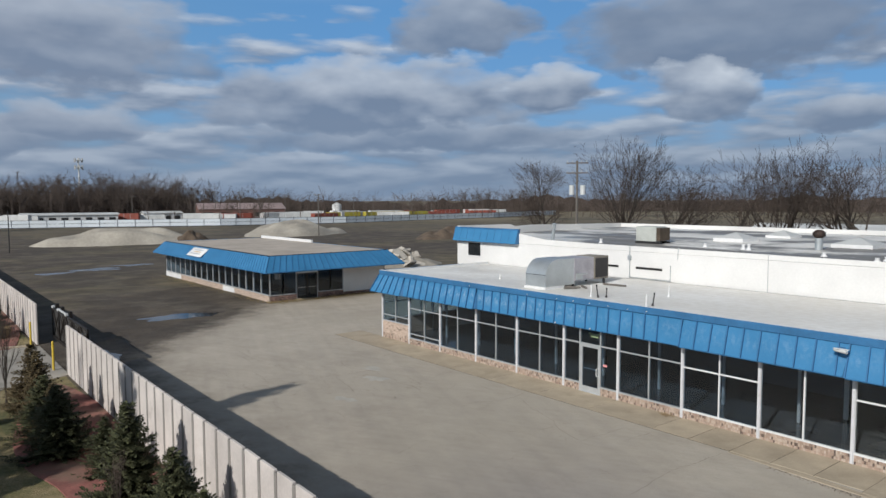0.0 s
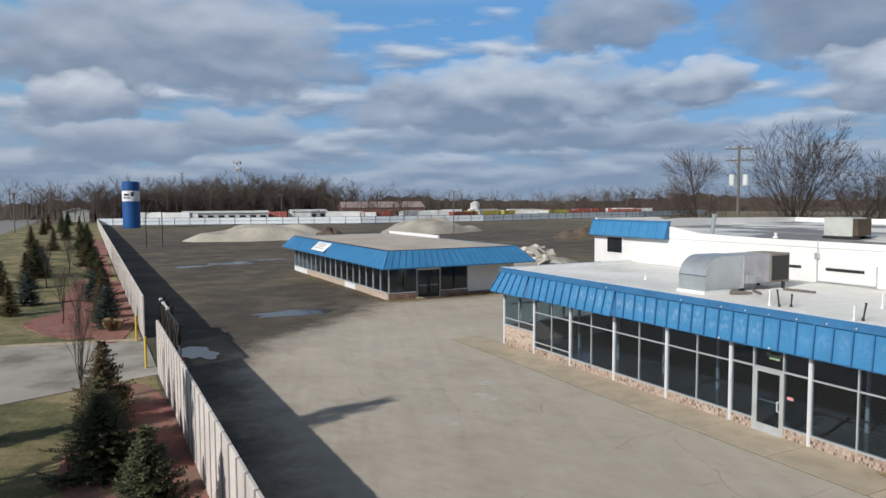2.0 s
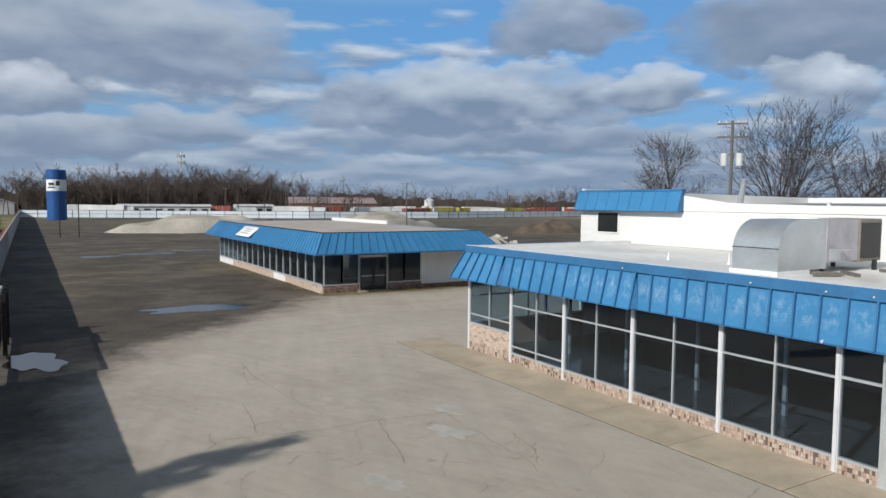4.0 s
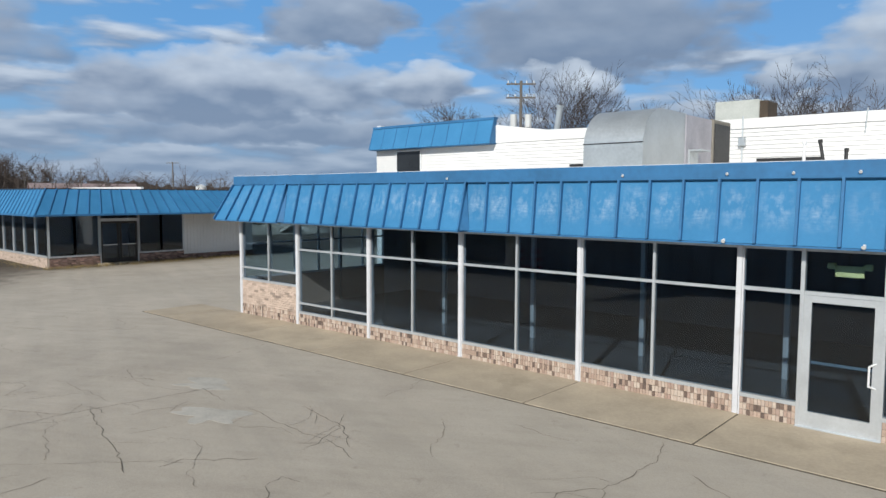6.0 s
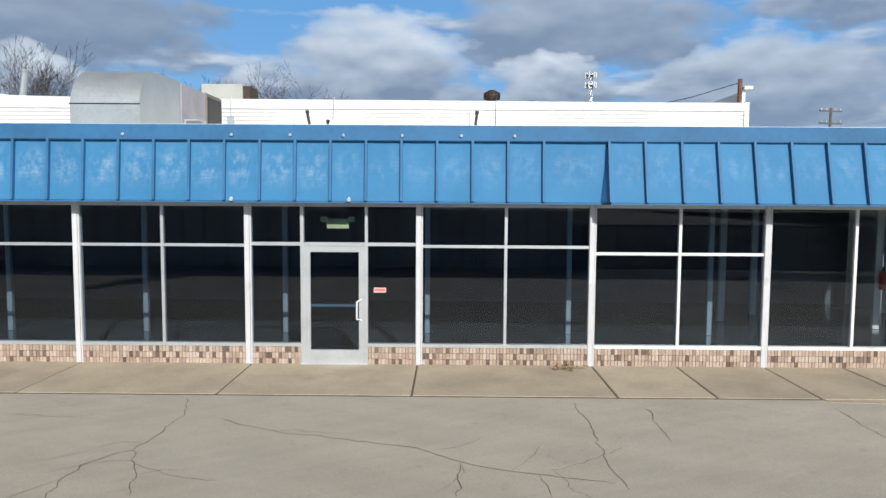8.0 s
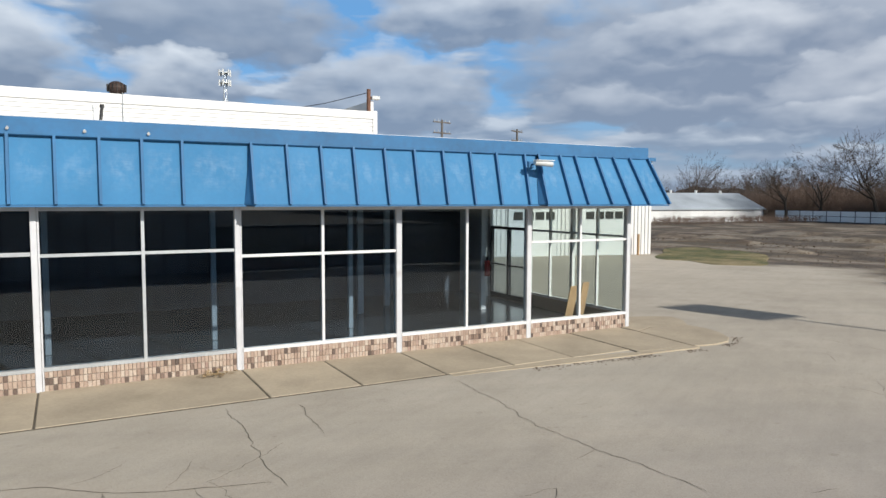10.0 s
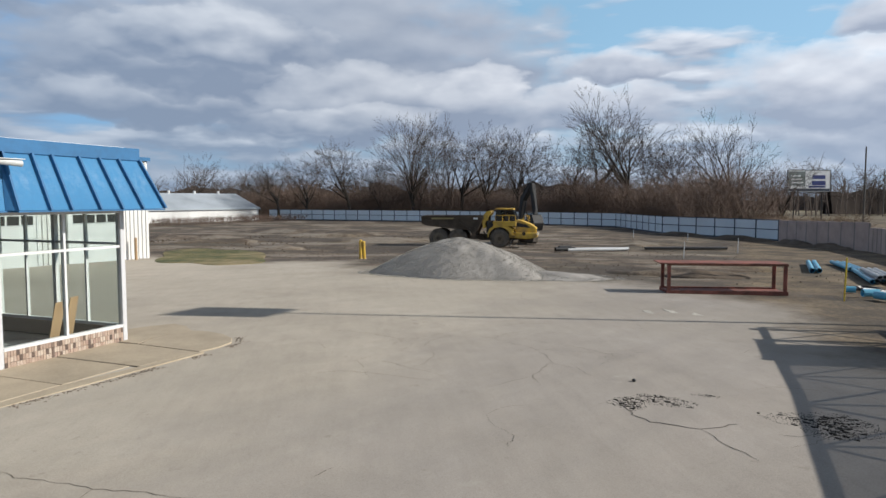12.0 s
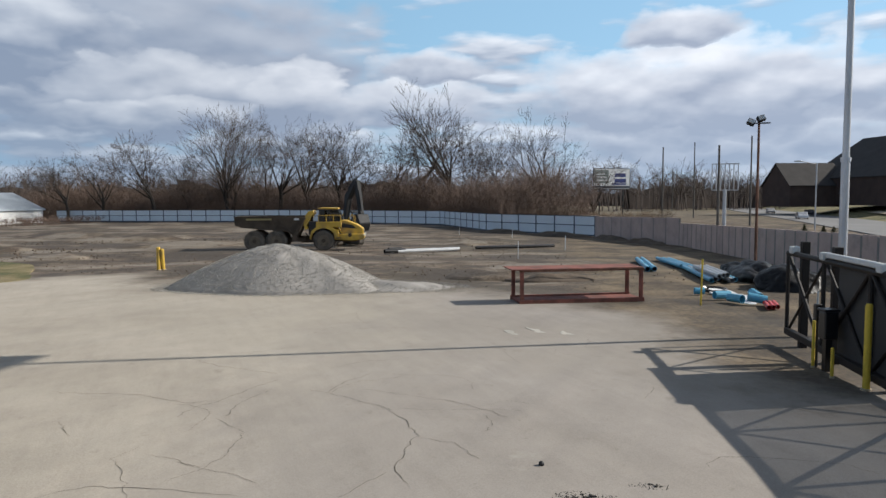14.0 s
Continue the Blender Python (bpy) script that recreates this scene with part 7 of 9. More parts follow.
    for x in (-1.5, 0.85):
        bm = bmesh.new()
        arch = [(2.5 + 1.06 * math.cos(a), 0.87 + 1.06 * math.sin(a)) for a in (radians(d) for d in range(15, 176, 16))]
        profile(bm, arch + [(1.35, 1.2), (1.55, 1.75), (2.0, 2.08), (3.1, 2.1), (3.75, 1.7), (3.75, 1.2)], "x", x, x + 0.65)
        part("fender", bm, CAT_YELLOW, t)
        part("deck_side", soft(box(x + 0.04, 1.9, 2.0, x + 0.61, 4.0, 2.45), 0.03, 1), CAT_YELLOW, t)
    for k in range(3):
        part("step", box(0.95, 3.6, 0.75 + 0.33 * k, 1.45, 3.95, 0.8 + 0.33 * k), BLACK, t)
    cab = part("cab", soft(box(-0.85, 2.05, 2.3, 0.85, 4.1, 2.62), 0.02, 1), BLACK, t, "dark operator cab")
    bm = bmesh.new()
    profile(bm, [(2.0, 3.5), (3.75, 3.5), (3.72, 3.62), (2.3, 3.66), (2.02, 3.6)], "x", -0.92, 0.92)
    part("cab_roof", soft(bm, 0.03, 1), CAT_YELLOW, cab)
    for x in (-0.82, 0.82):
        for lo, hi in (((x, 2.1, 2.6), (x, 2.15, 3.52)), ((x, 2.95, 2.6), (x, 2.95, 3.52)), ((x, 4.08, 2.6), (x, 3.68, 3.52)), ((x, 2.15, 3.46), (x, 3.7, 3.46))):
            part("pillar", rods((lo, hi, 0.055), n=6), BLACK, cab)
        part("rear_panel", box(x - 0.02, 2.12, 2.6, x + 0.02, 2.55, 3.5), BLACK, cab)
        bm = bmesh.new()
        profile(bm, [(2.55, 2.62), (4.05, 2.62), (3.66, 3.5), (2.55, 3.5)], "x", x - 0.006, x + 0.006)
        part("cab_glass", bm, CAB_GLASS, cab)
    bm = bmesh.new()
    profile(bm, [(4.07, 2.62), (4.085, 2.62), (3.685, 3.5), (3.67, 3.5)], "x", -0.78, 0.78)
    part("cab_glass", bm, GLASS_CLEAR, cab)
    part("cab_lining", box(-0.74, 2.16, 2.62, 0.74, 2.5, 3.48, -0.74, 2.5, 2.62, 0.74, 3.9, 2.66), BLACK, cab)
    part("seat", soft(box(-0.3, 2.5, 2.6, 0.3, 3.0, 3.2), 0.06, 2), BLACK, cab)
    for x in (-1.4, 1.4):
        for y in (2.1, 2.75, 3.35, 3.95):
            part("rail_post", rods(((x, y, 2.4), (x, y, 3.0), 0.028), n=6), CAT_YELLOW, t)
        part("handrail", rods(((x, 2.1, 3.0), (x, 3.95, 3.0), 0.028), n=6), CAT_YELLOW, t)
    for x in (-1.05, 1.05):
        part("mirror_arm", rods(((x, 4.5, 2.5), (x, 4.75, 3.0), 0.02), ((x, 4.75, 3.0), (x, 5.05, 2.9), 0.02), ((x, 5.05, 2.9), (x, 5.1, 2.35), 0.02)), CAT_YELLOW, t)
    part("exhaust", rods(((0.7, 1.5, 2.4), (0.7, 1.5, 3.1), 0.09)), DARK_STEEL, t)


def make_excavator():
    e = thing("excavator", "dark excavator with folded boom behind the dump truck", "excavator", 70.5, 7.3, lie(70.5), 138)
    for x in (-1.15, 1.15):
        bm = bmesh.new()
        profile(bm, [(-1.9, 0.15), (-1.6, 0.0), (1.6, 0.0), (1.9, 0.2), (1.95, 0.6), (1.6, 0.9), (-1.6, 0.9), (-1.95, 0.6)], "x", x - 0.3, x + 0.3)
        part("track", soft(bm, 0.04, 1), RUBBER, e)
    part("slew_ring", rods(((0, 0, 0.7), (0, 0, 1.1), 0.75), n=20), EXC_BLACK, e)
    part("house", soft(box(-1.3, -2.2, 1.1, 1.3, 0.9, 2.2), 0.12, 2), EXC_BLACK, e, "dark engine housing")
    part("counterweight", soft(box(-1.3, -2.75, 1.15, 1.3, -2.15, 2.1), 0.18, 3), SIGN_DARK, e)
    cab = part("cab", soft(box(-1.3, 0.2, 2.2, -0.35, 1.5, 2.35, -1.3, 0.2, 2.95, -0.35, 1.5, 3.1, -1.3, 0.2, 1.2, -0.35, 1.5, 1.5), 0.02, 1), EXC_BLACK, e)
    for x in (-1.26, -0.39):
        for y in (0.25, 1.45):
            part("pillar", box(x - 0.04, y - 0.04, 1.4, x + 0.04, y + 0.04, 3.0), BLACK, cab)
    part("cab_glass", box(-1.24, 1.42, 1.5, -0.41, 1.43, 2.95), GLASS, cab)
    bm = bmesh.new()
    profile(bm, [(0.7, 1.5), (1.0, 1.35), (1.75, 4.2), (3.0, 5.55), (2.85, 5.85), (1.25, 4.6)], "x", -0.25, 0.25)
    part("boom", soft(bm, 0.04, 1), EXC_BLACK, e, "black bent boom")
    bm = bmesh.new()
    profile(bm, [(2.7, 5.9), (3.2, 5.85), (3.75, 2.9), (3.4, 2.8)], "x", -0.2, 0.2)
    part("stick", soft(bm, 0.03, 1), EXC_BLACK, e)
    part("ram", rods(((0.1, 1.5, 2.0), (0.1, 2.1, 4.1), 0.08), ((0.1, 1.7, 5.15), (0.1, 2.8, 6.0), 0.07), ((0.1, 3.35, 5.0), (0.1, 3.8, 3.2), 0.06)), EXC_BLACK, e)
    bm = bmesh.new()
    profile(bm, [(3.3, 2.9), (3.8, 2.9), (4.2, 2.1), (3.9, 1.4), (3.1, 1.35), (3.0, 1.9)], "x", -0.6, 0.6)
    part("bucket", soft(bm, 0.05, 1), EXC_BLACK, e)


make_truck()
make_excavator()


def make_rack():
    """A red-brown steel frame: sheeted floor and top, four corner posts."""
    r = thing("steel_rack", "red-brown rusty steel rack standing on the lot's edge", "steel rack", 31.35, -12.1, lie(31.0) + 0.0, 16)
    l, d, h = 2.12, 0.62, 1.14
    part("floor_plate", soft(box(-d, -l, 0.03, d, l, 0.09), 0.01, 1), RUST_RED, r)
    part("edge_beam", box(-d - 0.03, -l, 0.0, -d + 0.07, l, 0.14, d - 0.07, -l, 0.0, d + 0.03, l, 0.14), RUST_RED, r)
    part("top_plate", soft(box(-d * 0.95, -l, h - 0.035, d * 0.95, l + 0.25, h), 0.01, 1), RUST_RED, r)
    part("top_beam", box(-d, -l, h - 0.095, -d + 0.06, l, h - 0.036, d - 0.06, -l, h - 0.095, d, l, h - 0.036), RUST, r)
    for x in (-d + 0.05, d - 0.05):
        for y in (-l + 0.09, l - 0.09):
            part("corner_post", soft(box(x - 0.05, y - 0.06, 0.09, x + 0.05, y + 0.06, h - 0.04), 0.01, 1), RUST_RED, r)


make_rack()


def pipe(label, p, q, r, material, group, kind="pipe"):
    bm = bmesh.new()
    tube(bm, p, q, r, r * 0.88)
    return tagged(finish("pipe", bm, material, smooth=False), label, kind, group)


def on(x, y, h=0.0):
    return (x, y, lie(x) + h)


for k in range(2):
    pipe("pale grey plastic pipe on the dirt", on(57.2 + 0.5 * k, -0.3, 0.12 + 0.04 * k), on(61.2 + 0.5 * k, -4.8, 0.12 + 0.04 * k), 0.105, GREY_PIPE, "grey pipes")
    pipe("black plastic pipe lying on the dirt", on(62.6 + 0.5 * k, -6.0, 0.16), on(66.4 + 0.5 * k, -12.2, 0.16), 0.12, BLACK, "black pipes")
for k in range(3):
    pipe("black pipe end among the grey pipes", on(56.9 + 0.4 * k, 0.1 - 0.2 * k, 0.16 + 0.1 * (k % 2)), on(57.6 + 0.4 * k, -0.7 - 0.2 * k, 0.16 + 0.1 * (k % 2)), 0.16, BLACK, "black pipes")
for k in range(2):
    pipe("light blue water main pipe on the ground", on(43.2 + 0.1 * k, -16.24 - 0.34 * k, 0.13), on(50.6 + 0.3 * k, -16.75 - 0.34 * k, 0.13), 0.13, BLUE_PIPE, "blue pipes")
for k in range(3):
    pipe("light blue water main pipe in a long row", on(45.2 - 0.5 * k, -18.25 - 0.26 * k, 0.12), on(51.6 - 0.3 * k, -18.1 - 0.28 * k, 0.12), 0.11, BLUE_PIPE, "blue pipes")
for k in range(5):
    pipe("pale grey pipe laid in a row", on(37.6 + 0.5 * (k % 3), -17.95 - 0.27 * k, 0.12), on(45.0, -18.3 - 0.24 * k, 0.12), 0.10, GREY_PIPE if k % 2 else BLUE_PIPE, "grey pipes")
for k in range(3):
    pipe("pale grey pipe on top of the row", on(37.2 + 0.4 * k, -18.15 - 0.27 * k, 0.33), on(42.4, -18.3 - 0.27 * k, 0.33), 0.10, GREY_PIPE, "grey pipes")
for k, (x, y, t) in enumerate(((31.3, -17.2, 30), (30.9, -17.75, 80), (32.2, -17.0, 110), (31.9, -18.0, 10))):
    c, s = math.cos(radians(t)) * 0.28, math.sin(radians(t)) * 0.28
    pipe("light blue pipe fitting in a loose pile", on(x - c, y - s, 0.15), on(x + c, y + s, 0.15 + 0.1 * (k % 2)), 0.14, BLUE_PIPE, "pipe fittings")
for k in range(3):
    pipe("short red pipe on the ground", on(29.6 + 0.1 * k, -17.7 - 0.16 * k, 0.08), on(30.8 + 0.1 * k, -17.95 - 0.16 * k, 0.08), 0.07, RED_PIPE, "red pipes")
pipe("small blue coupling lying apart", on(33.6, -16.4, 0.12), on(33.6, -16.75, 0.12), 0.12, BLUE_PIPE, "pipe fittings")


def tarp_heap():
    """Bundles under crumpled black sheeting."""
    for k, (x, y, rx, ry, h) in enumerate(((39.6, -20.3, 2.2, 0.9, 0.78), (36.2, -20.4, 1.5, 1.2, 0.85), (42.6, -20.2, 1.4, 0.6, 0.55))):
        bm = bmesh.new()
        bmesh.ops.create_icosphere(bm, subdivisions=5, radius=1.0)
        for v in bm.verts:
            n = noise.noise(v.co * 1.7 + Vector((k * 5.0, 0, 0))) * 0.26 + abs(noise.noise(v.co * 3.6 + Vector((0, k * 3.0, 0)))) * 0.10
            p = v.co * (1 + n)
            v.co = (p.x * rx, p.y * ry, max(-0.05, p.z * h))
        ob = tagged(finish("tarpaulin", bm, TARP), "bundle wrapped in crumpled black plastic sheeting", "tarpaulin", "tarp bundles")
        ob.matrix_basis = pose(x, y, lie(x) - 0.02)
    bm = bmesh.new()
    slab(bm, blob(33.2, -17.6, 1.3, 0.5, 3.7, 10, 30, 0.5), lie(33.2) - 0.02, lie(33.2) + 0.03)
    tagged(finish("white_sheet", bm, SIGN_WHITE), "crumpled white plastic sheet on the dirt", "plastic sheet")
    bm = bmesh.new()
    for r, z in ((0.62, 0.04), (0.56, 0.07), (0.66, 0.10)):
        pts = [(34.6 + r * math.cos(a), -17.3 + 0.7 * r * math.sin(a), lie(34.6) + z) for a in (2 * math.pi * i / 20 for i in range(21))]
        for p, q in zip(pts, pts[1:]):
            rod(bm, p, q, 0.025, n=5, cap=False)
    tagged(finish("hose_coil", bm, BLACK), "black hose coiled on the ground", "hose")


tarp_heap()


def stake(x, y, h, material, label):
    bm = box(-0.03, -0.02, -0.15, 0.03, 0.02, h)
    ob = tagged(finish("survey_stake", soft(bm, 0.005, 1), material), label, "stake", "survey stakes")
    ob.matrix_basis = pose(x, y, lie(x), 2, 1, 20)


stake(30.8, -16.0, 1.45, YELLOW, "yellow survey stake in the turf")
for x, y in ((52.0, -9.6), (63.5, -13.0), (71.0, 16.0), (69.0, 14.5), (88.0, -8.0), (96.0, -1.0)):
    stake(x, y, 1.1, SIGN_WHITE, "pale survey stake in the dirt")


# ---- poles and lamps ----
def flood_pole():
    p = thing("floodlight_pole", "thin rusty pole with two square floodlights", "lamp post", 40.8, -20.6, lie(40.8))
    bm = bmesh.new()
    rod(bm, (0, 0, -0.2), (0, 0, 6.9), 0.07, 0.05, 10)
    part("pole", bm, RUST, p)
    part("bracket", rods(((-0.1, -0.45, 6.9), (0.1, 0.4, 6.9), 0.03)), DARK_STEEL, p)
    for y, z, a in ((-0.08, 7.1, -20), (0.34, 6.95, 30)):
        head = part("floodlight", soft(box(-0.11, -0.17, -0.13, 0.11, 0.17, 0.13), 0.03, 2), DARK_STEEL, p)
        head.matrix_basis = pose(0, y, z, a, 25, 0)
        part("lens", box(-0.125, -0.14, -0.10, -0.112, 0.14, 0.10), PALE_SHEET, head)


def pylon_pole():
    p = thing("steel_pole", "tall pale tapered steel pole beside the gate", "pole", 25.4, -18.0, lie(25.4))
    bm = bmesh.new()
    rod(bm, (0, 0, -0.2), (0, 0, 4.2), 0.10, 0.095, 16)
    rod(bm, (0, 0, 4.2), (0, 0, 12.6), 0.078, 0.068, 16)
    part("shaft", bm, PALE_POLE, p)
    part("flange", rods(((0, 0, 4.14), (0, 0, 4.24), 0.115), n=16), PALE_POLE, p)
    part("head_panel", soft(box(-0.9, -0.12, 11.0, 0.9, 0.12, 12.7), 0.03, 1), PALE_SHEET, p)


def utility_pole(x, y, h, turn, boxes, label, arms=True):
    p = thing("utility_pole", label, "utility pole", x, y, lie(x), turn, group="utility poles")
    bm = bmesh.new()
    rod(bm, (0, 0, -0.3), (0, 0, h), 0.16, 0.11, 10)
    part("pole", bm, WOOD_POLE, p)
    for z in (h - 0.25, h - 1.3)[: (2 if boxes or h > 11 else 1) if arms else 0]:
        part("crossarm", box(-1.15, -0.06, z - 0.06, 1.15, 0.06, z + 0.06), WOOD_POLE, p)
        for u in (-1.0, -0.45, 0.45, 1.0):
            part("insulator", rods(((u, 0, z + 0.06), (u, 0, z + 0.26), 0.05), n=6), GALV, p)
    for u in boxes:
        part("transformer", rods(((u, 0.12, h - 3.6), (u, 0.12, h - 2.6), 0.27), n=12), PALE_SHEET, p)
    return p


flood_pole()
pylon_pole()
utility_pole(-28.2, 33.5, 12.6, 40, (-0.55, 0.6), "weathered utility pole with crossarms and two transformers")
utility_pole(36.6, 49.2, 11.3, 15, (), "weathered utility pole with crossarms")
utility_pole(48.6, 53.6, 11.6, 25, (), "weathered utility pole with crossarms")
utility_pole(-127.0, 56.0, 10.0, 60, (), "lone utility pole in the muddy field")


def goal_posts():
    p = thing("pole_frame", "two thin steel posts joined by a high bar", "posts", -113.5, -9.8, 0)
    part("post", rods(((0, -1.3, -0.2), (0, -1.3, 6.0), 0.08)), DARK_STEEL, p)
    part("post", rods(((0, 1.3, -0.2), (0, 1.3, 6.8), 0.08)), DARK_STEEL, p)
    part("bar", rods(((0, -1.3, 5.8), (0, 1.3, 6.4), 0.06)), DARK_STEEL, p)


goal_posts()


def blue_tank():
    t = thing("blue_tank", "tall blue cylindrical tank with a white painted band", "storage tank", -212.0, -8.3, 0)
    n = 32
    for z0, z1, m, label in ((0, 8.0, DRUM_BLUE, "blue lower shell"), (8.0, 11.1, SIGN_WHITE, "white painted band"), (11.1, 13.6, DRUM_BLUE, "blue upper shell")):
        bm = bmesh.new()
        rod(bm, (0, 0, z0), (0, 0, z1), 2.45, n=n)
        part("shell", bm, m, t, label)
    bm = bmesh.new()
    rod(bm, (0, 0, 13.6), (0, 0, 13.85), 2.5, 2.2, n)
    part("lid", bm, DRUM_BLUE, t)
    for a, z, w, h in ((-32, 9.9, 1.5, 0.7), (-32, 9.0, 1.9, 0.35), (6, 10.1, 0.9, 1.3)):
        part("emblem_bar", box(2.46, -w / 2, z - h / 2, 2.49, w / 2, z + h / 2), SIGN_DARK, t, "dark emblem shape").matrix_basis = pose(0, 0, 0, 0, 0, a)


blue_tank()


def barrel(x, y, lean):
    b = thing("traffic_barrel", "orange and white striped traffic barrel by the wall", "traffic barrel", x, y, 0, group="traffic barrels")
    for k in range(5):
        r0, r1 = 0.29 - 0.025 * k, 0.285 - 0.025 * k
        bm = bmesh.new()
        rod(bm, (lean * k * 0.2, 0, 0.06 + 0.19 * k), (lean * (k + 1) * 0.2, 0, 0.06 + 0.19 * (k + 1)), r0, r1, 18)
        part("band", bm, RED_PIPE if k % 2 == 0 else SIGN_WHITE, b)
    part("foot", rods(((0, 0, 0), (0, 0, 0.06), 0.36), n=18), BLACK, b)


barrel(-16.2, -16.7, 0.0)
barrel(-15.6, -16.85, 0.1)
barrel(-15.1, -16.6, -0.1)
tagged(finish("wall_prop", rods(((-13.6, -16.75, 0.0), (-13.6, -16.75, 1.8), 0.05), n=8), GALV), "galvanised post beside the wall", "post")


# ---- small things on and in the shop ----
def shop_extras():
    c = thing("security_camera", "white bullet security camera on the blue mansard", "camera", 11.99, -0.42, 3.74)
    part("base", soft(box(-0.07, -0.02, -0.07, 0.07, 0.14, 0.07), 0.01, 1), BLUE_TRIM, c)
    part("arm", rods(((0, 0, 0), (0.05, -0.26, 0.03), 0.022)), BLUE_TRIM, c)
    bm = bmesh.new()
    rod(bm, (-0.12, -0.3, 0.03), (0.28, -0.36, 0.0), 0.055, n=14)
    part("body", bm, PALE_SHEET, c)
    part("hood", soft(box(-0.14, -0.40, 0.07, 0.32, -0.26, 0.085), 0.005, 1), SIGN_WHITE, c)
    e = thing("exit_sign", "yellow exit sign hanging inside over the door", "sign", 1.55, 0.22, 2.42)
    part("board", soft(box(-0.2, -0.02, 0, 0.2, 0.02, 0.18), 0.01, 1), EXIT_YELLOW, e)
    part("hanger", rods(((0, 0, 0.18), (0, 0, 0.52), 0.012)), DARK_STEEL, e)
    for x in (-0.25, 0.25):
        part("emergency_lamp", soft(box(x - 0.06, -0.04, 0.12, x + 0.06, 0.04, 0.22), 0.02, 2), EXIT_YELLOW, e)
    d = tagged(finish("door_sticker", box(2.22, -0.010, 1.30, 2.44, -0.006, 1.39), plain("sticker_pink", (0.75, 0.38, 0.38), 0.6, bump=0.0)), "small red and white notice on the glass beside the door", "sticker")
    b = tagged(finish("sticker_bar", box(2.24, -0.0125, 1.335, 2.42, -0.0105, 1.36), SIGN_RED), "", "")
    b.parent = d
    for x, y, h, a, w in ((13.75, 0.55, 1.05, 14, 0.26), (14.15, 0.6, 1.1, 12, 0.22)):
        p = tagged(finish("plywood_board", soft(box(-w / 2, -0.012, 0, w / 2, 0.012, h), 0.004, 1), WOOD_RAW), "raw plywood offcut leaning inside the corner window", "board", "plywood boards")
        p.matrix_basis = pose(x, y, 0.012, a, 0, 8)
    f = thing("fire_extinguisher", "red fire extinguisher hanging on a column", "extinguisher", 13.47, 3.62, 0.95)
    part("bottle", rods(((0, 0, 0), (0, 0, 0.42), 0.075), n=14), RED_PIPE, f)
    part("valve", rods(((0, 0, 0.42), (0, 0, 0.52), 0.03), n=8), BLACK, f)
    bm = bmesh.new()
    rnd = random.Random(4)
    for _ in range(90):
        x, y, s = 5.6 + rnd.gauss(0, 0.16), -0.32 + rnd.gauss(0, 0.07), rnd.uniform(0.02, 0.05)
        z = 0.03 + rnd.uniform(0, 0.07)
        vs = [bm.verts.new((x + rnd.uniform(-s, s) * 1.5, y + rnd.uniform(-s, s) * 1.5, z + rnd.uniform(-0.02, 0.03))) for _ in range(3)]
        bm.faces.new(vs)
    tagged(finish("leaf_litter", bm, STRAW), "small drift of dry leaves on the walk", "leaves", "", "stuff")


shop_extras()


def potholes():
    """Broken asphalt: a ragged lip of a crack, dark scabs of bared tar and loose crumbs."""
    rnd = random.Random(21)
    tar = plain("asphalt_crumbs", (0.040, 0.034, 0.029), 0.95, bump=0.4)
    ring = bmesh.new()
    for k, pts in enumerate(([(14.62, -10.72), (14.18, -10.91), (13.86, -11.06), (13.6, -11.32), (13.58, -11.68), (13.56, -11.98), (13.78, -12.26), (13.97, -12.46)], [(13.7, -12.95), (13.72, -13.2), (13.95, -13.45), (13.9, -13.9)], [(14.5, -12.7), (14.42, -12.95)])):
        crack(ring, pts, 0.014 if k == 0 else 0.008, 300.0 + k)
    tagged(finish("pothole_lip", ring, tar), "ragged dark lip round a shallow pothole", "cracks", "", "stuff")
    bm = bmesh.new()
    for cx, cy, rx, ry, n in ((14.45, -10.85, 0.16, 0.16, 10), (14.3, -11.0, 0.14, 0.12, 8), (14.72, -11.35, 0.16, 0.34, 22), (14.95, -11.3, 0.08, 0.2, 6), (14.35, -13.72, 0.3, 0.34, 42), (14.5, -13.3, 0.2, 0.3, 14), (13.95, -13.6, 0.12, 0.2, 10), (14.7, -13.75, 0.2, 0.3, 12), (15.3, -12.0, 0.05, 0.15, 3)):
        for _ in range(n):
            x, y, r = cx + rnd.gauss(0, rx * 0.6), cy + rnd.gauss(0, ry * 0.6), rnd.uniform(0.006, 0.022)
            slab(bm, blob(x, y, r, r * rnd.uniform(0.9, 2.2), rnd.uniform(0, 90), rnd.uniform(-20, 20), 11, 0.9), -0.01, 0.010 + rnd.uniform(0.002, 0.012))
        for _ in range(n * 22):
            t, q = rnd.uniform(0, 6.28), rnd.random() ** 0.6 * 1.7
            x, y, w = cx + math.cos(t) * rx * q, cy + math.sin(t) * ry * q, rnd.uniform(0.003, 0.013)
            h = w * rnd.uniform(0.4, 0.9)
            vs = [bm.verts.new((x + w * math.cos(a + t), y + w * math.sin(a + t) * 0.8, 0.005)) for a in (0, 1.6, 3.1, 4.7)] + [bm.verts.new((x + w * 0.3, y, 0.008 + h))]
            for f in ((0, 1, 4), (1, 2, 4), (2, 3, 4), (3, 0, 4)):
                bm.faces.new([vs[i] for i in f])
    tagged(finish("broken_asphalt", bm, tar), "dark crumbled asphalt round shallow potholes", "rubble", "", "stuff")
    bm = bmesh.new()
    bmesh.ops.create_icosphere(bm, subdivisions=2, radius=0.035)
    ob = tagged(finish("loose_stone", bm, DARK_STEEL), "small dark stone lying on the lot", "stone")
    ob.matrix_basis = pose(15.77, -10.84, 0.025)


potholes()

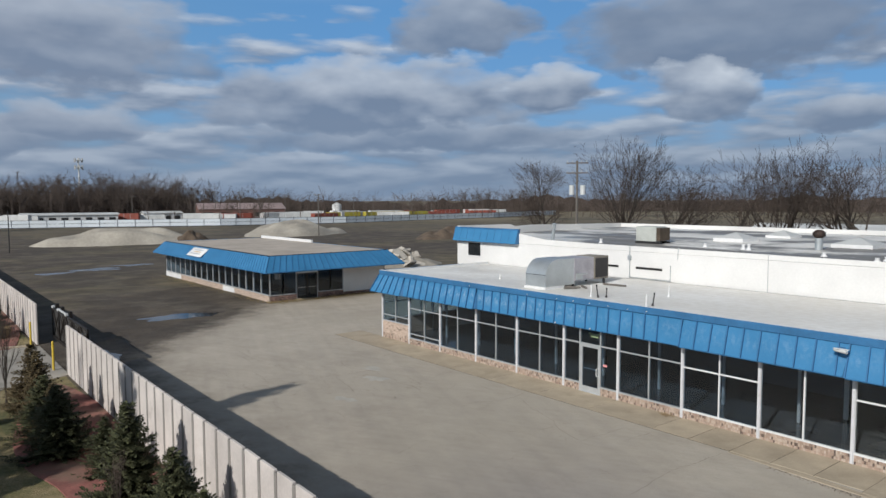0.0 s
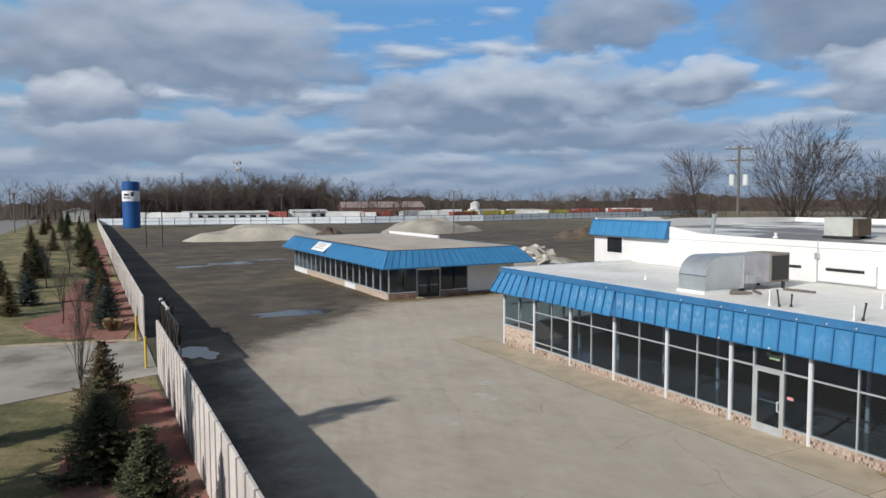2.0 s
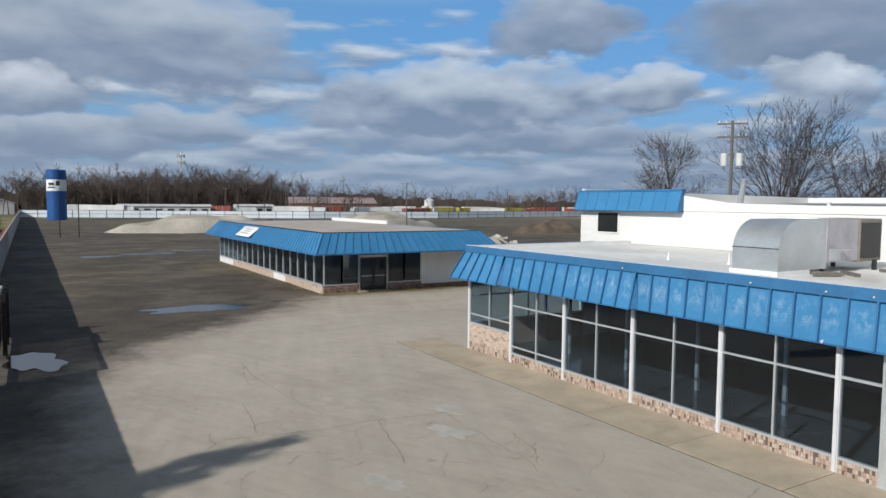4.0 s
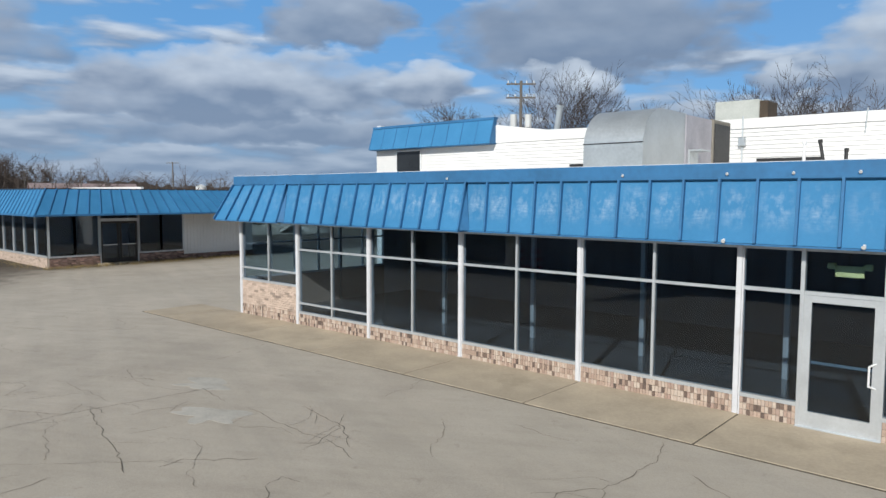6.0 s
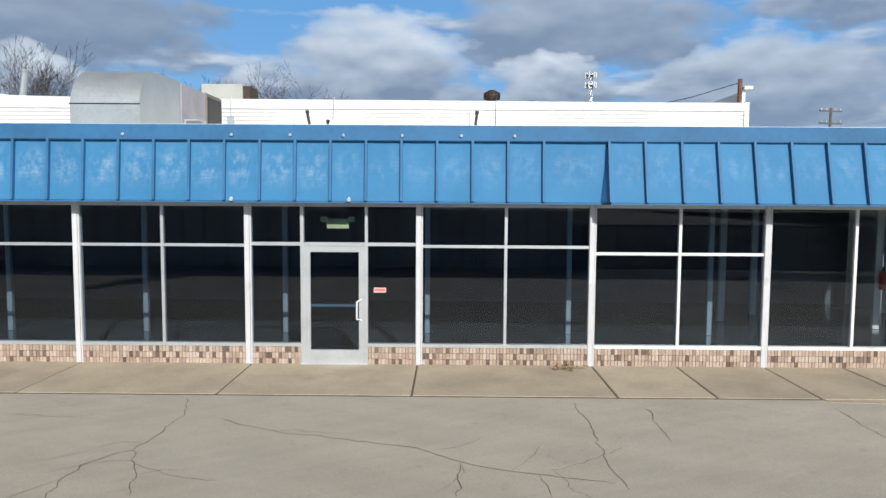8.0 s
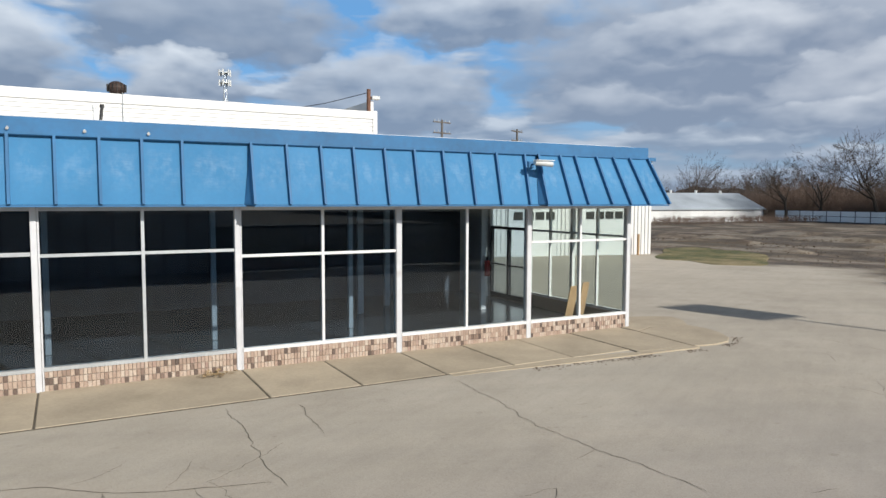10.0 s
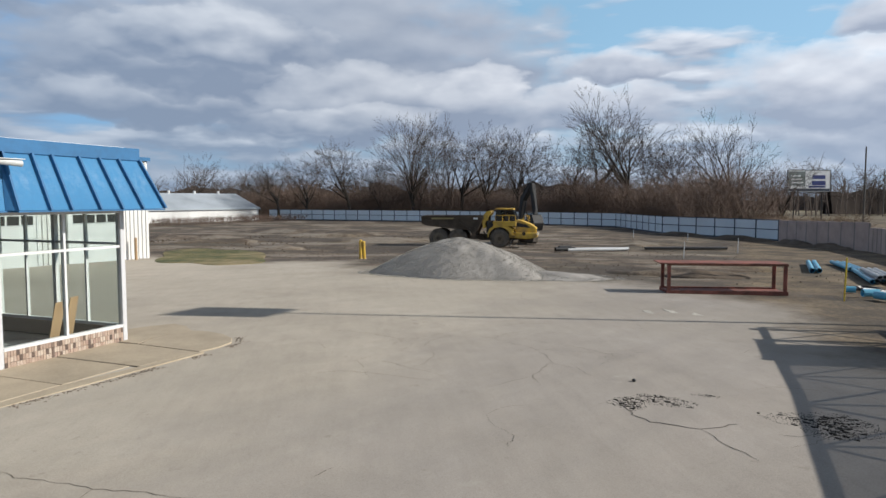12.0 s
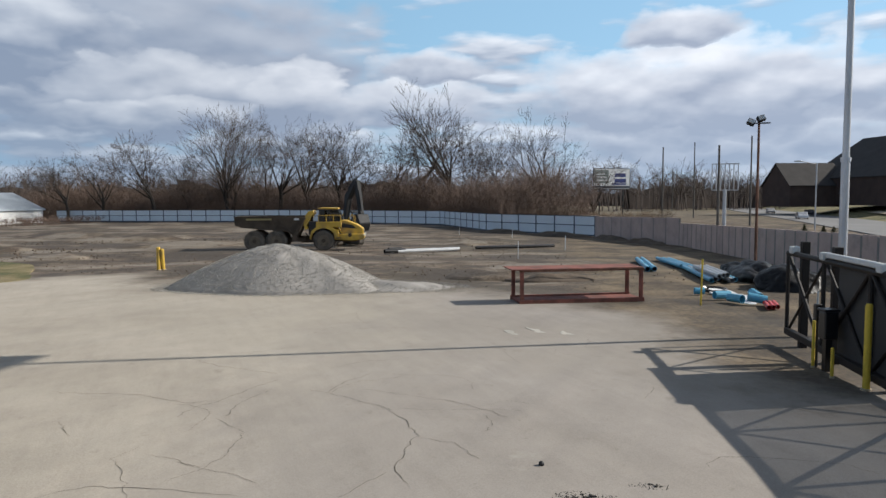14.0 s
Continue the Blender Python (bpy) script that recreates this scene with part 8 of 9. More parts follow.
# ---- trees and shrubs ----
def bare_tree_meshes(seed, height, spread, thin, stems=1, leader=False, upsweep=1.0):
    """Trunk and crown meshes of a leafless tree: upswept limbs, boughs, branches and fine twigs; leader keeps one straight stem."""
    rnd = random.Random(seed)
    trunk, crown = bmesh.new(), bmesh.new()
    share = (0.92 if leader else 0.24 if upsweep == 1.0 else 0.34, 0.30 if leader else 0.50, 0.20 if leader else 0.30, 0.12 if leader else 0.17, 0.09, 0.05)
    brood = (26 if leader else 7 if stems == 1 else 5, 5, 4, 3, 2, 0)

    def limb(p, d, length, r, level):
        segs, pts, q = (6, 5, 4, 3, 2, 1)[level], [(p, d, r)], p
        for s in range(segs):
            w = (0.03 if leader else 0.10, 0.11, 0.11, 0.12, 0.12, 0.1)[level]
            lift = 0.0 if leader and level == 0 else (0.05, 0.10, 0.08, 0.05, 0.03, 0.0)[level] * upsweep
            d = (d + Vector((rnd.gauss(0, w), rnd.gauss(0, w), lift + rnd.gauss(0, w * 0.5)))).normalized()
            nxt = q + d * (length / segs)
            r1 = max(thin * 0.5, r * (1 - (0.9 if leader and level == 0 else 0.4 if level == 0 else 0.75) * (s + 1) / segs))
            rod(trunk if level < 2 else crown, q, nxt, pts[-1][2], r1, (9, 6, 4, 3, 3, 3)[level], cap=False)
            q = nxt
            pts.append((q, d, r1))
        for k in range(brood[level]):
            if leader and level == 0:
                f = 0.18 + 0.8 * (k + rnd.random()) / brood[0]
            else:
                f = rnd.uniform(0.5 if level == 0 else 0.22, 1.0) if k else 1.0
            at = f * segs
            i = min(segs - 1, int(at))
            base = pts[i][0].lerp(pts[i + 1][0], at - i)
            d0, r0 = pts[i + 1][1], pts[i][2] + (pts[i + 1][2] - pts[i][2]) * (at - i)
            a = d0.orthogonal().normalized()
            a.rotate(Matrix.Rotation(rnd.uniform(0, 2 * math.pi), 3, d0))
            ang = rnd.uniform(0.85, 1.2) if leader and level == 0 else rnd.uniform(0.08, 0.25) if k == 0 else rnd.uniform(0.35, 0.85) * spread
            nd = (d0 * math.cos(ang) + a * math.sin(ang)).normalized()
            size = (1.25 - 0.95 * f) if leader and level == 0 else (1.15 - 0.4 * f)
            limb(base, nd, height * share[level + 1] * rnd.uniform(0.65, 1.1) * size, max(thin, r0 * rnd.uniform(0.5, 0.75)), level + 1)

    for s in range(stems):
        lean = Vector((rnd.gauss(0, 0.22), rnd.gauss(0, 0.22), 1)).normalized() if stems > 1 else Vector((0, 0, 1))
        limb(Vector((rnd.gauss(0, 0.25), rnd.gauss(0, 0.25), -0.2)) if stems > 1 else Vector((0, 0, -0.2)), lean, height * share[0], height * (0.022 if stems == 1 else 0.018), 0)
    top = max(v.co.z for v in crown.verts)
    for bm in (trunk, crown):
        bmesh.ops.scale(bm, vec=(height / top,) * 3, verts=bm.verts[:])
    return trunk, crown


def bare_tree(seed, height, spread, thin, label, group, stems=1, leader=False, upsweep=1.0):
    t = thing("bare_tree", label, "tree", group=group)
    trunk, crown = bare_tree_meshes(seed, height, spread, thin, stems, leader, upsweep)
    part("trunk", trunk, BARK, t)
    part("crown", crown, TWIG, t)
    return t


def planted(tree, x, y, scale, turn):
    m = pose(x, y, lie(x), 0, 0, turn)
    c = copy_thing(tree, m)
    c.scale = (scale, scale, scale)
    return c


KINDS = [bare_tree(11, 17, 0.9, 0.017, "large leafless tree with a spreading crown", "bare trees", 3),
         bare_tree(23, 18, 1.25, 0.021, "tall leafless tree with spreading limbs", "bare trees", 1, False, 0.45),
         bare_tree(37, 15, 1.3, 0.021, "leafless tree with a wide twiggy crown", "bare trees", 1, False, 0.4),
         bare_tree(41, 20, 0.95, 0.021, "tall narrow leafless tree", "bare trees", 1, False, 0.8),
         bare_tree(58, 13, 0.9, 0.012, "leafless tree with one straight stem and a pointed crown", "bare trees", 1, True)]
# behind the shop and the pavilion
spots = [(0, -34.2, 49.6, 1.0, 20), (4, -48.5, 50.5, 1.12, 70), (2, -30.5, 53.0, 0.95, 140), (3, -25.5, 50.0, 0.62, 10), (2, -22.0, 53.0, 0.9, 200), (0, -17.0, 56.0, 0.9, 260), (1, -12.0, 58.0, 0.85, 30), (2, -8.5, 57.0, 0.95, 310)]
# tall row beyond the east fence
rnd = random.Random(5)
for x, y, s, k in ((142.1, 86.3, 1.01, 2), (144.1, 79.9, 0.92, 1), (146.2, 69.0, 1.33, 2), (154.3, 66.9, 0.96, 1), (151.3, 54.9, 1.5, 0), (161.3, 52.0, 1.16, 1), (153.5, 44.3, 1.44, 2), (157.7, 38.6, 1.33, 1), (157.6, 31.9, 1.51, 2), (154.7, 27.6, 0.95, 3), (160.3, 21.3, 1.08, 3), (157.3, 15.4, 1.71, 2), (148.6, 6.2, 1.43, 3), (153.1, 1.8, 1.11, 1), (145.5, -5.0, 1.23, 2), (133.6, -13.0, 1.02, 3), (123.3, -19.6, 0.63, 1), (164, 84, 0.9, 2), (168, 62, 0.8, 3), (166, 24, 0.8, 1)):
    spots.append((k, x, y, s, rnd.uniform(0, 360)))
spots.append((1, -330.0, -38.0, 0.75, 50.0))
# beyond the garage wing and the shed
for x, y, s, k in ((118, 128, 1.0, 0), (128, 132, 1.0, 2), (100, 132, 0.9, 1), (150, 120, 0.9, 3), (160, 105, 0.8, 1)):
    spots.append((k, x, y, s, rnd.uniform(0, 360)))
used = set()
for k, x, y, s, turn in spots:
    if k not in used:
        used.add(k)
        KINDS[k].matrix_basis = pose(x, y, lie(x), 0, 0, turn)
        KINDS[k].scale = (s, s, s)
        FIRST = KINDS[k]
    else:
        planted(KINDS[k], x, y, s, turn).scale = (s, s, s)


def conifer(seed, height, width, needles, label, group, lean=0.0):
    """A spruce: tapered trunk, whorls of drooping boughs set with short sprays."""
    t = thing("spruce_tree", label, "tree", group=group)
    rnd = random.Random(seed)
    bm = bmesh.new()
    rod(bm, (0, 0, -0.1), (0, 0, height * 0.96), height * 0.022, 0.012, 8)
    part("trunk", bm, BARK, t)
    verts, faces = [], []
    z = height * 0.04
    while z < height * 0.985:
        f = z / height
        reach = width * (1 - f) ** 0.8 * rnd.uniform(0.75, 1.15) + 0.04
        for k in range(max(4, int(10 * (1 - f) + 4))):
            a = rnd.uniform(0, 2 * math.pi)
            l = reach * rnd.uniform(0.6, 1.15)
            out, side = Vector((math.cos(a), math.sin(a), 0)), Vector((-math.sin(a), math.cos(a), 0))
            droop, steps = rnd.uniform(0.1, 0.4), max(3, int(l / 0.085))
            for n in range(steps):
                u = (n + 0.7) / steps
                p = Vector((0, 0, z)) + out * l * u + Vector((0, 0, -droop * l * u + 0.3 * l * u * u))
                w = 0.13 * (1.2 - 0.6 * u) * rnd.uniform(0.6, 1.3) * max(0.7, min(1.3, width))
                for sg, rise in ((-1, 0.0), (1, 0.0), (-0.5, 0.5), (0.5, 0.5), (rnd.uniform(-0.6, 0.6), -0.45)):
                    d = (out * rnd.uniform(0.5, 1.0) + side * sg * rnd.uniform(0.7, 1.2) + Vector((0, 0, rise + rnd.uniform(-0.25, 0.25)))).normalized()
                    b = d.cross(Vector((0, 0, 1)) + out * rnd.uniform(-0.5, 0.5)).normalized() * 0.020
                    i = len(verts)
                    verts.extend([tuple(p - b), tuple(p + b), tuple(p + d * w * 0.7 + b * 1.3), tuple(p + d * w), tuple(p + d * w * 0.7 - b * 1.3)])
                    faces.append((i, i + 1, i + 2, i + 3, i + 4))
        z += height * 0.026 * rnd.uniform(0.8, 1.2)
    crown = bmesh.new()
    me = bpy.data.meshes.new("crown")
    me.from_pydata(verts, [], faces)
    crown.from_mesh(me)
    bpy.data.meshes.remove(me)
    part("crown", crown, needles, t)
    return t


sp_green = conifer(2, 3.0, 1.35, NEEDLES, "dark green spruce beside the wall", "spruces by the wall")
sp_blue = conifer(6, 2.7, 1.1, NEEDLES_BLUE, "young blue-green spruce on the lawn", "spruces on the lawn")
sp_brown = conifer(9, 2.8, 0.95, NEEDLES_BROWN, "half-browned spruce beside the wall", "browned spruces")
sp_green.matrix_basis = pose(0.9, -18.95, 0)
sp_blue.matrix_basis = pose(-30.6, -19.1, 0)
sp_brown.matrix_basis = pose(-9.2, -19.7, 0)
for ob, x, y, s, turn in ((sp_green, -4.6, -19.75, 0.78, 40), (sp_green, -2.2, -18.9, 0.6, 90), (sp_green, -7.2, -19.85, 0.72, 200), (sp_brown, -11.0, -19.65, 0.95, 60), (sp_brown, -6.0, -19.7, 0.75, 15),
                          (sp_green, -9.2, -23.9, 0.85, 130), (sp_green, -1.6, -25.2, 1.1, 10), (sp_green, 4.6, -18.9, 0.9, 300), (sp_green, 7.4, -19.2, 0.9, 120),
                          (sp_brown, -34.5, -19.3, 1.0, 10), (sp_blue, -44.0, -24.2, 1.0, 70), (sp_brown, -39.0, -25.0, 0.9, 220), (sp_green, -43.0, -28.4, 1.1, 10), (sp_brown, -52.0, -26.6, 1.05, 70),
                          (sp_green, -38.0, -19.0, 0.9, 55), (sp_brown, -42.5, -19.2, 1.0, 155), (sp_green, -48.0, -19.3, 1.0, 255), (sp_brown, -55.0, -19.2, 1.0, 355), (sp_green, -64.0, -19.4, 1.1, 90),
                          (sp_green, -66.0, -25.0, 1.2, 180), (sp_green, -78.0, -20.0, 1.2, 33), (sp_brown, -80.0, -25.5, 1.2, 66), (sp_green, -95.0, -20.5, 1.3, 99), (sp_green, -112.0, -21.0, 1.4, 12), (sp_brown, -62.0, -29.0, 1.1, 5),
                          (sp_blue, -68.7, -24.5, 1.15, 20), (sp_brown, -111.0, -25.0, 1.3, 130), (sp_green, -187.0, -26.0, 1.4, 75), (sp_brown, -120.0, -28.7, 1.4, 210), (sp_brown, -56.0, -25.1, 1.2, 300), (sp_blue, -43.7, -19.8, 0.95, 15), (sp_brown, -77.5, -20.2, 1.25, 85), (sp_green, -128.0, -20.2, 1.3, 140), (sp_brown, -176.0, -29.6, 1.5, 40), (sp_green, -246.0, -26.0, 1.6, 190), (sp_brown, -185.0, -22.0, 1.5, 260), (sp_brown, -93.0, -27.0, 1.3, 320), (sp_green, -145.0, -24.0, 1.3, 30), (sp_brown, -210.0, -30.0, 1.6, 160),
                          (sp_green, -0.4, -34.0, 4.55, 0)):
    c = copy_thing(ob, pose(x, y, 0, 0, 0, turn))
    c.scale = (s, s, s)
    if -12 < x < -4 and y > -20:
        c.scale = (s * 1.35, s * 1.35, s * 1.05)
    if s > 4:
        c.scale = (2.4, 2.4, 5.2)
        tagged(c, "tall pointed spruce by the road", "tree", "road spruces")

thin_tree = bare_tree(51, 4.3, 0.34, 0.004, "young leafless tree in the mulch bed", "young bare trees")
thin_tree.matrix_basis = pose(-12.8, -20.4, 0)
thin_tree.scale = (0.55, 0.55, 1.0)
for x, y, s in ((-4.2, -23.2, 0.9), (-33.5, -21.6, 0.95), (-29.8, -20.6, 0.9), (-56.0, -23.5, 1.1), (-70.0, -22.0, 1.1), (2.2, -19.6, 0.5)):
    c = copy_thing(thin_tree, pose(x, y, 0, 0, 0, x * 40))
    c.scale = (s * 0.55, s * 0.55, s)


def tuft(seed, x, y, h, r, material, label, name="grass_tuft", count=160):
    rnd2 = random.Random(seed)
    bm = bmesh.new()
    for _ in range(count):
        a, q = rnd2.uniform(0, 2 * math.pi), r * rnd2.random() ** 0.5 * 0.5
        px, py = math.cos(a) * q, math.sin(a) * q
        l, b = h * rnd2.uniform(0.6, 1.1), rnd2.uniform(0.1, 0.5) * r
        w = 0.012
        v = [bm.verts.new(p) for p in ((px - w, py, 0), (px + w, py, 0), (px + math.cos(a) * b + w * 0.3, py + math.sin(a) * b, l), (px + math.cos(a) * b * 1.3, py + math.sin(a) * b * 1.3, l * 0.9))]
        bm.faces.new(v)
    ob = tagged(finish(name, bm, material), label, "grass", "ornamental grasses")
    ob.matrix_basis = pose(x, y, lie(x))


for k, (x, y) in enumerate(((-11.9, -19.2), (-29.4, -18.8))):
    tuft(k, x, y, 0.75, 0.6, STRAW, "clump of straw-coloured ornamental grass", count=240)
rnd = random.Random(3)
bm = bmesh.new()
for _ in range(1500):
    y = rnd.uniform(0.3, 12.0)
    x = -33.0 + abs(rnd.gauss(0, 0.5)) if rnd.random() < 0.6 else rnd.uniform(-60, -33)
    if x < -33.05:
        y = 0.55 - abs(rnd.gauss(0, 0.6))
    l, a = rnd.uniform(0.05, 0.22), rnd.uniform(0, 6.28)
    v = [bm.verts.new(p) for p in ((x - 0.03, y, 0), (x + 0.03, y, 0), (x + math.cos(a) * l * 0.7, y + math.sin(a) * l * 0.7, l))]
    bm.faces.new(v)
tagged(finish("weed_fringe", bm, plain("dead_weeds", (0.23, 0.17, 0.07), 0.95, dark=0.5, scale=1.0, bump=0.0)), "dead weeds along the pavilion's foot", "weeds", "", "stuff")


def thicket(name, label, path, depth, count, h0, h1, seed, material, thin=0.02):
    """Dense leafless brush along a line: many forked stems in one mesh."""
    rnd2 = random.Random(seed)
    verts, faces = [], []

    def stem(p, q, r):
        d = (q - p)
        a = d.orthogonal().normalized() * r
        b = d.cross(a).normalized() * r
        i = len(verts)
        for c, s in ((p, 1.0), (q, 0.45)):
            verts.extend([tuple(c + a * s), tuple(c - a * 0.5 * s + b * 0.87 * s), tuple(c - a * 0.5 * s - b * 0.87 * s)])
        faces.extend([(i, i + 1, i + 4, i + 3), (i + 1, i + 2, i + 5, i + 4), (i + 2, i, i + 3, i + 5)])

    total = sum(math.dist(a, b) for a, b in zip(path, path[1:]))
    for _ in range(count):
        s, k = rnd2.uniform(0, total), 0
        while s > math.dist(path[k], path[k + 1]):
            s -= math.dist(path[k], path[k + 1])
            k += 1
        f = s / math.dist(path[k], path[k + 1])
        x = path[k][0] + (path[k + 1][0] - path[k][0]) * f + rnd2.uniform(-0.5, 0.5) * depth
        y = path[k][1] + (path[k + 1][1] - path[k][1]) * f + rnd2.uniform(-0.5, 0.5) * depth
        swell = 0.6 + 0.8 * (0.5 + noise.noise((x * 0.05, y * 0.05, seed)))
        h = rnd2.uniform(h0, h1) * swell
        p = Vector((x, y, lie(x) - 0.1))
        lean = Vector((rnd2.gauss(0, 0.34), rnd2.gauss(0, 0.34), 1)).normalized()
        m = p + lean * h * 0.5
        stem(p, m, thin * 1.6)
        for _ in range(3):
            e = m + (lean + Vector((rnd2.gauss(0, 0.6), rnd2.gauss(0, 0.6), rnd2.uniform(-0.2, 0.3)))).normalized() * h * rnd2.uniform(0.3, 0.55)
            stem(m, e, thin)
            for _ in range(5):
                g = m.lerp(e, rnd2.uniform(0.3, 0.9))
                stem(g, g + (e - m).normalized() * h * 0.12 + Vector((rnd2.gauss(0, 0.14), rnd2.gauss(0, 0.14), rnd2.gauss(0.03, 0.1))) * h, thin * 0.55)
    me = bpy.data.meshes.new(name)
    me.from_pydata(verts, [], faces)
    me.materials.append(material)
    return tagged(new(name, me), label, "brush", "", "stuff")


thicket("brush_east", "dense brown leafless brush behind the east fence", [(117, -13), (141, -2), (159, 38), (157, 66), (155, 104)], 16, 4600, 3.0, 9.0, 3, BRUSH, 0.024)
thicket("brush_corner", "pale brown brush behind the corner fence", [(101, -24), (112, -20), (124, -14)], 8, 900, 1.2, 3.1, 4, plain("tan_brush", (0.15, 0.106, 0.068), 0.97, scale=0.2, bump=0.0), 0.028)
thicket("brush_shed", "brown brush before the low shed", [(100, 84), (120, 83), (141, 79)], 4, 600, 0.8, 1.9, 5, BRUSH, 0.018)

# ---- the distance ----
def far_woods(name, label, path, depth, count, h0, h1, seed, twigs=46, fat=1.0):
    """Leafless far woods: trees of a few limbs and many fine twigs, in one mesh."""
    rnd2 = random.Random(seed)
    verts, faces = [], []

    def stick(p, q, r0, r1):
        d = q - p
        a = d.orthogonal().normalized()
        b = d.cross(a).normalized()
        i = len(verts)
        for c, r in ((p, r0), (q, r1)):
            verts.extend([tuple(c + a * r), tuple(c - a * 0.5 * r + b * 0.87 * r), tuple(c - a * 0.5 * r - b * 0.87 * r)])
        faces.extend([(i, i + 1, i + 4, i + 3), (i + 1, i + 2, i + 5, i + 4), (i + 2, i, i + 3, i + 5)])

    total = sum(math.dist(a, b) for a, b in zip(path, path[1:]))
    for _ in range(count):
        s, k = rnd2.uniform(0, total), 0
        while k < len(path) - 2 and s > math.dist(path[k], path[k + 1]):
            s -= math.dist(path[k], path[k + 1])
            k += 1
        f = s / math.dist(path[k], path[k + 1])
        x = path[k][0] + (path[k + 1][0] - path[k][0]) * f + rnd2.uniform(-0.5, 0.5) * depth
        y = path[k][1] + (path[k + 1][1] - path[k][1]) * f + rnd2.uniform(-0.5, 0.5) * depth
        h = rnd2.uniform(h0, h1) * (0.75 + 0.5 * (0.5 + noise.noise((x * 0.012, y * 0.012, seed * 1.0))))
        base = Vector((x, y, lie(x) - 0.3))
        top = base + Vector((rnd2.gauss(0, 0.05) * h, rnd2.gauss(0, 0.05) * h, h * 0.55))
        stick(base, top, h * 0.011, h * 0.008)
        limbs = []
        for _ in range(9):
            p = base.lerp(top, rnd2.uniform(0.35, 1.0))
            q = p + Vector((rnd2.gauss(0, 0.19) * h, rnd2.gauss(0, 0.19) * h, rnd2.uniform(0.08, 0.36) * h))
            stick(p, q, h * 0.0040, h * 0.0016)
            limbs.append((p, q))
        for _ in range(int(twigs * 1.6)):
            p, q = rnd2.choice(limbs)
            g = p.lerp(q, rnd2.uniform(0.2, 1.0))
            stick(g, g + Vector((rnd2.gauss(0, 0.05), rnd2.gauss(0, 0.05), rnd2.gauss(0.04, 0.045))) * h, h * 0.0017 * fat, h * 0.0007 * fat)
    me = bpy.data.meshes.new(name)
    me.from_pydata(verts, [], faces)
    me.materials.append(FAR_TWIG)
    return tagged(new(name, me), label, "woods", "", "stuff")


FAR_TWIG = plain("far_twigs", (0.10, 0.078, 0.066), 0.97, dark=0.7, light=1.3, scale=0.02, grain=0.3, bump=0.0)
far_woods("woods_west", "leafless woods along the western horizon", [(-330, -60), (-330, 60), (-345, 160), (-330, 300), (-250, 400), (-120, 420)], 50, 640, 12, 19, 1, 44, 1.0)
far_woods("woods_northwest", "tall dark wood at the western bend", [(-285, -16), (-290, 40), (-300, 84)], 34, 240, 17, 27, 2, 190, 0.9)
far_woods("woods_north", "leafless woods along the northern horizon", [(-120, 360), (60, 330), (200, 260), (300, 160)], 60, 300, 12, 20, 3, 26)
far_woods("woods_east", "leafless woods behind the eastern brush", [(170, 150), (190, 70), (196, -2)], 40, 250, 10, 17, 4, 40)
far_woods("woods_southeast", "leafless woods beyond the road", [(300, -8), (330, -60), (330, -130), (270, -190)], 50, 280, 12, 19, 5, 34)
far_woods("woods_road", "leafless woods behind the dark hall", [(240, -40), (262, -75), (250, -130)], 26, 150, 13, 19, 7, 44)
far_woods("woods_field", "scattered leafless trees behind the far fence", [(-245, 40), (-240, 120), (-235, 220), (-160, 260)], 50, 130, 9, 15, 6, 34)


def ridge(name, path, h, seed, material, label):
    """The dark body of the far woods below the twigs: an uneven bank."""
    bm = bmesh.new()
    prev = None
    total = [(a, b) for a, b in zip(path, path[1:])]
    for (ax, ay), (bx2, by2) in total:
        n = max(2, int(math.hypot(bx2 - ax, by2 - ay) / 3.0))
        for i in range(n):
            x, y = ax + (bx2 - ax) * i / n, ay + (by2 - ay) * i / n
            top = h * (0.75 + 0.4 * noise.noise((x * 0.03, y * 0.03, seed)) + 0.22 * noise.noise((x * 0.2, y * 0.2, seed)) + 0.12 * noise.noise((x * 0.9, y * 0.9, seed)))
            nx, ny = -(by2 - ay), bx2 - ax
            l = math.hypot(nx, ny)
            nx, ny = nx / l * 3, ny / l * 3
            cur = [bm.verts.new(p) for p in ((x - nx, y - ny, lie(x) - 0.5), (x - nx * 0.4, y - ny * 0.4, lie(x) + top), (x + nx * 0.4, y + ny * 0.4, lie(x) + top * 0.97), (x + nx, y + ny, lie(x) - 0.5))]
            if prev:
                for j in range(3):
                    bm.faces.new((prev[j], cur[j], cur[j + 1], prev[j + 1]))
            prev = cur
    return tagged(finish(name, bm, material), label, "woods", "", "stuff")


FAR_BODY = plain("far_brush_body", (0.066, 0.051, 0.043), 1.0, dark=0.55, light=1.45, scale=0.05, grain=0.8, bump=1.0, stretch=(1, 1, 0.35))
ridge("woods_floor_west", [(-355, -120), (-352, 60), (-365, 160), (-350, 300), (-270, 420), (-120, 445), (60, 380), (220, 300), (330, 170), (235, 110), (222, 10)], 11.5, 1.0, FAR_BODY, "dark undergrowth of the far woods")
ridge("woods_floor_northwest", [(-304, -18), (-310, 20), (-318, 60), (-322, 80)], 14.5, 2.0, FAR_BODY, "dark body of the tall western wood")
ridge("woods_floor_road", [(262, -42), (280, -80), (266, -140)], 9.0, 4.0, FAR_BODY, "dark undergrowth behind the dark hall")
ridge("woods_floor_east", [(345, -10), (350, -110), (290, -190)], 8.0, 3.0, FAR_BODY, "dark undergrowth beyond the road")
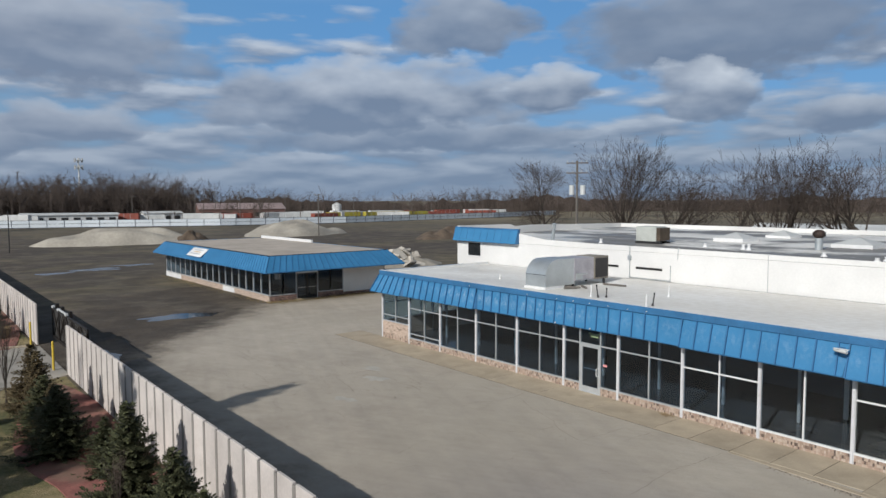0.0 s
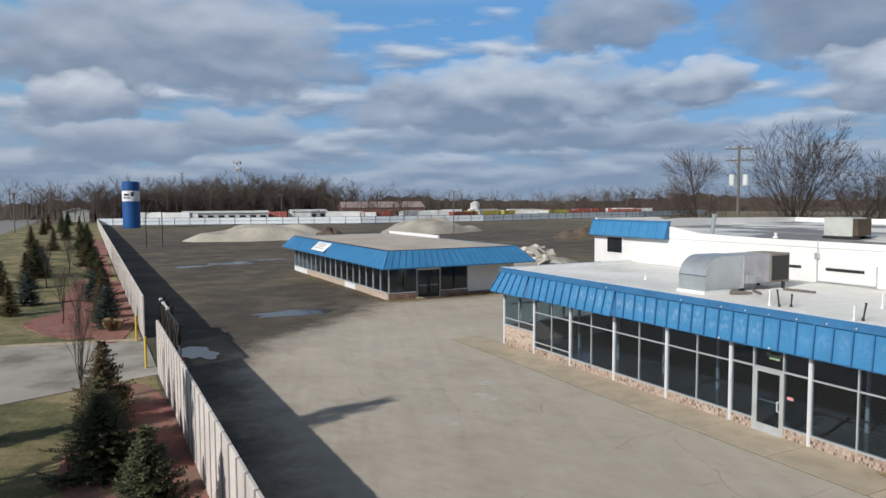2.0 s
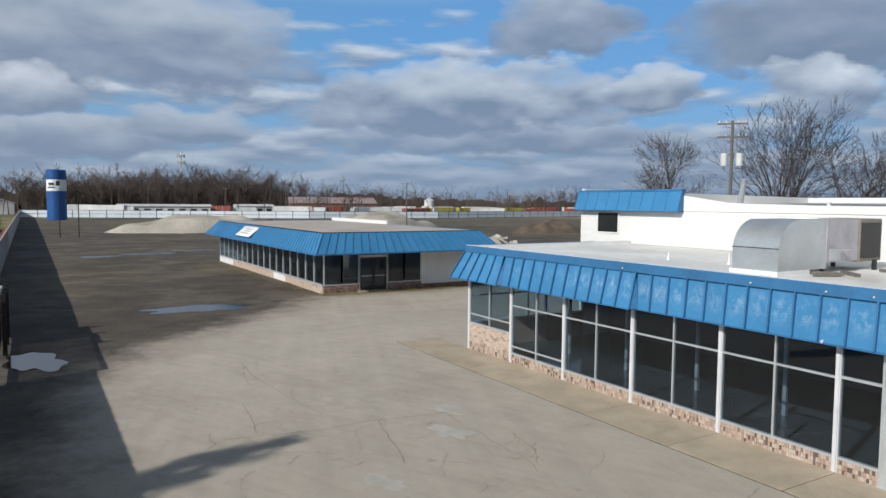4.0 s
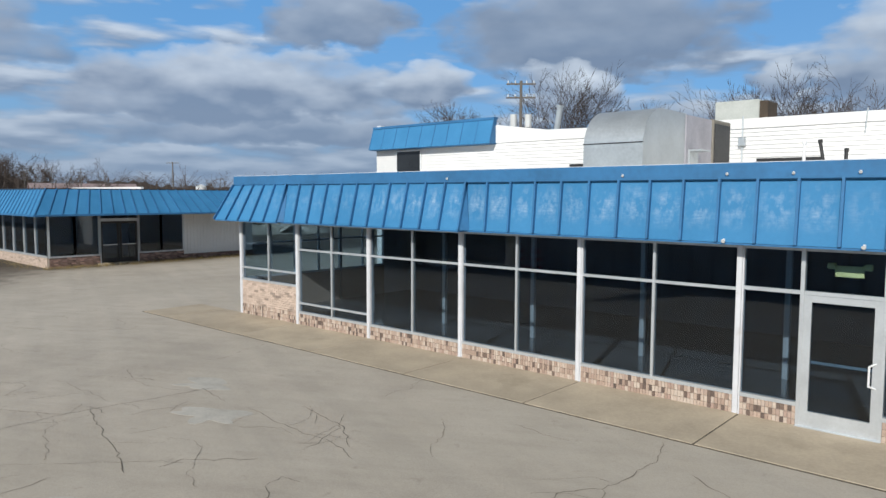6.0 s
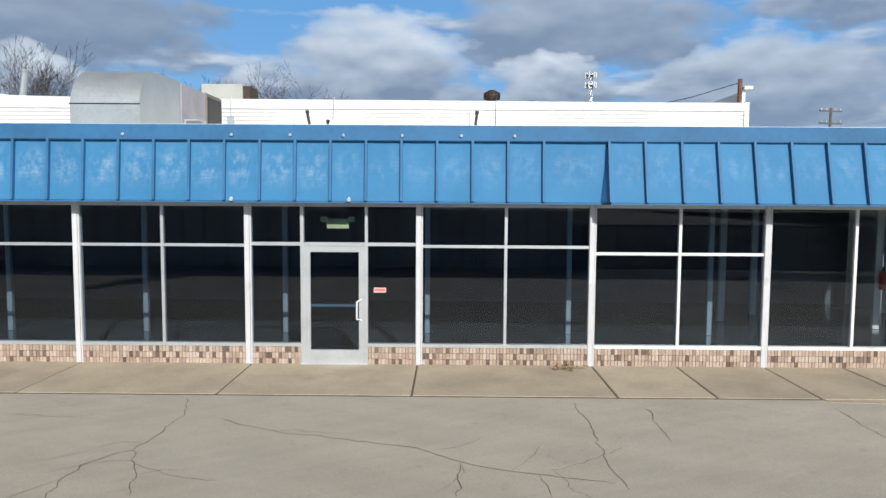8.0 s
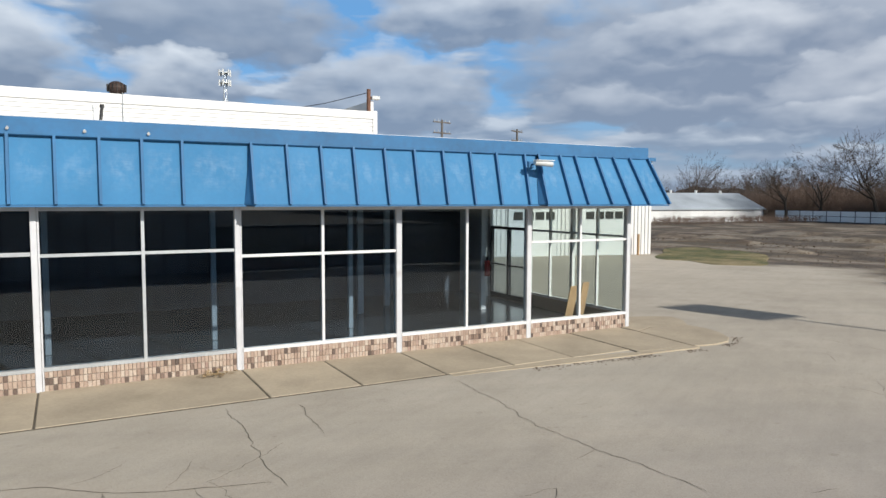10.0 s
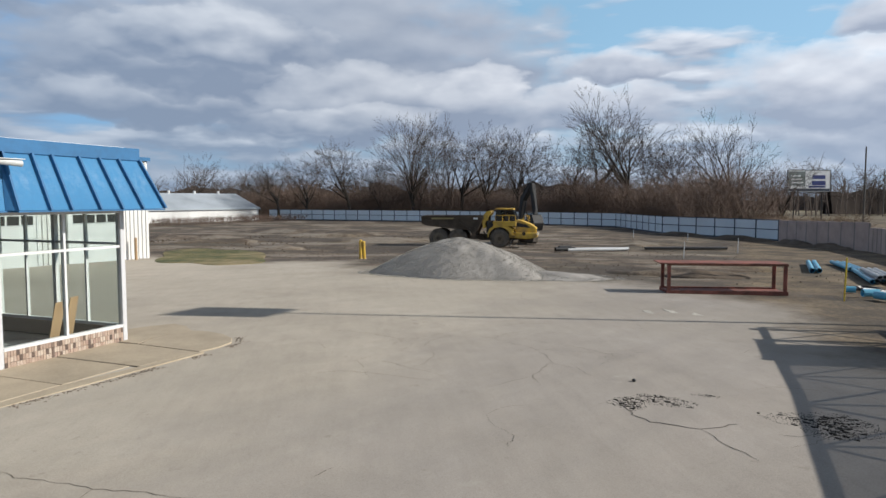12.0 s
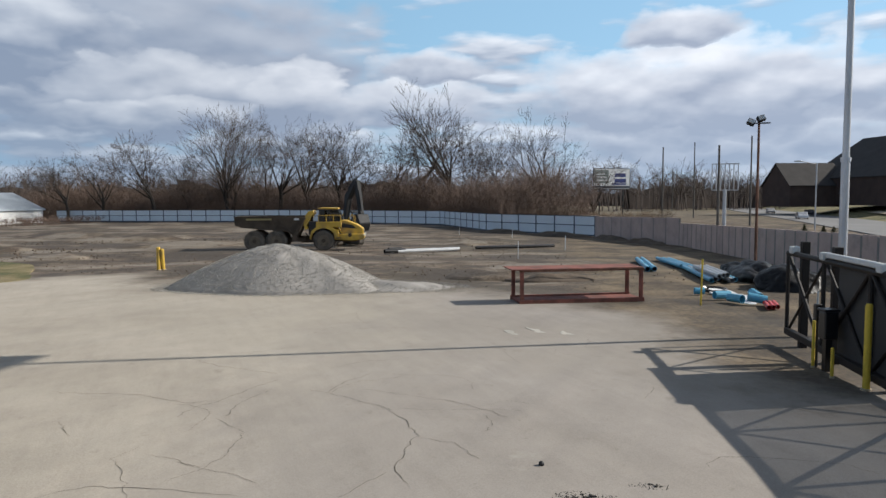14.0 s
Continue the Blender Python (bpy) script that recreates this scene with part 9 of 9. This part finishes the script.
ridge("brush_floor_east", [(112, -22), (126, -12), (150, 4), (168, 40), (166, 70), (154, 116), (114, 144)], 2.6, 5.0, plain("brush_body", (0.19, 0.135, 0.095), 1.0, dark=0.5, light=1.5, scale=0.3, grain=2.5, bump=1.0, stretch=(1, 1, 0.3)), "dense brown undergrowth behind the east fence")


def shed(name, label, x, y, turn, w, d, h, rise, wall, roof, bays=0, group=""):
    """A plain far building with a pitched roof, eaves and openings."""
    s = thing(name, label, "building", x, y, lie(x), turn, group)
    part("wall", box(-w / 2, -d / 2, -0.3, w / 2, d / 2, h), wall, s)
    bm = bmesh.new()
    e = 0.4
    profile(bm, [(-d / 2 - e, h - 0.1), (0, h + rise), (d / 2 + e, h - 0.1), (d / 2 + e, h + 0.1), (0, h + rise + 0.22), (-d / 2 - e, h + 0.1)], "x", -w / 2 - e, w / 2 + e)
    part("roof", bm, roof, s)
    for sx in (-1, 1):
        bm = bmesh.new()
        profile(bm, [(-d / 2, h - 0.05), (d / 2, h - 0.05), (0, h + rise)], "x", sx * w / 2 - 0.05, sx * w / 2 + 0.05)
        part("gable", bm, wall, s)
    for k in range(bays):
        u = -w / 2 + (k + 0.5) * w / bays
        win = part("window", box(u - w / bays * 0.28, -d / 2 - 0.06, h * 0.35, u + w / bays * 0.28, -d / 2 + 0.01, h * 0.75), DARK_STEEL, s)
        part("sill", box(u - w / bays * 0.32, -d / 2 - 0.12, h * 0.32, u + w / bays * 0.32, -d / 2, h * 0.35), PALE_SHEET, win)
    return s


# west: yards behind the far fence
red_brown = plain("red_brown_cladding", (0.16, 0.085, 0.07), 0.8, scale=0.1, bump=0.05)
pink_roof = plain("dull_pink_roof", (0.30, 0.23, 0.22), 0.8, scale=0.1, bump=0.05)
shed("warehouse", "long red-brown warehouse with a pale roof", -262, 92, 75, 34, 18, 5.0, 2.2, red_brown, pink_roof, 5)
trailer_white = plain("trailer_white", (0.66, 0.66, 0.65), 0.6, scale=0.2, bump=0.0)


def trailer(x, y, turn, l, h, material, label):
    t = thing("box_trailer", label, "trailer", x, y, lie(x), turn, "parked trailers")
    part("box", soft(box(-l / 2, -1.25, 1.1, l / 2, 1.25, h), 0.05, 1), material, t)
    for u in (-l * 0.36, -l * 0.26, l * 0.36):
        part("wheel", rods(((u, -1.2, 0.5), (u, 1.2, 0.5), 0.5), n=12), RUBBER, t)
    part("chassis", box(-l / 2, -0.5, 0.8, l / 2, 0.5, 1.1), DARK_STEEL, t)
    for k in range(int(l / 2.2)):
        part("side_rib", box(-l / 2 + 0.5 + k * 2.2, -1.29, 1.15, -l / 2 + 0.6 + k * 2.2, -1.25, h - 0.05), GALV, t)


rnd = random.Random(17)
ochre = plain("ochre_container", (0.42, 0.36, 0.05), 0.7, scale=0.3, bump=0.0)
rust_box = plain("rust_red_container", (0.28, 0.075, 0.05), 0.7, scale=0.3, bump=0.0)
for k in range(30):
    u = rnd.uniform(0, 1)
    y = -6 + 225 * u
    x = -246 + 26 * math.sin(u * 2.6) - rnd.uniform(0, 24)
    m = rnd.choice((trailer_white, trailer_white, trailer_white, PALE_SHEET, rust_box))
    trailer(x, y, 80 + rnd.uniform(-25, 25), rnd.uniform(8, 15), rnd.uniform(3.2, 4.0), m, "pale box trailer parked behind the far fence")
for k, y in enumerate((122, 138, 154)):
    trailer(-228 + 2 * k, y, 92, 15, 3.6, ochre, "ochre yellow container trailer behind the far fence")
for k, y in enumerate((186, 202, 150)):
    trailer(-240 + 2 * k, y, 92, 14, 3.8, rust_box if k != 2 else trailer_white, "rust red container behind the far fence")
shed("mobile_home", "long low white cabin behind the far fence", -252, 26, 84, 30, 6, 3.6, 0.5, trailer_white, PALE_SHEET, 8)
shed("mobile_home", "low white cabin among the parked trailers", -262, 60, 88, 14, 6, 3.6, 0.6, trailer_white, PALE_SHEET, 4)


def car(x, y, turn, material, label):
    c = thing("parked_car", label, "car", x, y, lie(x), turn, "parked cars")
    bm = bmesh.new()
    profile(bm, [(-2.2, 0.35), (-2.25, 0.85), (-1.5, 0.95), (-0.9, 1.42), (0.7, 1.42), (1.3, 0.95), (2.2, 0.82), (2.25, 0.35)], "x", -0.85, 0.85)
    part("body", soft(bm, 0.05, 1), material, c)
    for sx in (-0.86, 0.85):
        part("side_glass", box(sx, -0.85, 0.98, sx + 0.01, 0.7, 1.34), BLACK, c)
    for u in (-1.4, 1.4):
        for sx in (-0.86, 0.64):
            part("wheel", rods(((sx, u, 0.32), (sx + 0.22, u, 0.32), 0.32), n=12), RUBBER, c)


paints = [plain("car_paint", col, 0.3, 0.2, bump=0.0) for col in ((0.03, 0.03, 0.035), (0.55, 0.55, 0.56), (0.25, 0.26, 0.28), (0.06, 0.08, 0.14))]
for k in range(16):
    car(-252 - rnd.uniform(0, 20), rnd.uniform(10, 170), rnd.uniform(0, 180), rnd.choice(paints), "parked car in the far yard")
car(152, -62, 80, paints[1], "pale car on the far road")
car(196, -70, 80, paints[1], "pale car on the far road")
car(176, -72, 260, paints[0], "dark car on the far road")
silo = thing("white_silo", "short white silo in the far yard", "silo", -244, 128, 0)
part("shell", rods(((0, 0, 0), (0, 0, 6.4), 2.0), n=20), trailer_white, silo)
bm = bmesh.new()
rod(bm, (0, 0, 6.4), (0, 0, 7.4), 2.05, 0.4, 20)
part("cap", bm, PALE_SHEET, silo)


def cell_tower(x, y, h, label, lattice):
    t = thing("radio_mast", label, "mast", x, y, 0)
    if lattice:
        for a in range(3):
            c, s = math.cos(a * 2.094), math.sin(a * 2.094)
            bm = bmesh.new()
            rod(bm, (c * 1.5, s * 1.5, 0), (c * 0.7, s * 0.7, h), 0.14, 0.10, 6)
            part("leg", bm, GALV, t)
        bm = bmesh.new()
        z, k = 0.0, 0
        while z < h - 3:
            r0, r1 = 1.5 - 0.8 * z / h, 1.5 - 0.8 * (z + 3) / h
            for a in range(3):
                p = (math.cos(a * 2.094) * r0, math.sin(a * 2.094) * r0, z)
                q = (math.cos((a + 1) * 2.094) * r1, math.sin((a + 1) * 2.094) * r1, z + 3)
                rod(bm, p, q, 0.06, n=4)
            z += 3
        part("lacing", bm, GALV, t)
    else:
        bm = bmesh.new()
        rod(bm, (0, 0, 0), (0, 0, h), 0.45, 0.3, 10)
        part("pole", bm, PALE_SHEET, t)
    for z in (h - 1.5, h - 5.5):
        for a in range(6):
            c, s = math.cos(a * 1.047) * 2.2, math.sin(a * 1.047) * 2.2
            part("antenna", box(c - 0.25, s - 0.25, z - 1.2, c + 0.25, s + 0.25, z + 1.2), PALE_SHEET, t)
        part("platform", rods(((0, 0, z - 0.15), (0, 0, z + 0.15), 2.1), n=12), GALV, t)


cell_tower(62.0, 282.0, 55.0, "grey lattice radio mast with antennas", True)
cell_tower(-420.0, 62.0, 33.0, "pale slim radio mast over the far wood", False)
rnd = random.Random(29)
for k in range(14):
    x, y = rnd.uniform(-300, -222), rnd.uniform(-5, 240)
    utility_pole(x, y, rnd.uniform(9, 13), 80, (), "thin utility pole in the far yards")
for k in range(9):
    utility_pole(-60 - 45 * k, -37.0, 10.5, 90, (), "weathered wooden roadside utility pole")
shed("roadside_house", "red-brown roadside building with dark roof", -420, -30, 0, 26, 12, 4.5, 2.5, red_brown, DARK_ROOF, 5)
shed("roadside_house", "small pale roadside building", -300, -24, 0, 14, 9, 4.0, 1.5, PALE_SHEET, PALE_SHEET, 3)
# north: low buildings behind the trees
shed("low_house", "low pale building behind the trees", -22, 96, 10, 34, 12, 3.2, 1.0, PALE_SHEET, PALE_SHEET, 7)
shed("hill_house", "white gabled house on the far rise", 28, 240, 20, 16, 10, 11.0, 4.0, trailer_white, DARK_ROOF, 4)
# east: low shed behind the fence corner
g = shed("greenhouse_shed", "long low shed with a pale metal roof", 119.5, 102.5, -8, 46, 16, 2.6, 3.4, trailer_white, plain("grey_blue_roof", (0.36, 0.40, 0.44), 0.6, scale=0.2, bump=0.05), 0)
for k in range(5):
    part("roof_vent", rods(((-10 + 7 * k, 0.0, 5.9), (-10 + 7 * k, 0.0, 6.8), 0.3), n=10), trailer_white, g)


def billboard():
    b = thing("billboard", "roadside billboard with dark blue lettering on white", "billboard", 189.5, -29.6, lie(151), 298)
    for u in (-3.5, 3.5):
        part("leg", rods(((u, 0.2, 0), (u, 0.2, 6.9), 0.16)), DARK_STEEL, b)
    part("panel", soft(box(-5.3, -0.12, 6.6, 5.3, 0.12, 11.6), 0.02, 1), SIGN_WHITE, b)
    part("frame", box(-5.42, -0.16, 6.48, 5.42, 0.16, 6.6, -5.42, -0.16, 11.6, 5.42, 0.16, 11.72, -5.42, -0.16, 6.6, -5.3, 0.16, 11.6, 5.3, -0.16, 6.6, 5.42, 0.16, 11.6), DARK_STEEL, b)
    part("dark_field", box(-5.2, -0.135, 8.0, -1.0, -0.121, 11.3), plain("poster_grey_green", (0.20, 0.23, 0.22), 0.6, scale=1.5, bump=0.0), b)
    part("dark_field", box(-5.2, -0.135, 6.7, 5.2, -0.121, 7.3), SIGN_DARK, b)
    for k, z in enumerate((8.5, 9.3, 10.1)):
        part("text_bar", box(-4.6, -0.15, z, -1.4 - 0.4 * k, -0.136, z + 0.35), SIGN_WHITE, b)
    for u, z, w, h in ((2.4, 10.0, 3.2, 0.9), (2.4, 8.6, 3.4, 1.0), (2.0, 7.75, 4.2, 0.4)):
        part("emblem_bar", box(u - w / 2, -0.15, z - h / 2, u + w / 2, -0.122, z + h / 2), SIGN_NAVY, b)


billboard()


def sign_rack():
    s = thing("pylon_sign_frame", "empty roadside sign frame with upright bars", "sign", 97.4, -33.6, lie(97.4), 262)
    part("mast", rods(((0, 0, -0.3), (0, 0, 5.5), 0.22)), PALE_POLE, s)
    part("frame", rods(((-1.5, 0, 5.4), (1.5, 0, 5.4), 0.06), ((-1.5, 0, 8.6), (1.5, 0, 8.6), 0.06)), PALE_POLE, s)
    for k in range(7):
        part("bar", rods(((-1.5 + 0.5 * k, 0, 5.4), (-1.5 + 0.5 * k, 0, 8.6), 0.06)), PALE_POLE, s)


sign_rack()
for x, y, h in ((131, -32, 13.0), (85.8, -30, 10.0), (123, -44, 14.0), (163, -44, 16.0), (230, -52, 13.0)):
    utility_pole(x, y, h, 88, (), "thin wooden roadside pole", False)
lamp = thing("street_lamp", "tall grey street lamp by the road", "street lamp", 108.6, -48.3, lie(108.6))
part("pole", rods(((0, 0, -0.2), (0, 0, 9.0), 0.1)), PALE_POLE, lamp)
part("arm", rods(((0, 0, 8.9), (-0.6, 2.4, 9.3), 0.06)), PALE_POLE, lamp)
part("lamp_head", soft(box(-0.85, 2.2, 9.2, -0.45, 3.1, 9.38), 0.05, 1), GALV, lamp)
RISE = 2.6
hall = shed("dark_hall", "large dark brick hall with a steep roof across the road", 181, -96, 12, 34, 30, 6.0, 10.0, DARK_BRICK, DARK_ROOF, 5)
hall.location.z = RISE - 1.6
annex = shed("dark_annex", "low dark gabled annex beside the hall", 188, -75, 102, 14, 12, 4.6, 5.4, DARK_BRICK, DARK_ROOF, 4)
annex.location.z = RISE - 2.0
flag = thing("flag_pole", "thin flagpole with a red and white flag", "flagpole", 136.6, -72.5, lie(136) + 0.7)
part("pole", rods(((0, 0, -0.7), (0, 0, 10.0), 0.07)), PALE_POLE, flag)
for k in range(5):
    part("flag_stripe", box(-0.01, 0.05, 8.3 + 0.26 * k, 0.01, 2.2, 8.56 + 0.26 * k), SIGN_RED if k % 2 == 0 else SIGN_WHITE, flag)
bm = bmesh.new()
near = [(60, -58.2), (100, -64.6), (145, -71.7), (200, -79.6), (256, -87.7), (420, -101.7)]
rows = [[bm.verts.new((x, y - d, lie(90) + z)) for x, y in near] for d, z in ((0.0, -0.02), (3.0, 0.35), (12.0, 1.6), (30.0, 2.6), (160.0, 3.0))]
for a, b in zip(rows, rows[1:]):
    for k in range(len(near) - 1):
        bm.faces.new((a[k], b[k], b[k + 1], a[k + 1]))
setting("lawn_across", bm, LAWN, "lawn bank across the road before the dark hall")
laid("road_east", [(60, -44.4), (60, -58), (145, -71.5), (256, -87.5), (420, -101.5), (420, -88), (256, -74), (145, -58)], ROAD, "grey two-lane road falling away to the east", lie(90) + 0.03, 0.05)
bm = bmesh.new()
vs = [bm.verts.new((x, y, lie(90) + z + 0.05)) for x, y, z in ((104, -73.2, 1.25), (165, -82.0, 1.25), (165, -79.6, 0.93), (104, -70.8, 0.93))]
bm.faces.new(vs)
setting("hall_walk", bm, CONCRETE, "pale concrete walk on the lawn bank")
for k, (x, y) in enumerate(((84, -40), (79, -39), (72, -37), (92, -41))):
    c = copy_thing(sp_green, pose(x, y, lie(x), 0, 0, 50 * k))
    c.scale = (0.5, 0.5, 0.5)

# ---- bricks ----
make_bricks(SHOP)
